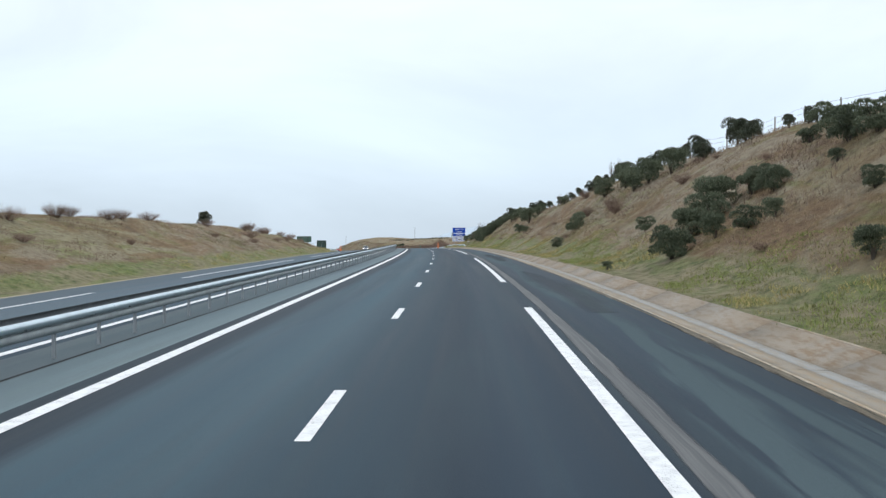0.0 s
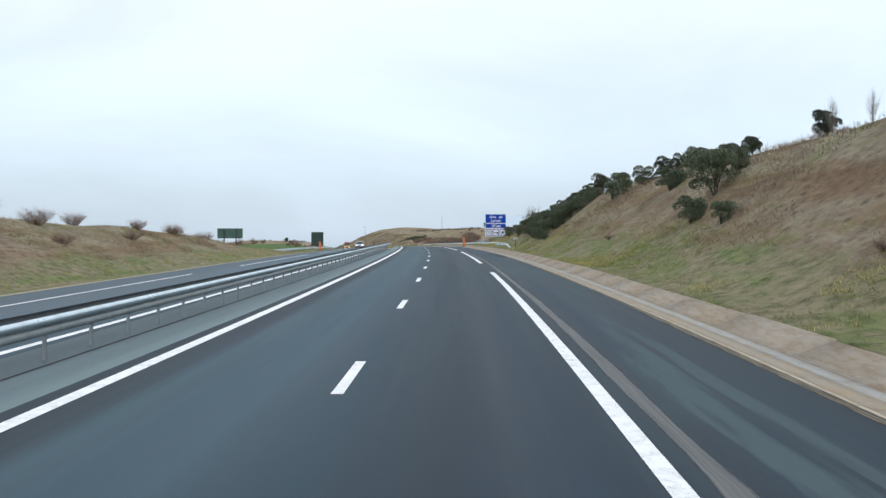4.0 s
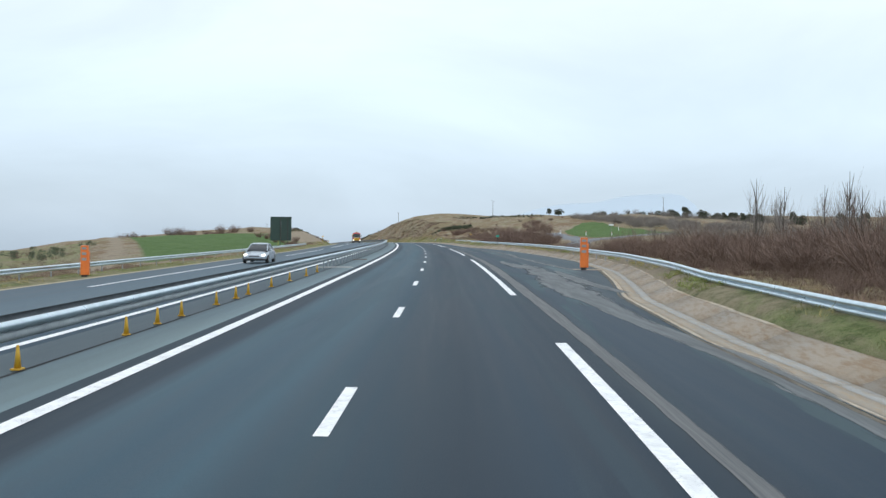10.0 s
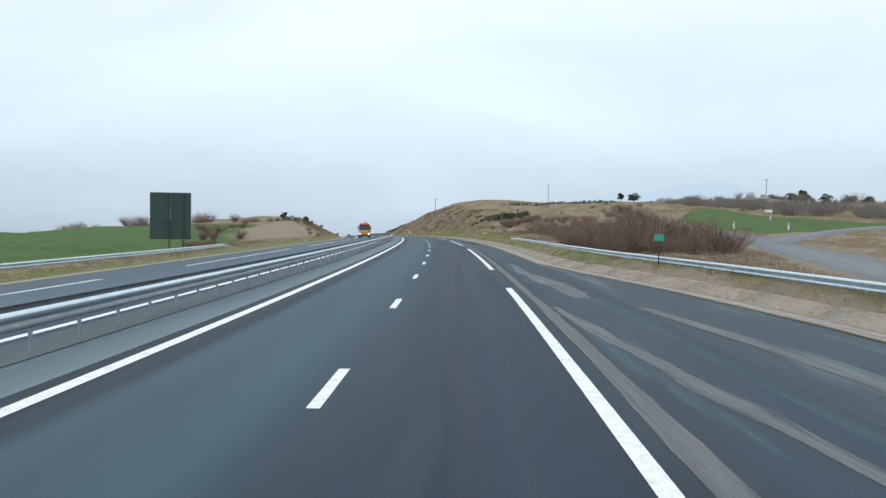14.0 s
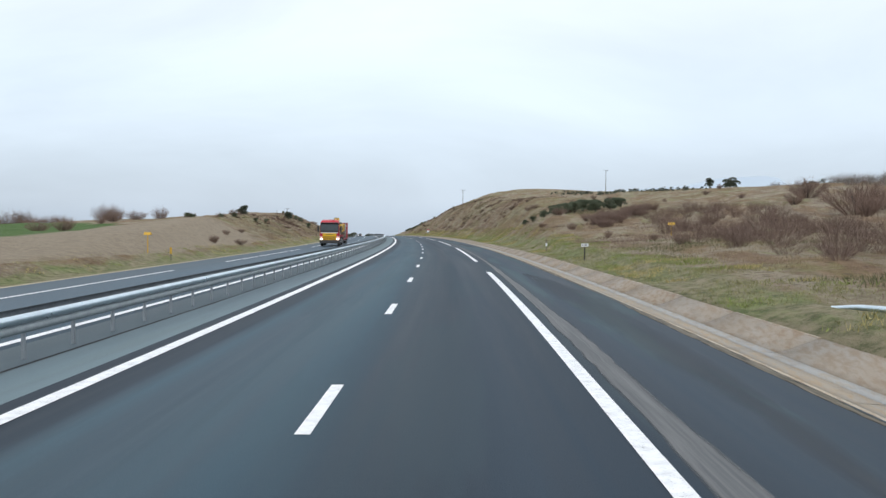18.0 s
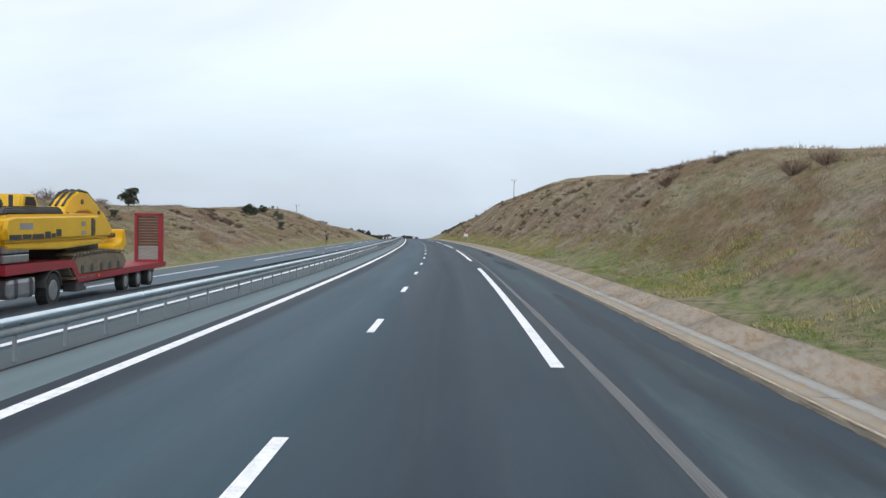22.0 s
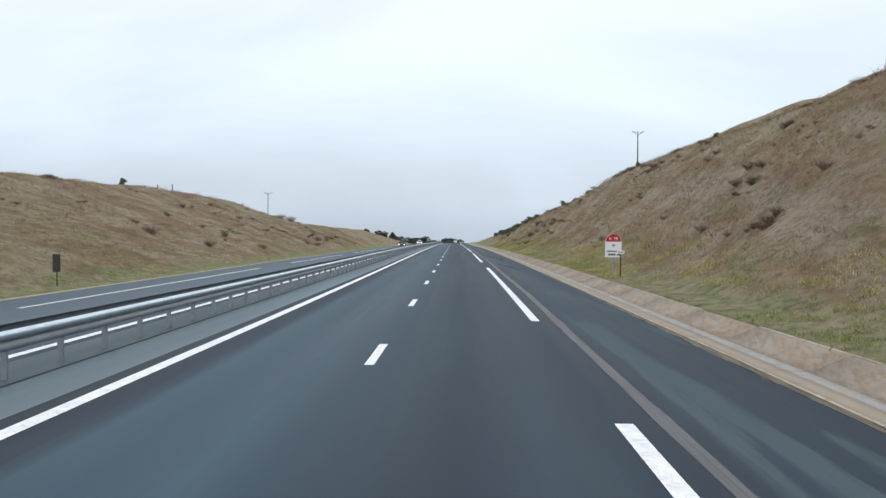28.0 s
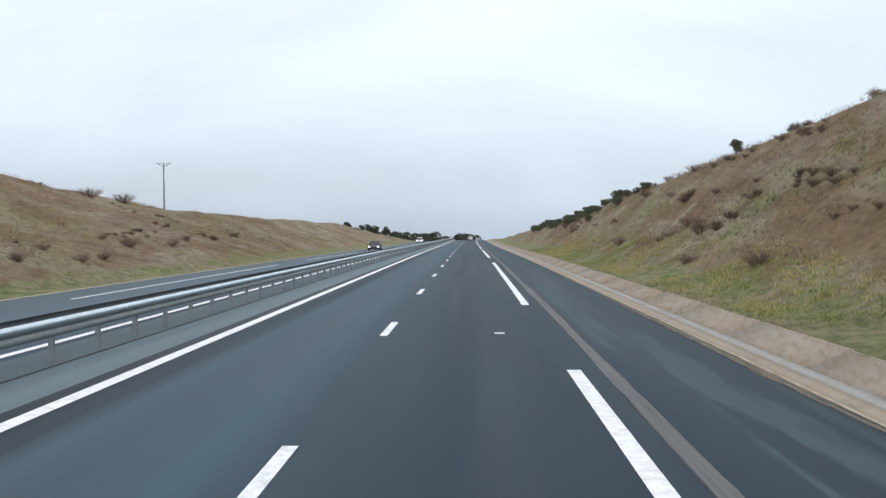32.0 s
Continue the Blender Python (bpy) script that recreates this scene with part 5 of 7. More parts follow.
car(296.0, 12.1, plain("silver_car_paint", (0.5, 0.55, 0.6), (0.44, 0.49, 0.54), 1.0, 0.3, 0.4), "silver-blue saloon with lit headlights on the far carriageway")
car(886, 12.0, plain("black_car_paint", (0.02, 0.02, 0.025), (0.03, 0.03, 0.035), 1.0, 0.25), "dark saloon with lit headlights on the far carriageway")
MAT_CARWHITE = plain("white_car_paint", (0.75, 0.76, 0.78), (0.68, 0.69, 0.71), 1.0, 0.3)
car(1000, 11.9, MAT_CARWHITE, "white car far along the opposite carriageway")
car(1085, -1.6, MAT_CARWHITE, "white car seen from behind far along the road", True, 0.0)

# low-loader with an excavator
truck = thing("low_loader_truck", spot(528.9, 11.5, float(cross(11.5))), "red tractor unit with a yellow grille and a low-loader trailer", "truck")
bm = fresh()
prism(bm, [(0.1, 0.75), (0.0, 1.2), (0.02, 1.95), (0.22, 2.85), (0.42, 3.1), (0.85, 3.3), (1.5, 3.36), (2.1, 3.3), (2.15, 0.9), (1.7, 0.75)], -1.22, 1.22)
for v in bm.verts:
    if v.co.z > 2.7:
        v.co.x *= 0.95 if v.co.z < 3.2 else 0.84
bmesh.ops.bevel(bm, geom=bm.edges[:], offset=0.09, segments=3, affect="EDGES")
cab = part("cab", bm, MAT_TRUCKRED, truck)
bm = fresh()
prism(bm, [(-0.035, 1.9), (0.2, 2.92), (0.28, 2.92), (0.04, 1.9)], -1.15, 1.15)
part("windscreen_surround", bm, MAT_BLACK, cab)
bm = fresh()
prism(bm, [(-0.045, 2.0), (0.155, 2.8), (0.2, 2.8), (0.03, 2.0)], -1.02, 1.02)
part("windscreen", bm, MAT_SCREEN, cab)
bm = fresh()
prism(bm, [(0.02, 2.86), (-0.06, 2.98), (0.02, 3.02), (0.3, 2.98)], -1.08, 1.08)
part("sun_visor", bm, MAT_BLACK, cab)
bm = fresh()
box(bm, -1.1, 1.1, -0.05, 0.02, 1.68, 1.77, 0.015)
part("trim_strip", bm, MAT_WHITE, cab)
bm = fresh()
box(bm, -1.12, 1.12, -0.045, 0.02, 1.79, 1.97, 0.02)
part("wiper_panel", bm, MAT_BLACK, cab)
for x in (-1, 1):
    bm = fresh()
    prism(bm, [(0.5, 1.95), (0.62, 2.75), (1.35, 2.75), (1.35, 1.95)], x * 1.215, x * 1.235)
    part("side_window", bm, MAT_GLASS, cab)
    bm = fresh()
    loft(bm, [(-0.07, 0.1, 0.86, 1.02, 0.0), (-0.03, 0.15, 0.83, 1.06, 0.0), (0.1, 0.17, 0.81, 1.08, 0.0)], 14, 2.3)
    for v in bm.verts:
        v.co.x += x * 1.02
    part("headlight", bm, MAT_HEADLAMP, cab)
    bm = fresh()
    box(bm, x * 1.42 - 0.1, x * 1.42 + 0.1, 0.02, 0.2, 1.85, 2.6, 0.04)
    part("wing_mirror", bm, MAT_BLACK, cab)
    bm = fresh()
    box(bm, x * 1.05 - 0.16, x * 1.05 + 0.16, -0.02, 0.06, 1.16, 1.26, 0.02)
    part("indicator", bm, MAT_WHITE, cab)
bm = fresh()
box(bm, -0.86, 0.86, -0.05, 0.06, 0.76, 1.66, 0.04)
grille = part("grille", bm, MAT_DIGGER, cab)
MAT_SLAT = plain("amber_slat", (0.3, 0.15, 0.02), (0.22, 0.1, 0.02))
for k in range(6):
    bm = fresh()
    box(bm, -0.76, 0.76, -0.065, -0.04, 0.81 + k * 0.085, 0.86 + k * 0.085, 0.008)
    part("slat", bm, MAT_SLAT, grille)
for k in range(3):
    bm = fresh()
    box(bm, -0.4 + k * 0.3, -0.2 + k * 0.3, -0.056, -0.05, 1.46, 1.55)
    part("plain_bar", bm, MAT_BLACK, grille)
bm = fresh()
box(bm, -1.22, 1.22, -0.12, 0.3, 0.38, 0.8, 0.06)
part("bumper", bm, MAT_CHASSIS, truck)
bm = fresh()
box(bm, -0.5, 0.5, 0.3, 6.4, 0.62, 0.92, 0.03)
part("chassis", bm, MAT_CHASSIS, truck)
for x in (-1, 1):
    bm = fresh()
    box(bm, x * 1.0 - 0.24, x * 1.0 + 0.24, 2.75, 4.35, 0.42, 0.98, 0.12)
    tank = part("fuel_tank", bm, MAT_RIM, truck)
    for y in (3.1, 4.0):
        bm = fresh()
        box(bm, x * 1.0 - 0.25, x * 1.0 + 0.25, y, y + 0.05, 0.41, 0.99, 0.12)
        part("strap", bm, MAT_CHASSIS, tank)
    for y in (1.5, 5.5):
        wheel(truck, x * 1.05, y, 0.5, 0.34)
        bm = fresh()
        prism(bm, [(y + 0.62 * math.cos(radians(v)), 0.5 + 0.62 * math.sin(radians(v))) for v in range(10, 171, 20)] + [(y + 0.57 * math.cos(radians(v)), 0.5 + 0.57 * math.sin(radians(v))) for v in range(170, 9, -20)], x * 1.05 - 0.19, x * 1.05 + 0.19)
        part("mudguard", bm, MAT_CHASSIS, truck)
    for y in (11.6, 12.95, 14.3):
        wheel(truck, x * 1.08, y, 0.33, 0.3)
    bm = fresh()
    box(bm, x * 1.22 - 0.02, x * 1.22 + 0.02, 7.8, 10.4, 0.44, 0.53, 0.01)
    part("side_guard", bm, MAT_RIM, truck)
    bm = fresh()
    box(bm, x * 1.0 - 0.22, x * 1.0 + 0.22, 7.2, 8.0, 0.3, 0.62, 0.03)
    part("toolbox", bm, MAT_CHASSIS, truck)
    bm = fresh()
    box(bm, x * 1.26 - 0.03, x * 1.26 + 0.03, 8.9, 9.0, 0.68, 0.76, 0.01)
    part("marker_lamp", bm, MAT_ORANGE, truck)
for z in (1.42, 1.68):
    bm = fresh()
    box(bm, -1.15, 1.15, 2.6, 4.1, z, z + 0.23, 0.04)
    part("stowed_box", bm, MAT_RIM, truck)
bm = fresh()
prism(bm, [(2.5, 1.38), (7.0, 1.34), (7.4, 0.84), (16.2, 0.84), (16.2, 0.64), (7.3, 0.6), (6.8, 1.1), (2.5, 1.1)], -1.25, 1.25)
part("trailer_deck", bm, MAT_DECK, truck)
bm = fresh()
box(bm, -0.9, 0.9, 7.6, 15.8, 0.42, 0.62, 0.03)
part("trailer_frame", bm, MAT_CHASSIS, truck)
bm = fresh()
for x0, x1 in ((0.02, 0.16), (1.0, 1.2)):
    box(bm, x0, x1, 15.95, 16.11, 0.8, 2.85, 0.03)
for z in (0.8, 2.73):
    box(bm, 0.02, 1.2, 15.95, 16.11, z, z + 0.12, 0.03)
ramp_ob = part("loading_ramp", bm, MAT_DECK, truck)
for k in range(16):
    bm = fresh()
    box(bm, 0.15, 1.02, 16.0, 16.06, 0.93 + k * 0.113, 1.02 + k * 0.113)
    part("cleat", bm, MAT_MESH if k > 4 else MAT_GREYPOST, ramp_ob)

# the machine's base lies under its tracks
DECK_Y = 9.3
digger = thing("excavator", spot(528.9 + DECK_Y, 11.5, float(cross(11.5)) + 0.84), "yellow crawler excavator carried on the low-loader trailer", "excavator")
for x in (-1, 1):
    bm = fresh()
    prism(bm, [(-2.55, 0.42), (-2.3, 0.08), (2.2, 0.08), (2.5, 0.36), (2.2, 0.72), (0.4, 0.84), (-2.1, 0.76)], x * 0.98 - 0.27, x * 0.98 + 0.27)
    bmesh.ops.bevel(bm, geom=bm.edges[:], offset=0.08, segments=2, affect="EDGES")
    track = part("track", bm, MAT_TRACK, digger)
    for k in range(17):
        y = -2.25 + k * 0.275
        for z in (0.0, float(np.interp(y, [-2.1, 0.4, 2.2], [0.75, 0.83, 0.71]))):
            bm = fresh()
            box(bm, x * 0.98 - 0.29, x * 0.98 + 0.29, y - 0.09, y + 0.09, z, z + 0.07)
            part("shoe", bm, MAT_TRACK, track)
    for k in range(5):
        bm = fresh()
        tube(bm, (x * 1.25, -1.6 + 0.8 * k, 0.3), (x * 1.27, -1.6 + 0.8 * k, 0.3), 0.15, 0.11, 12)
        part("roller", bm, MAT_CHASSIS, track)
bm = fresh()
box(bm, -0.7, 0.7, -1.6, 1.2, 0.3, 1.1, 0.06)
part("undercarriage", bm, MAT_CHASSIS, digger)


def shell(name, outline, half, material, soft=0.1):
    bm = fresh()
    prism(bm, outline, -half, half)
    bmesh.ops.bevel(bm, geom=bm.edges[:], offset=soft, segments=3, affect="EDGES")
    return part(name, bm, material, digger)


house = shell("upper_body", [(-6.75, 1.27), (-6.85, 1.65), (-6.7, 1.98), (-6.3, 2.06), (-0.2, 2.1), (0.6, 1.95), (0.9, 1.7), (0.85, 1.27)], 1.28, MAT_DIGGER, 0.11)
shell("skirt", [(-6.7, 1.25), (-6.6, 1.1), (-3.2, 1.0), (0.3, 1.1), (0.8, 1.25)], 1.22, MAT_DIGGER, 0.04)
MAT_DECAL = plain("grey_decal", (0.34, 0.33, 0.3), (0.24, 0.235, 0.22), 9.0, 0.6)
for y0, y1, z0, z1 in ((-6.6, -5.9, 1.36, 1.5), (-5.84, -5.3, 1.37, 1.5), (-5.24, -4.5, 1.36, 1.5), (-4.42, -4.05, 1.36, 1.56), (-3.98, -3.7, 1.38, 1.5), (-3.64, -3.3, 1.4, 1.62), (-0.95, -0.75, 1.36, 1.95), (-0.7, -0.62, 1.4, 1.9)):
    bm = fresh()
    box(bm, 1.278, 1.29, y0, y1, z0, z1)
    part("plain_bar", bm, MAT_BLACK, house)
for y0, y1, z0, z1 in ((-6.0, -5.2, 1.64, 1.82), (-1.75, -1.45, 1.7, 1.84), (-1.75, -1.4, 1.42, 1.54)):
    bm = fresh()
    box(bm, 1.278, 1.29, y0, y1, z0, z1)
    part("decal", bm, MAT_DECAL, house)
shell("engine_hood", [(-6.55, 2.04), (-6.35, 2.24), (-2.9, 2.3), (-2.5, 2.04)], 1.1, MAT_CHASSIS, 0.06)
shell("air_filter", [(-6.3, 2.24), (-6.2, 2.58), (-5.7, 2.68), (-5.4, 2.5), (-5.2, 2.26)], 0.5, MAT_CHASSIS, 0.06)
cage = shell("operator_cab", [(-4.55, 2.24), (-4.4, 2.66), (-3.55, 2.66), (-3.3, 2.24)], 0.62, MAT_DIGGER, 0.06)
for x in (-1, 1):
    bm = fresh()
    prism(bm, [(-4.3, 2.32), (-4.22, 2.58), (-3.68, 2.58), (-3.52, 2.32)], x * 0.618, x * 0.632)
    part("side_window", bm, MAT_GLASS, cage)
bm = fresh()
tube(bm, (0.55, -5.0, 2.25), (0.55, -5.0, 2.62), 0.06, None, 10)
part("exhaust", bm, MAT_CHASSIS, digger)


def limb(name, pts, width, thick):
    """A boxed arm through (y, z) points with the half thickness at each."""
    way = [(pts[min(k + 1, len(pts) - 1)][0] - pts[max(k - 1, 0)][0], pts[min(k + 1, len(pts) - 1)][1] - pts[max(k - 1, 0)][1]) for k in range(len(pts))]
    over = [(y - b / math.hypot(a, b) * t, z + a / math.hypot(a, b) * t) for (y, z), (a, b), t in zip(pts, way, thick)]
    under = [(y + b / math.hypot(a, b) * t, z - a / math.hypot(a, b) * t) for (y, z), (a, b), t in zip(pts, way, thick)]
    bm = fresh()
    prism(bm, over + under[::-1], 0.15 - width / 2, 0.15 + width / 2)
    bmesh.ops.bevel(bm, geom=bm.edges[:], offset=0.035, segments=2, affect="EDGES")
    return part(name, bm, MAT_DIGGER, digger)


boom = limb("boom", [(-1.3, 1.8), (-0.6, 2.3), (0.1, 2.52), (0.9, 2.5), (1.7, 2.2), (2.2, 1.9)], 0.62, [0.2, 0.27, 0.33, 0.3, 0.22, 0.14])
limb("stick", [(1.75, 2.3), (2.5, 1.95), (3.2, 1.5), (3.45, 1.2)], 0.42, [0.12, 0.22, 0.16, 0.09])
limb("bucket", [(3.75, 1.5), (3.85, 1.1), (3.4, 0.75), (2.7, 0.8)], 1.1, [0.08, 0.24, 0.26, 0.08])
for x in (-0.08, 0.12, 0.34):
    bm = fresh()
    for a, b in zip([(-1.0, 2.35), (-0.3, 2.78), (0.3, 2.9), (1.0, 2.84)], [(-0.3, 2.78), (0.3, 2.9), (1.0, 2.84), (1.75, 2.5)]):
        tube(bm, (x, *a), (x, *b), 0.045, None, 8)
    part("hydraulic_hose", bm, MAT_BLACK, boom)
bm = fresh()
tube(bm, (0.15, 0.3, 2.8), (0.15, 1.9, 2.55), 0.085, None, 10)
tube(bm, (0.15, 1.9, 2.55), (0.15, 2.5, 2.3), 0.05, None, 10)
part("hydraulic_ram", bm, MAT_CHASSIS, boom)
for y, z in ((-0.9, 2.05), (0.3, 2.5), (1.8, 2.12), (3.3, 1.3)):
    bm = fresh()
    tube(bm, (-0.2, y, z), (0.5, y, z), 0.09, None, 12)
    part("pin", bm, MAT_RUST, boom)

# ---- plants ----
rng = np.random.default_rng(7)
MAT_BROOM = leafy("dark_broom_leaves", (0.058, 0.075, 0.05), (0.17, 0.198, 0.128))
MAT_PINE = leafy("dark_pine_needles", (0.042, 0.053, 0.04), (0.125, 0.142, 0.098))
MAT_TWIG = leafy("bare_reddish_twigs", (0.11, 0.075, 0.06), (0.27, 0.185, 0.145))
MAT_GREYTWIG = leafy("bare_grey_twigs", (0.13, 0.115, 0.105), (0.3, 0.27, 0.24))
MAT_DEAD = leafy("dark_dead_scrub", (0.06, 0.042, 0.033), (0.15, 0.1, 0.075), 0.9)
MAT_BARK = plain("rough_bark", (0.05, 0.04, 0.032), (0.09, 0.075, 0.06), 6.0, 0.9, 0.0, 0.4, 20.0)
MAT_STRAW = leafy("dry_straw_grass", (0.2, 0.15, 0.092), (0.43, 0.345, 0.22), 0.85)
MAT_GREEN = leafy("winter_green_grass", (0.085, 0.11, 0.035), (0.33, 0.3, 0.145), 0.8)
MAT_HEATH = leafy("dead_heath", (0.1, 0.07, 0.058), (0.27, 0.195, 0.15), 0.9)


def unit(n):
    v = rng.normal(size=(n, 3))
    return v / np.linalg.norm(v, axis=1, keepdims=True)


def blades(base, along, length, width, taper=0.25):
    """Flat slim quads from base places along the given ways."""
    n = len(base)
    side = np.cross(along, unit(n))
    side /= np.linalg.norm(side, axis=1, keepdims=True) + 1e-9
    side *= np.reshape(width, (-1, 1)) / 2
    tip = base + along * np.reshape(length, (-1, 1))
    v = np.stack([base - side, base + side, tip + side * taper, tip - side * taper], 1).reshape(-1, 3)
    return v, np.arange(4 * n).reshape(-1, 4)


def lobes(count, radius, height, low=0.25):
    c = []
    for _ in range(count):
        a, r = rng.uniform(0, math.tau), radius * 0.62 * math.sqrt(rng.uniform(0.02, 1))
        z = height * rng.uniform(low, 0.78)
        c.append((r * math.cos(a), r * math.sin(a), z, radius * rng.uniform(0.3, 0.52)))
    return np.array(c)


def leaf_crown(name, material, radius, height, count, size, parent, upright=0.4, low=0.2, n_lobes=12):
    L = lobes(n_lobes, radius, height, low)
    pick = rng.integers(0, len(L), count)
    out = unit(count)
    out[:, 2] = np.where(out[:, 2] < -0.5, -out[:, 2], out[:, 2])
    depth = rng.uniform(0.55, 1.08, count) ** 0.6
    base = L[pick, :3] + out * (L[pick, 3] * depth)[:, None] * np.array([1, 1, height / (2.0 * radius) * 0.9])
    base[:, 2] = np.maximum(base[:, 2], 0.03)
    along = out * (1 - upright) + np.array([0, 0, upright]) + 0.45 * unit(count)
    along /= np.linalg.norm(along, axis=1, keepdims=True)
    v, f = blades(base, along, size * rng.uniform(0.6, 1.4, count), size * rng.uniform(0.4, 0.7, count))
    return quick(name, v, f, material, parent)


def stems(name, material, radius, height, count, parent, thick=0.05):
    bm = fresh()
    for _ in range(count):
        a, r = rng.uniform(0, math.tau), radius * rng.uniform(0.1, 0.6)
        mid = (0.4 * r * math.cos(a), 0.4 * r * math.sin(a), height * 0.3)
        end = (r * math.cos(a), r * math.sin(a), height * rng.uniform(0.5, 0.75))
        tube(bm, (0, 0, -0.15), mid, thick, thick * 0.7, 6)
        tube(bm, mid, end, thick * 0.7, thick * 0.25, 5)
    return part(name, bm, material, parent)


def twig_crown(name, material, radius, height, count, parent, spread=0.6, width=0.018):
    """Bare branches: each twig starts on a branch and forks upward and outward."""
    main = max(10, count // 14)
    a, r = rng.uniform(0, math.tau, main), radius * np.sqrt(rng.uniform(0, 1, main))
    ends = np.stack([r * np.cos(a), r * np.sin(a), height * rng.uniform(0.55, 0.95, main) * (1 - 0.35 * r / radius)], -1)
    foot = ends * np.array([0.25, 0.25, 0]) + 0
    way = ends - foot
    size = np.linalg.norm(way, axis=1)
    v, f = blades(foot, way / size[:, None], size, np.full(main, width * 2.2), 0.4)
    k = rng.integers(0, main, count)
    at = foot[k] + way[k] * rng.uniform(0.2, 1.0, count)[:, None]
    along = way[k] / size[k][:, None] + spread * unit(count) + np.array([0, 0, 0.25])
    along /= np.linalg.norm(along, axis=1, keepdims=True)
    v2, f2 = blades(at, along, height * rng.uniform(0.12, 0.32, count), width * rng.uniform(0.6, 1.4, count), 0.3)
    v2[:, 2] = np.maximum(v2[:, 2], 0.0)
    return quick(name, np.concatenate([v, v2]), np.concatenate([f, f2 + len(v)]), material, parent)


KINDS = {}


def kind_of(name, label, category, group):
    ob = thing(name, Matrix(), label, category, group)
    return ob


def make_broom(v):
    ob = kind_of("broom_shrub", "dense dark green broom shrub on the bank", "shrub", "evergreen shrubs on the banks")
    stems("stem", MAT_BARK, 0.9, 1.7, 7, ob, 0.035)
    leaf_crown("crown", MAT_BROOM, 1.0, 1.9, 7600, 0.082, ob, 0.6, 0.12, 12 + v)
    return ob


def make_round(v):
    ob = kind_of("evergreen_tree", "small round-crowned evergreen tree on the crest", "tree", "evergreen trees")
    bm = fresh()
    tube(bm, (0, 0, -0.3), (0.06, 0.03, 1.0), 0.14, 0.1, 8)
    tube(bm, (0.06, 0.03, 1.0), (0.0, 0.1, 2.4), 0.1, 0.04, 7)
    for k in range(6):
        a = k * 1.05 + v
        tube(bm, (0.05, 0.03, 0.9 + 0.15 * k), (0.9 * math.cos(a), 0.9 * math.sin(a), 1.7 + 0.17 * k), 0.045, 0.015, 5)
    part("trunk", bm, MAT_BARK, ob)
    leaf_crown("crown", MAT_PINE, 1.3, 2.7, 7800, 0.115, ob, 0.35, 0.22, 11 + 2 * v)
    return ob


def make_bare(v):
    ob = kind_of("bare_bush", "leafless reddish-brown bush on dry ground", "bush", "leafless bushes")
    stems("stem", MAT_BARK, 0.7, 1.4, 6, ob, 0.03)
    twig_crown("branch_crown", MAT_TWIG, 1.0 + 0.25 * v, 1.8, 1200 + 150 * v, ob, 0.95, 0.011)
    return ob


def make_grey(v):
    ob = kind_of("bare_tree", "leafless grey tree with upright branches", "tree", "leafless trees")
    bm = fresh()
    tube(bm, (0, 0, -0.3), (0.05, 0.02, 1.6), 0.07, 0.055, 8)
    tube(bm, (0.05, 0.02, 1.6), (0.0, 0.05, 5.4), 0.055, 0.012, 7)
    for k in range(14):
        a, z = k * 2.4 + v, 0.9 + 0.24 * k
        r = 0.9 - 0.035 * k
        tube(bm, (0.02, 0.02, z), (r * math.cos(a), r * math.sin(a), z + 1.3), 0.022, 0.007, 5)
    part("trunk", bm, MAT_BARK, ob)
    tw = twig_crown("branch_crown", MAT_GREYTWIG, 0.95, 5.2, 330, ob, 0.45, 0.012)
    tw.location.z = 0.5
    return ob


for key, fn in (("broom", make_broom), ("round", make_round), ("bare", make_bare), ("grey", make_grey)):
    KINDS[key] = [fn(k) for k in range(3)]
USED = set()


def plant(key, s, lat, scale=1.0, tall=1.0, sink=0.08):
    v = int(rng.integers(0, 3))
    ob = KINDS[key][v]
    m = spot(s, lat, float(land(s, lat)) - sink * scale, float(rng.uniform(0, 360)))
    shape = Matrix.Diagonal((scale * float(rng.uniform(0.9, 1.15)), scale * float(rng.uniform(0.9, 1.15)), scale * tall, 1))
    if (key, v) not in USED:
        USED.add((key, v))
        ob.matrix_basis = m @ shape
        return ob
    made = copy_thing(ob, Matrix())
    made.matrix_basis = m @ shape
    return made


# the first cutting to the right: broom on the slope, small trees along the crest (station, place, height)
SLOPE = [(49.7, -10.8, 1.95), (51.5, -12.0, 1.8), (51.7, -12.8, 2.0), (52.4, -13.6, 1.9), (51.0, -14.6, 1.4), (48.7, -14.8, 1.5), (45.7, -12.8, 1.0), (48.4, -12.3, 0.95), (44.2, -13.3, 0.8), (96.0, -13.4, 2.2), (101.0, -17.0, 2.1), (98.0, -18.6, 2.2),
         (92.0, -17.2, 2.0), (86.0, -16.6, 1.8), (84.0, -17.4, 2.1), (89.0, -10.7, 1.1), (66.3, -13.2, 0.95), (141.7, -12.7, 1.4), (54.4, -8.8, 0.45), (44.7, -15.8, 0.65), (38.5, -14.4, 0.8), (32.5, -11.6, 0.8), (30.0, -13.2, 1.6)]
SLOPE += [(143.6, -14.4, 2.3), (137.9, -13.0, 1.2), (145.3, -15.9, 1.5), (156.5, -15.4, 1.6), (130.3, -17.4, 1.3), (49.7, -17.6, 1.6), (46.0, -16.8, 1.6), (44.0, -17.0, 1.5), (52.0, -17.6, 0.9), (80.0, -18.2, 2.1), (95.0, -18.0, 2.0), (22.0, -13.4, 2.4),
          (15.0, -15.2, 2.6), (148.0, -17.0, 1.2), (152.0, -17.6, 1.2), (176.5, -15.6, 1.6), (174.0, -16.0, 1.5), (181.0, -17.4, 1.5), (170.0, -16.8, 1.6)]
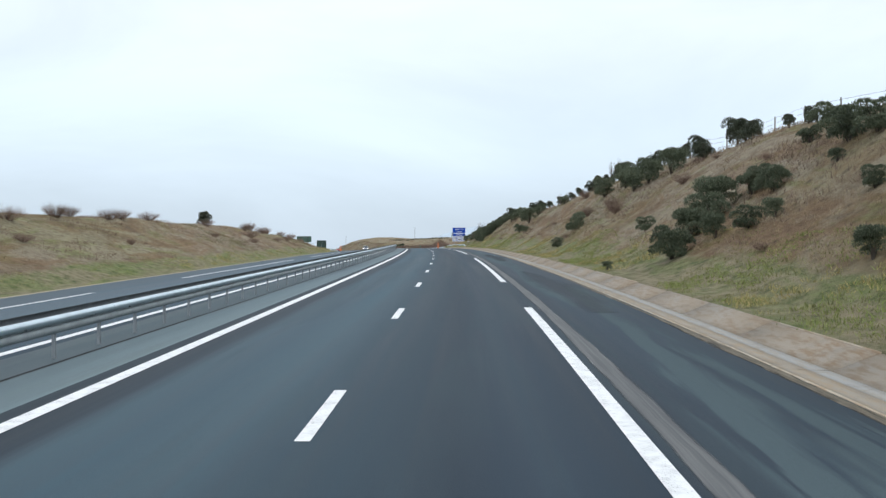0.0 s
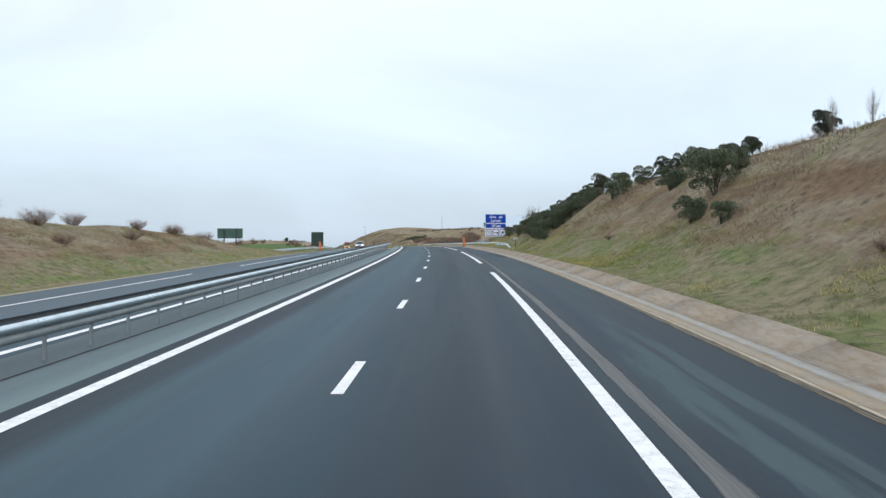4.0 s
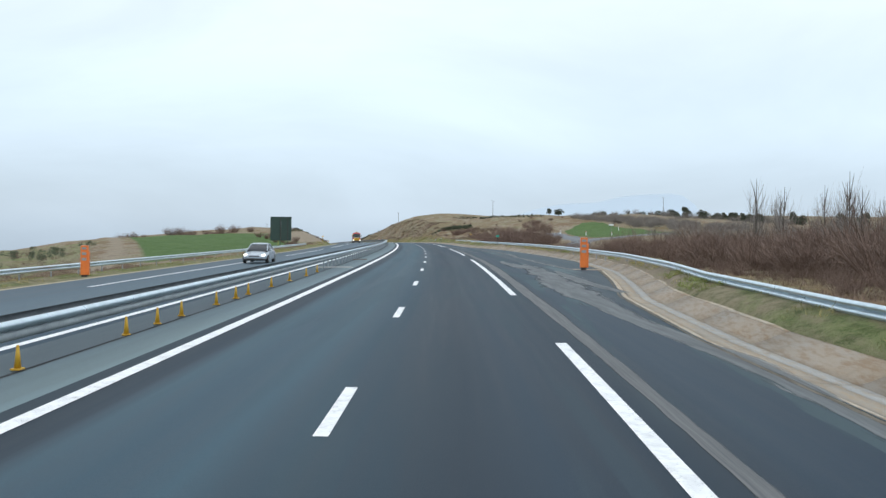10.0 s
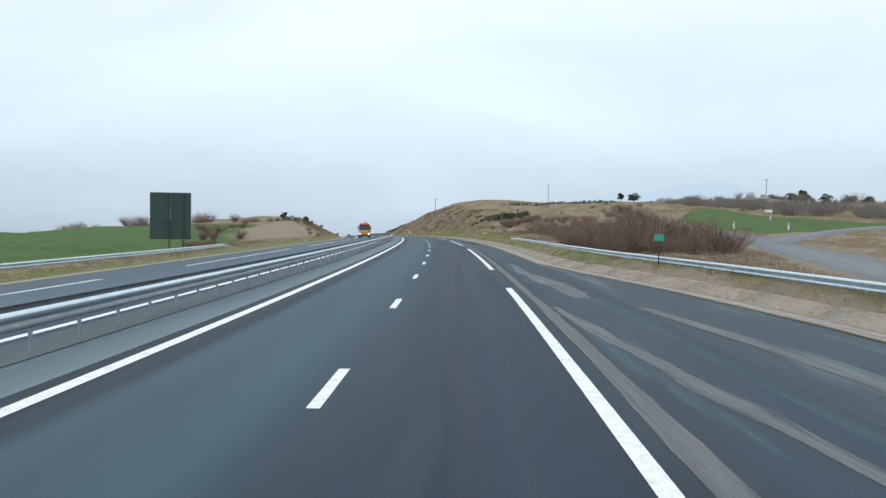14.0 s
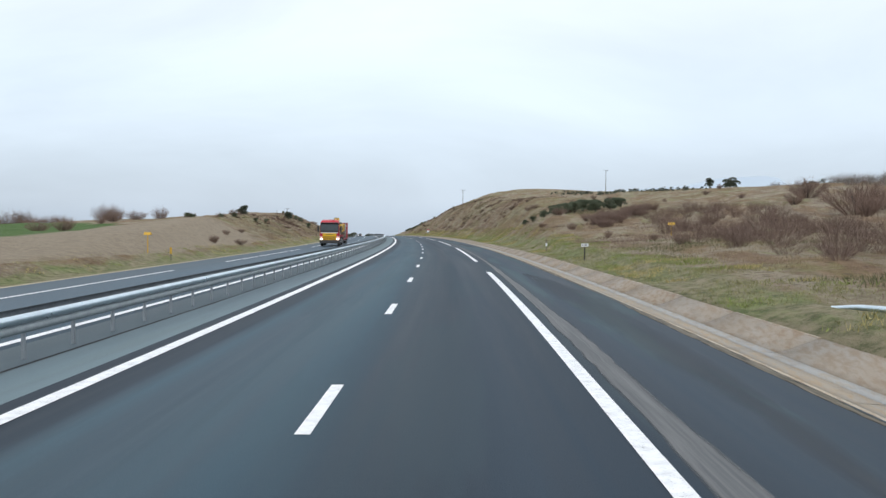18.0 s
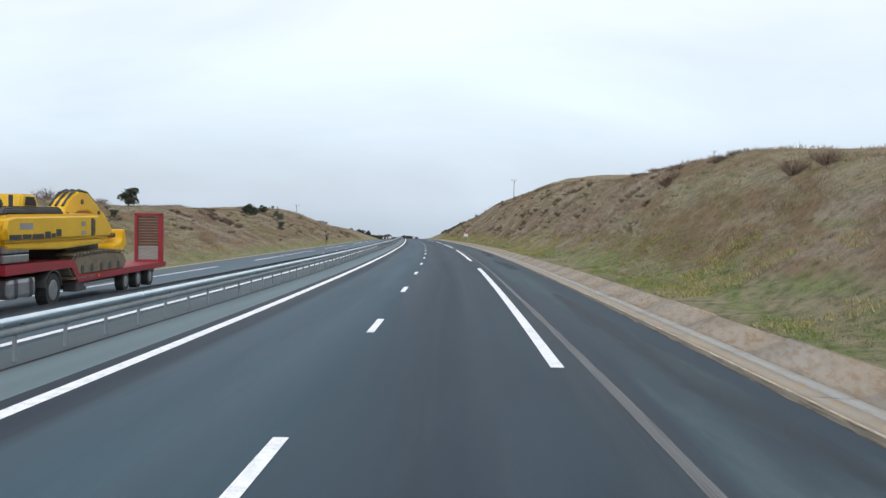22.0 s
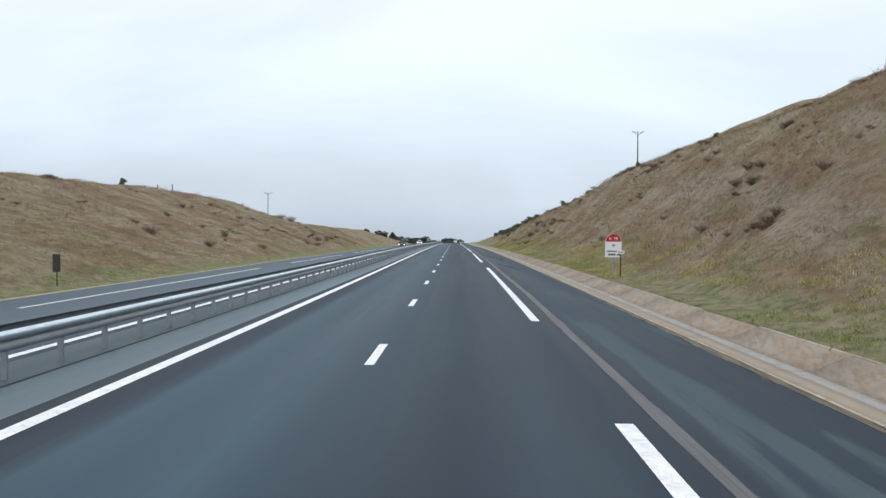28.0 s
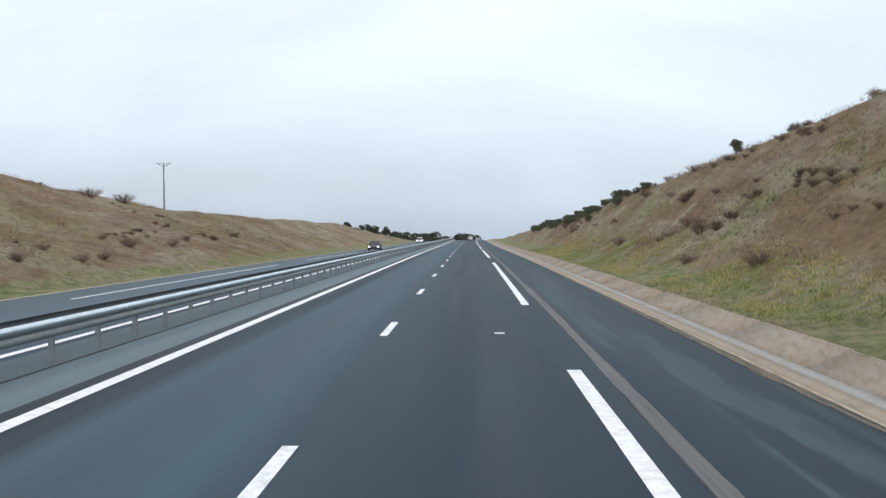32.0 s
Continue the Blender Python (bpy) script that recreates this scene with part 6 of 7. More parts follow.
SLOPE += [(221.9, -11.2, 2.1), (214.6, -11.6, 2.3), (204.2, -12.0, 2.7), (196.7, -11.7, 1.8), (189.0, -11.4, 1.5), (196.0, -12.3, 2.3), (191.3, -12.9, 2.3), (189.8, -13.4, 2.2), (189.3, -14.1, 2.5), (193.0, -13.8, 2.6), (188.8, -15.0, 2.2), (189.0, -16.0, 1.8),
          (189.5, -16.8, 1.6), (212.2, -12.2, 2.4), (207.0, -12.3, 2.3), (203.7, -12.3, 2.3), (198.8, -12.0, 2.4), (194.3, -11.8, 1.6), (200.8, -13.0, 2.3), (196.4, -13.5, 2.5), (193.3, -12.9, 2.7), (190.8, -13.0, 2.8), (192.4, -13.9, 3.0)]
for s, lat, h in SLOPE:
    plant("broom", s, lat, (0.66 if s > 186 else 1.0) * h / 1.75 * float(rng.uniform(0.95, 1.15)), float(rng.uniform(0.8, 0.9)))
for k in range(58):
    s = 190.0 + 0.64 * k + float(rng.uniform(-0.6, 0.6))
    low, high = np.interp(s, [190, 205, 215, 228], [12.2, 12.4, 12.8, 13.4]), 9.6 + float(np.interp(s, R_S, R_Z)) / 0.68 - 0.4
    plant("broom", s, -float(low + (max(high, low + 2.5) - low) * rng.uniform(0, 1)), float(rng.uniform(0.7, 0.95)) * (0.85 if s < 206 else 1.0), float(rng.uniform(0.85, 1.05)))
CREST = [(76.5, -19.7, 1.6), (80.0, -20.5, 1.9), (70.0, -20.6, 1.9), (68.0, -20.3, 1.5), (73.0, -21.0, 2.1), (62.0, -20.4, 0.9), (60.0, -20.7, 1.1), (161.0, -19.0, 1.5), (140.5, -18.6, 1.5), (150.0, -18.4, 1.4), (129.0, -20.6, 1.8), (128.0, -21.2, 1.8),
         (125.5, -21.0, 1.9), (123.5, -21.5, 1.6), (122.0, -21.8, 1.3), (118.0, -22.2, 2.6), (130.2, -19.5, 1.3), (133.0, -19.0, 1.2), (99.0, -21.6, 1.9), (103.0, -21.8, 1.7), (109.0, -21.8, 1.6), (112.0, -21.8, 1.5), (86.0, -20.8, 1.5), (90.0, -21.2, 1.6)]
CREST += [(192.0, -17.8, 2.3), (196.0, -17.2, 1.9), (201.0, -16.4, 2.6), (205.5, -15.6, 2.6), (172.0, -18.8, 1.7), (168.0, -19.0, 1.6), (165.0, -19.3, 1.7), (234.0, -17.2, 4.2),
          (238.0, -19.0, 4.6), (231.0, -18.6, 3.8), (30.0, -21.4, 3.0), (40.0, -21.6, 2.6), (50.0, -21.4, 2.4)]
for s, lat, h in CREST:
    plant("round", s, lat, (0.7 if 198 < s < 210 else 1.0) * h / 2.85, float(rng.uniform(0.92, 1.05)), 0.12)
for s, lat, h in ((139.0, -18.2, 1.9), (121.5, -21.8, 3.0), (136.0, -18.6, 1.6), (120.0, -22.4, 3.2), (229.0, -16.0, 5.0), (233.0, -15.2, 5.4), (237.0, -16.4, 5.6), (226.0, -14.8, 4.6)):
    plant("grey", s, lat, h / 5.7)
for s, lat, k in ((99, -15.0, 0.7), (88, -15.2, 0.7), (83, -14.5, 0.6), (70, -16.5, 0.5), (115, -17.6, 0.5), (120, -18.2, 0.6)):
    plant("bare", s, lat, k)


def thicket(name, spots, label, low=0.75, high=1.05, material=MAT_TWIG, share=10, key="bare"):
    """Growth too dense to pick apart: many crowns in one mesh."""
    vs, fs, at = [], [], 0
    for s, lat, k in spots:
        bush = [o for o in KINDS[key][int(rng.integers(0, 3))].children if "crown" in o.name][0].data
        co = np.empty(len(bush.vertices) * 3, np.float32)
        bush.vertices.foreach_get("co", co)
        fi = np.empty(len(bush.polygons) * 4, np.int32)
        bush.loops.foreach_get("vertex_index", fi)
        co = co.reshape(-1, 3).astype(float)
        pick = rng.permutation(len(fi) // 4)[: len(fi) // share]
        fi = fi.reshape(-1, 4)[pick]
        co = co[fi.ravel()].reshape(-1, 3)
        a = rng.uniform(0, math.tau)
        x, y, z = (float(v) for v in road(s, lat, land(s, lat)))
        c, d = math.cos(a) * k, math.sin(a) * k
        vs.append(np.stack([x + c * co[:, 0] - d * co[:, 1], y + d * co[:, 0] + c * co[:, 1], z - 0.1 + co[:, 2] * k * rng.uniform(low, high)], -1))
        fs.append(np.arange(len(co)).reshape(-1, 4) + at)
        at += len(co)
    return tagged(quick(name, np.concatenate(vs), np.concatenate(fs), material), label, "thicket", kind="stuff")


# brambles, thicket and trees on the low ground behind the lay-by
dense = []
for k in range(330):
    s = float(rng.uniform(228, 356))
    d = 18.0 + 27 * float(rng.uniform(0, 1)) ** 1.2 + max(0.0, bay(s) - 9) * 0.6
    high = 1.9 if s < 318 else 1.15
    dense.append((s, -d, high * float(rng.uniform(0.7, 1.25))))
for k in range(260):
    s = float(rng.uniform(356, 512))
    d = float(np.interp(s, [356, 400, 430, 480, 510], [24, 15.5, 15, 18, 22])) + float(rng.uniform(0, 14))
    if near_line(LANE, s, d) > 4.0 and near_line(FORK, s, d) > 4.0 and not (356 < s < 398 and d < 30):
        dense.append((s, -d, float(rng.uniform(0.6, 1.15))))
for k in range(70):
    s = float(rng.uniform(390, 428))
    d = float(rng.uniform(14.5, 24))
    if near_line(LANE, s, d) > 3.5:
        dense.append((s, -d, float(rng.uniform(1.0, 1.6)) * (1 + 0.6 * math.exp(-((s - 406) / 9) ** 2))))
for k in range(90):
    s = float(rng.uniform(238, 300))
    dense.append((s, -(13.6 + (bay(s) - 6.55) * 0.9 + 5.0 * float(rng.uniform(0, 1)) ** 1.4), float(rng.uniform(0.35, 0.75))))
thicket("bramble_thicket", dense, "dense leafless reddish-brown bramble thicket")
hedge = [(float(rng.uniform(425, 560)), -float(rng.uniform(66, 80)), float(rng.uniform(1.0, 1.7))) for k in range(190)]
hedge += [(float(rng.uniform(330, 420)), -float(rng.uniform(46, 90)), float(rng.uniform(1.2, 1.9))) for k in range(110)]
hedge += [(float(rng.uniform(450, 660)), -float(rng.uniform(92, 118)), float(rng.uniform(1.0, 1.8))) for k in range(110)]
thicket("field_hedge", hedge, "grey-brown leafless hedge and copse round the field", material=MAT_GREYTWIG, share=9)
for k in range(26):
    s = float(rng.uniform(234, 352))
    plant("bare", s, -(15.8 + max(0.0, bay(s) - 7) * 1.0 + float(rng.uniform(0, 3))), float(rng.uniform(0.6, 1.2)), 0.9)
for s, lat, k, t in ((300, -27, 1.1, 1.0), (316, -33, 1.0, 1.15), (296, -30, 1.0, 1.1), (283, -31, 1.15, 1.0), (272, -28, 1.2, 1.1), (262, -30, 1.2, 1.2), (290, -40, 1.2, 1.2), (312, -42, 1.1, 1.1), (330, -50, 1.1, 1.0), (252, -27, 1.2, 1.1)):
    plant("grey", s, lat, k, t)
# shrubs and small trees where the cutting runs out
for k in range(16):
    s = 204 + 2.3 * k
    plant("bare" if k % 3 else "broom", s + float(rng.uniform(-1, 1)), -(11.8 + 0.05 * (s - 204) + float(rng.uniform(0, 2.4))), float(rng.uniform(0.45, 0.85)), 0.9)
for k in range(40):
    s = 200 + 1.15 * k + float(rng.uniform(-1, 1))
    d = float(np.interp(s, [186, 200, 215, 230, 245], [12.6, 13.0, 14.0, 15.0, 17.0])) + (0.3, 2.6, 4.8, 1.2)[k % 4] + float(rng.uniform(-0.4, 0.4))
    plant("broom", s, -d, float(rng.uniform(0.75, 1.0)), float(rng.uniform(0.85, 1.0)))
for s, lat, k, t in ((236, -16.5, 1.2, 1.0), (241, -18, 1.3, 1.0), (226, -15.2, 1.2, 1.0), (252, -22, 1.2, 1.0), (230, -17.6, 1.6, 1.1), (222, -17, 1.7, 1.1), (244, -20.6, 1.5, 1.1), (236, -20.5, 1.8, 1.1), (228, -21, 2.0, 1.1), (221, -20, 1.9, 1.1), (248, -24, 1.7, 1.1), (259, -25, 1.4, 1.0)):
    plant("broom", s, lat, k, t)
for s, lat, k, t in ((262, -23, 1.5, 1.0), (266, -25, 1.6, 1.1), (258, -22, 1.3, 1.0), (270, -28, 1.6, 1.1), (274, -26, 1.3, 1.0)):
    plant("broom", s, lat, k, t)
for k in range(14):
    plant("grey", float(rng.uniform(258, 312)), -float(rng.uniform(25, 40)), float(rng.uniform(0.8, 1.15)), float(rng.uniform(0.9, 1.2)))
for s, lat, k in ((244, -23.5, 1.6), (237, -23, 1.5), (250, -27, 1.5), (231, -24, 1.5), (266, -29, 1.4)):
    plant("round", s, lat, k, 1.15)
for s, lat, k in ((240, -15.6, 1.0), (246, -17.2, 1.2), (233, -15.0, 1.0), (256, -19.5, 1.2), (250, -18.4, 1.1), (262, -21.5, 1.3), (227, -13.6, 0.8)):
    plant("bare", s, lat, k)
# evergreens along the skyline behind the hedge
for s, lat, wide, high in ((688, -95, 3.2, 3.6), (673, -95.5, 5.0, 3.6), (664, -115, 5.0, 5.2), (618, -115, 6.2, 4.6), (609, -121, 6.0, 4.9), (603, -125, 5.6, 5.0), (626, -141, 4.8, 6.4), (621, -146, 4.8, 4.4), (562, -119, 5.6, 3.9),
                           (556, -122, 5.0, 3.6), (548, -124, 5.2, 4.2), (540, -128, 5.2, 3.8), (532, -122, 5.6, 4.2), (522, -118, 4.4, 3.4)):
    plant("round", s, lat, wide / 2.8, high / 2.85 * 2.8 / wide, 0.1)
for s, lat, h in ((510, -103, 2.8), (506, -104, 2.6), (499, -102, 2.6), (489, -100, 2.6), (478, -100, 2.8), (468, -104, 3.2), (455, -100, 3.0), (440, -102, 3.4), (424, -98, 3.2), (410, -100, 3.4), (396, -96, 3.2)):
    plant("round", s, lat, max(0.7, h / 2.9), float(rng.uniform(0.85, 1.3)), 0.3)
far_hedge = [(float(rng.uniform(655, 672)), -42.0 - 0.28 * k, float(rng.uniform(0.3, 0.62))) for k in range(150)]
far_hedge += [(float(rng.uniform(560, 640)), -float(rng.uniform(96, 120)), float(rng.uniform(0.6, 1.1))) for k in range(70)]
thicket("evergreen_hedge", far_hedge, "low dark evergreen hedge along the plateau's skyline", 0.8, 1.2, MAT_PINE, 20, "broom")

# the meadow and hill beyond it
for s, lat, k in ((470, -19.5, 0.7), (476, -22, 0.7), (482, -24, 0.6), (488, -21.5, 0.7), (493, -25, 0.6), (477, -16.2, 0.35), (500, -17.5, 0.6), (508, -17, 0.6), (515, -15.2, 0.6), (522, -17.4, 0.6), (487, -15, 0.4), (509, -12.6, 0.4), (468, -15.6, 0.4),
                  (497, -40, 2.3), (500, -43, 2.0), (517, -44, 1.6), (511, -40, 1.1), (489, -37, 1.3), (484, -41, 1.5), (522, -46, 1.0)):
    plant("bare", s, lat, k)
for s, lat, k, t in ((521, -13.1, 0.5, 0.8), (524.5, -12.7, 0.45, 0.8), (519, -14.2, 0.65, 0.75), (520, -15.4, 0.85, 0.75), (519.6, -16.8, 0.9, 0.75), (522, -16.2, 0.9, 0.75), (521, -18.0, 1.0, 0.75), (523, -19.4, 1.0, 0.8), (524, -17.8, 0.9, 0.8), (522.5, -20.8, 1.0, 0.8),
                     (525, -21.6, 1.0, 0.8), (527, -20.0, 0.9, 0.8), (526, -23.2, 1.0, 0.8), (528, -24.4, 0.9, 0.8), (529, -22.0, 0.9, 0.8), (530, -25.6, 0.8, 0.8), (516.5, -15.2, 0.4, 0.8)):
    plant("broom", s, lat, k, t)
brown = [(float(500 + 18 * u), -float(15.6 + 9.5 * u + v), float(rng.uniform(0.45, 0.85))) for u, v in zip(rng.uniform(0, 1, 46), rng.uniform(-1.6, 2.4, 46))]
thicket("brown_scrub", brown, "leafless brown scrub on the rising bank", 0.7, 1.0, share=4)
for s, lat, k in ((544.7, -15.7, 0.6), (543, -16.4, 0.5), (634.5, 28.2, 0.7), (633.6, 29.4, 0.7), (635.4, 27.2, 0.65), (637, 26.4, 0.55), (632.4, 30.4, 0.6)):
    plant("bare", s, lat, k, 0.85)
for s, lat, k in ((552, -29, 0.55), (556, -27.5, 0.5), (560, -40, 0.5), (575, -52, 0.6), (590, -60, 0.7), (548, -48, 0.6), (540, -55, 0.7), (566, -66, 0.6)):
    plant("bare", s, lat, k)
for s, lat, k in ((847, -13.8, 0.65), (853, -14.6, 0.79), (860, -15.2, 0.94), (866, -15.0, 0.94), (872, -14.4, 0.94), (842, -15.8, 0.72), (878, -14.0, 0.86), (890, -13.6, 0.94), (898, -15.6, 1.01), (905, -14.0, 0.86), (915, -14.5, 0.94), (846, -17.0, 0.94), (852, -17.4, 1.01)):
    plant("broom", s, lat, 0.72 * k, 0.8, 0.25)
for s, lat, k in ((820, -20.6, 0.58), (770, -24.2, 0.36), (745, -26.8, 0.32)):
    plant("broom", s, lat, k)
for k in range(44):
    s = 838 + 2.0 * k + float(rng.uniform(-1, 1))
    plant("broom", s, float(np.interp(s, [828, 836, 846, 860, 878, 905, 925], [-19.6, -18.2, -16.2, -15.2, -14.2, -14.4, -14.2])) + float(rng.uniform(-0.6, 1.6)), float(rng.uniform(0.5, 0.75)), 0.7, 0.25)
for s, lat, k in ((793, -10.9, 0.42), (785, -11.4, 0.5), (817, -12.0, 0.5), (726, -12.8, 0.35), (643, -13.2, 0.4), (646, -12.8, 0.4), (649, -12.9, 0.35), (830, -16.2, 0.6)):
    plant("bare", s, lat, k, 0.8)

# small dead bushes strewn over the long banks
for k in range(46):
    s = float(rng.uniform(565, 840))
    top = float(np.interp(s, R_S, R_Z))
    plant("bare", s, -(11.2 + (top / 0.68 - 1.0) * float(rng.uniform(0.1, 1.0))), float(rng.uniform(0.22, 0.5)), 0.8)
for k in range(34):
    s = float(rng.uniform(560, 850))
    top = float(np.interp(s, L_S, L_Z))
    plant("bare", s, 22.0 + (top + 0.8) / 0.45 * float(rng.uniform(0.05, 0.95)), float(rng.uniform(0.22, 0.5)), 0.8)
for k in range(22):
    s = float(rng.uniform(20, 175))
    plant("bare", s, -(11.6 + 10 * float(rng.uniform(0, 1))), float(rng.uniform(0.2, 0.42)), 0.8)
clumps = []
for k in range(170):
    s0, right = float(rng.uniform(560, 870)), k < 110
    top = float(np.interp(s0, R_S, R_Z)) / 0.68 if right else (float(np.interp(s0, L_S, L_Z)) + 0.8) / 0.45
    at, size = float(rng.uniform(0.12, 1.0)), float(rng.uniform(0.18, 0.42))
    for j in range(int(rng.integers(2, 7))):
        lat = -(11.2 + (top - 1.0) * at) if right else 22.0 + top * at
        clumps.append((s0 + float(rng.normal(0, 1.3)), lat + float(rng.normal(0, 0.35)), size * float(rng.uniform(0.7, 1.2))))
thicket("bank_scrub", clumps, "low dark reddish-brown clumps of dead scrub on the banks", 0.6, 0.9, MAT_DEAD, 2)
# left bank
for s, lat, k in ((72, 28.6, 0.8), (82, 29.5, 0.9), (86, 30, 0.7), (93, 29.2, 0.8), (97, 29.5, 0.8), (105, 29.4, 0.75), (141, 25.6, 0.9), (128, 28.8, 0.8), (150, 28, 0.9), (157, 28.4, 1.0), (163, 27.5, 1.0), (171, 28, 0.9), (67, 25.3, 0.5), (85, 24.6, 0.45), (118, 25.5, 0.5), (136, 24.2, 0.5), (160, 24.5, 0.6), (176, 25, 0.7), (184, 27, 0.8), (192, 26, 0.9), (199, 27.5, 1.0), (204, 25.6, 0.9), (209, 29, 1.2)):
    plant("bare", s, lat, k, 0.85)
for s, lat, k in ((214, 31, 1.2), (218, 34, 1.2), (226, 36, 1.1), (522, 21.4, 0.6), (512, 22.3, 0.7), (527, 24, 0.5), (540, 24.5, 0.45), (823, 24, 0.7), (832, 23.6, 0.55), (803, 22.6, 0.5), (811, 22.5, 0.5), (815, 22.7, 0.5), (766, 22.2, 0.5), (760, 25.4, 0.6), (748, 24, 0.6), (739, 27, 0.7), (840, 34, 0.8), (846, 33, 0.9), (632, 28.6, 0.5), (636, 27.6, 0.6), (640, 26.6, 0.5), (698, 25.3, 0.5)):
    plant("bare", s, lat, k, 0.85)
for s, lat, k in ((140.8, 32, 0.85), (623.6, 37.5, 1.05), (675, 32.2, 0.75), (681, 32.4, 0.85), (686, 32.4, 0.7), (702, 33.5, 0.7), (1015, 33, 1.0), (1024, 30, 0.9)):
    plant("round", s, lat, k)
for s, lat, k in ((772, 41.5, 0.6), (680.3, 26.5, 0.75), (710, 31, 0.9), (718, 33, 0.8)):
    plant("broom", s, lat, k)
low_brush = [(float(rng.uniform(214, 400)), float(rng.uniform(27, 100)), float(rng.uniform(0.5, 1.0))) for k in range(190)]
low_brush += [(float(rng.uniform(240, 420)), float(rng.uniform(27, 75)), float(rng.uniform(0.4, 0.8))) for k in range(150)]
thicket("low_brush", [v for v in low_brush if v[0] < 300 + 3.0 * (v[1] - 28)], "scattered low leafless brush on rough grassland", 0.6, 0.9, share=16)
scrub = [(float(rng.uniform(232, 470)), float(rng.uniform(30, 125)), float(rng.uniform(0.4, 0.95))) for k in range(900)]
scrub = [v for v in scrub if v[0] < 303 + 3.4 * (v[1] - 28) and wave(v[0], v[1], 21, 71) > -0.1]
scrub += [(float(rng.uniform(620, 640)), 60.0 + 0.55 * k, float(rng.uniform(0.3, 0.6))) for k in range(120)]
thicket("dark_scrub", scrub, "low dark evergreen scrub on rough grassland", 0.6, 1.0, MAT_BROOM, 26, "broom")
# leafless trees along the top of the green field
for s, lat, h, w in ((613, 63, 4.0, 4.4), (580, 55, 3.2, 3.0), (600, 80.5, 3.6, 4.6), (600, 76.5, 3.2, 3.4), (604, 73, 2.6, 3.0), (600, 50.2, 2.6, 2.6), (602, 99.5, 2.8, 4.0), (598, 94.5, 3.0, 3.0), (604, 91, 2.0, 2.6), (590, 66, 2.0, 2.4),
                     (600, 107, 1.8, 4.0), (606, 113, 1.6, 4.4), (596, 58, 1.4, 2.2), (560, 60, 1.0, 3.2), (572, 71, 1.2, 4.2), (612, 86, 1.6, 2.4)):
    plant("bare", s, lat, 1.3 * w / 2.3, h / 1.8 * 2.3 / w)
for s, lat, k in ((503, 34.8, 0.95), (501, 36.4, 0.8), (532, 36.4, 1.0), (526, 37.4, 0.9), (519, 36.6, 0.7), (424.7, 24.4, 0.75), (421, 24.8, 0.7), (418, 25.2, 0.6)):
    plant("bare", s, lat, k, 0.9)
for s, lat, k in ((541, 32, 0.5), (547, 33, 0.45), (552, 33.6, 0.4), (560, 31, 0.5), (566, 30, 0.55), (580, 28.6, 0.5), (590, 28, 0.5)):
    plant("broom", s, lat, k, 0.8)
for s, lat, k in ((560, 36, 0.8), (573, 33.5, 0.75), (590, 34, 0.9)):
    plant("bare", s, lat, k)
for s, lat in ((452, 26.5), (446, 29), (449, 31), (470, 35), (474, 34), (480, 38)):
    plant("bare", s, lat, 1.0)
# dark woods closing the view where the road dips
for k in range(16):
    plant("round", float(rng.uniform(1290, 1312)), -3.0 + 2.9 * k + float(rng.uniform(-0.8, 0.8)), float(rng.uniform(4.3, 5.0)), float(rng.uniform(0.92, 1.05)))
for k in range(20):
    plant("round", float(rng.uniform(1035, 1130)), float(rng.uniform(24, 42)), float(rng.uniform(0.8, 1.3)))


# ---- grass and dead heath that nobody could count ----
def tufts(name, material, s, lat, blades_each, height, spread, width, label, category):
    """Clumps of bent blades standing on the ground."""
    n = len(s)
    x, y, z = road(s, lat, land(s, lat))
    foot = np.repeat(np.stack([x, y, z - 0.03], -1), blades_each, 0)
    foot[:, :2] += rng.normal(0, spread * 0.35, (len(foot), 2))
    tall = np.repeat(height * rng.uniform(0.5, 1.4, n), blades_each) * rng.uniform(0.6, 1.2, len(foot))
    along = rng.normal(0, 0.55, (len(foot), 3))
    along[:, 2] = 1.0
    along /= np.linalg.norm(along, axis=1, keepdims=True)
    v, f = blades(foot, along, tall, width * rng.uniform(0.6, 1.4, len(foot)), 0.15)
    ob = quick(name, v, f, material)
    return tagged(ob, label, category, kind="stuff")


def scatter(n, s0, s1, d0, d1, sign):
    s = rng.uniform(s0, s1, n)
    d = d0 + (d1 - d0) * rng.uniform(0, 1, n)
    if sign < 0:
        d = d + (bay(s) - 6.55)
    return s, sign * d


def reach_right(s):
    return np.maximum(9.6 + np.abs(np.interp(s, R_S, R_Z) - 0.35) / 0.68, 22.0)


def reach_left(s):
    return np.maximum(19.6 + np.abs(np.interp(s, L_S, L_Z) + 0.86) / 0.45, 27.0)


a = scatter(60000, 0, 860, 8.6, 12.8, -1)
b = scatter(16000, 0, 880, 19.15, 21.8, 1)
s, lat = np.concatenate([a[0], b[0]]), np.concatenate([a[1], b[1]])
keep = (wave(s, lat, 2.3, 31) + 0.5 * wave(s, lat, 7, 32) > -0.35) & ((s < 232) | (s > 432) | (lat > 0) | (-lat < bay(s) + 4.3))
tufts("verge_grass", MAT_GREEN, s[keep], lat[keep], 7, 0.1, 0.45, 0.022, "short green and straw-coloured verge grass", "grass")
lush = keep & (wave(s, lat, 1.7, 33) + 0.8 * wave(s, lat, 13, 34) > 0.25)
MAT_LUSH = leafy("fresh_green_grass", (0.1, 0.145, 0.03), (0.3, 0.34, 0.11), 0.8)
tufts("fresh_grass", MAT_LUSH, s[lush], lat[lush], 8, 0.13, 0.4, 0.024, "fresh green grass clumps on the verge", "grass")
sallow = keep & (wave(s, lat, 1.9, 35) + 0.8 * wave(s, lat, 10, 36) > 0.35)
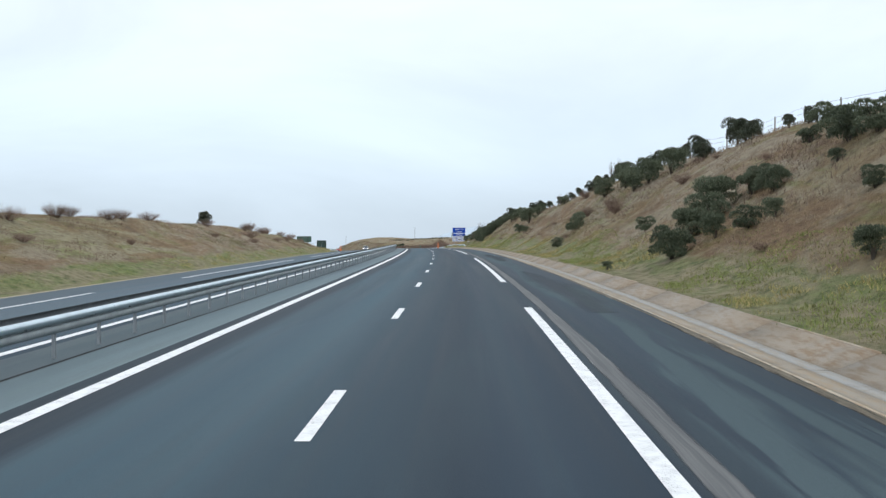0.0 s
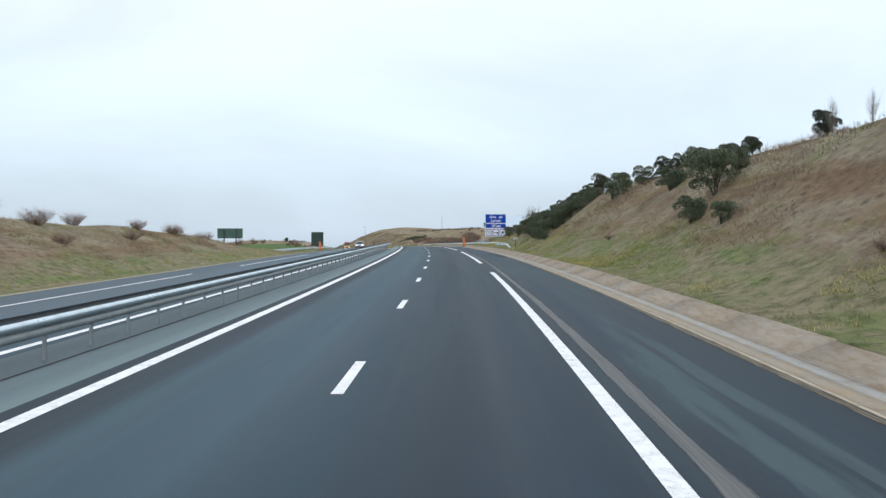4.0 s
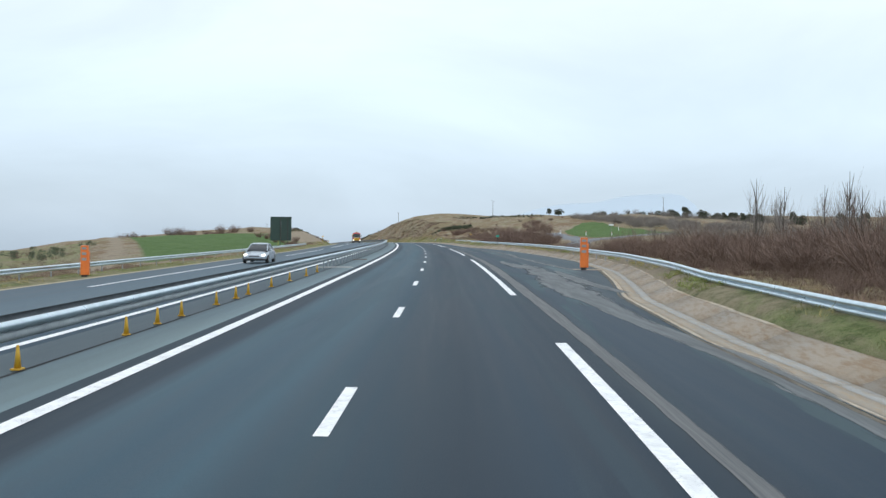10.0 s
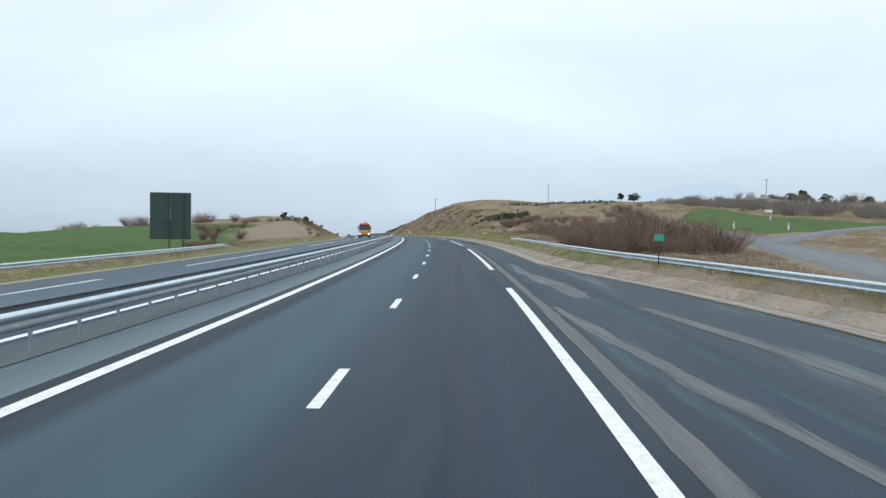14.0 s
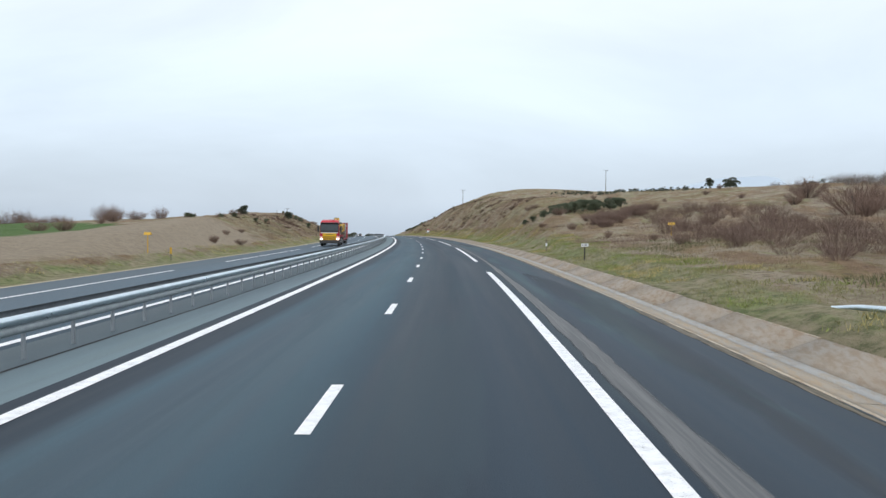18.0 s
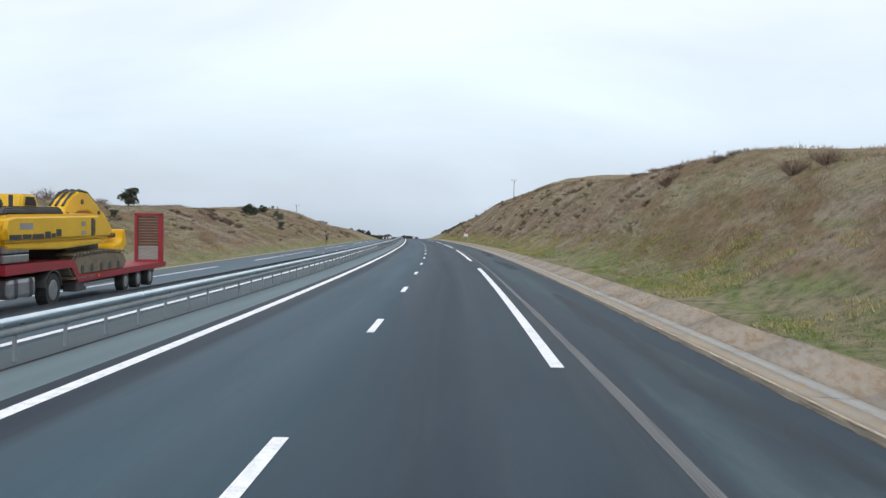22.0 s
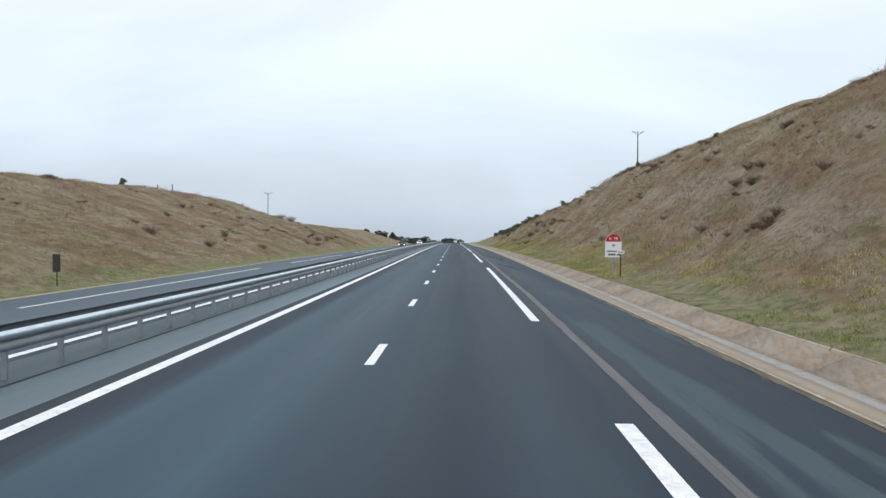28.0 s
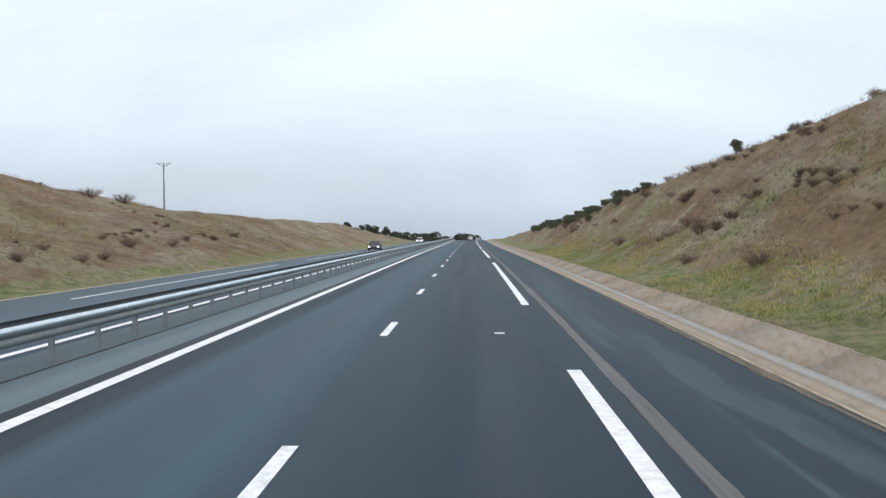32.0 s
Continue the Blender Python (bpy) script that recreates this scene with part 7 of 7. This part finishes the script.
MAT_SALLOW = leafy("yellowed_grass", (0.24, 0.2, 0.07), (0.52, 0.44, 0.2), 0.85)
tufts("yellowed_grass", MAT_SALLOW, s[sallow], lat[sallow], 8, 0.16, 0.4, 0.024, "yellowed winter grass tussocks on the verge", "grass")
s = np.concatenate([rng.uniform(0, 900, 46000), rng.uniform(0, 900, 34000)])
u = rng.uniform(0, 1, len(s))
right = np.arange(len(s)) < 46000
lat = np.where(right, -(11.5 + (reach_right(s) + 5 - 11.5) * u) - (bay(s) - 6.55), 21.3 + (reach_left(s) + 5 - 21.3) * u)
keep = (wave(s, lat, 3.1, 41) + 0.6 * wave(s, lat, 11, 42) > -0.25) & (cover(s, lat)[..., 1] < 0.3) & (cover(s, lat)[..., 2] < 0.3)
tufts("dry_grass", MAT_STRAW, s[keep], lat[keep], 8, 0.16, 0.8, 0.024, "dry straw-coloured grass tufts covering the banks", "grass")
s = np.concatenate([rng.uniform(0, 900, 30000), rng.uniform(0, 900, 22000)])
u = rng.uniform(0, 1, len(s))
right = np.arange(len(s)) < 30000
lat = np.where(right, -(12.0 + (reach_right(s) + 2 - 12.0) * u) - (bay(s) - 6.55), 22.0 + (reach_left(s) + 2 - 22.0) * u)
keep = (wave(s, lat, 4.0, 51) + 0.7 * wave(s, lat, 17, 52) > np.where(s > 560, -0.3, 0.05)) & (cover(s, lat)[..., 1] < 0.3) & (cover(s, lat)[..., 2] < 0.3)
MAT_OLIVE = leafy("olive_grey_grass", (0.075, 0.078, 0.038), (0.2, 0.19, 0.1), 0.88)
odd = wave(s, lat, 9, 61) > 0.25
tufts("olive_grass", MAT_OLIVE, s[keep & odd], lat[keep & odd], 12, 0.2, 1.0, 0.028, "olive-grey winter grass clumps on the banks", "grass")
keep = keep & ~odd
tufts("dead_heath", MAT_HEATH, s[keep], lat[keep], 12, 0.24, 1.0, 0.028, "dark reddish-brown dead heath and bracken clumps", "heath")

# ---- a far ridge, the murk before it put into its pale colour ----
MAT_RIDGE = plain("far_hill_haze_blue", (0.53, 0.615, 0.69), (0.52, 0.605, 0.68), 0.01, 1.0, 0.0, 0.0, 1.0, 0.0)
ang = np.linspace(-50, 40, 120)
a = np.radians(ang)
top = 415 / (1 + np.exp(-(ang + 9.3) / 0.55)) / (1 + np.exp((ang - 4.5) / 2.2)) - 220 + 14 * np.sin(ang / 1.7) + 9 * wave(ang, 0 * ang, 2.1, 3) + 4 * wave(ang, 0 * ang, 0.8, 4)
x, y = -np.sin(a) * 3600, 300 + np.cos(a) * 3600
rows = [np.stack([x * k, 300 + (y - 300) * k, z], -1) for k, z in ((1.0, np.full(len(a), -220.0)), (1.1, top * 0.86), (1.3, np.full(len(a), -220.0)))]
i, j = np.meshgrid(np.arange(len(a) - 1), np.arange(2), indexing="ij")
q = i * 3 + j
tagged(quick("far_ridge", np.stack(rows, 1).reshape(-1, 3), np.stack([q, q + 3, q + 4, q + 1], -1).reshape(-1, 4)[:, ::-1], MAT_RIDGE), "faint far hills with the mist painted into their blue-grey colour", "hills", kind="structure")
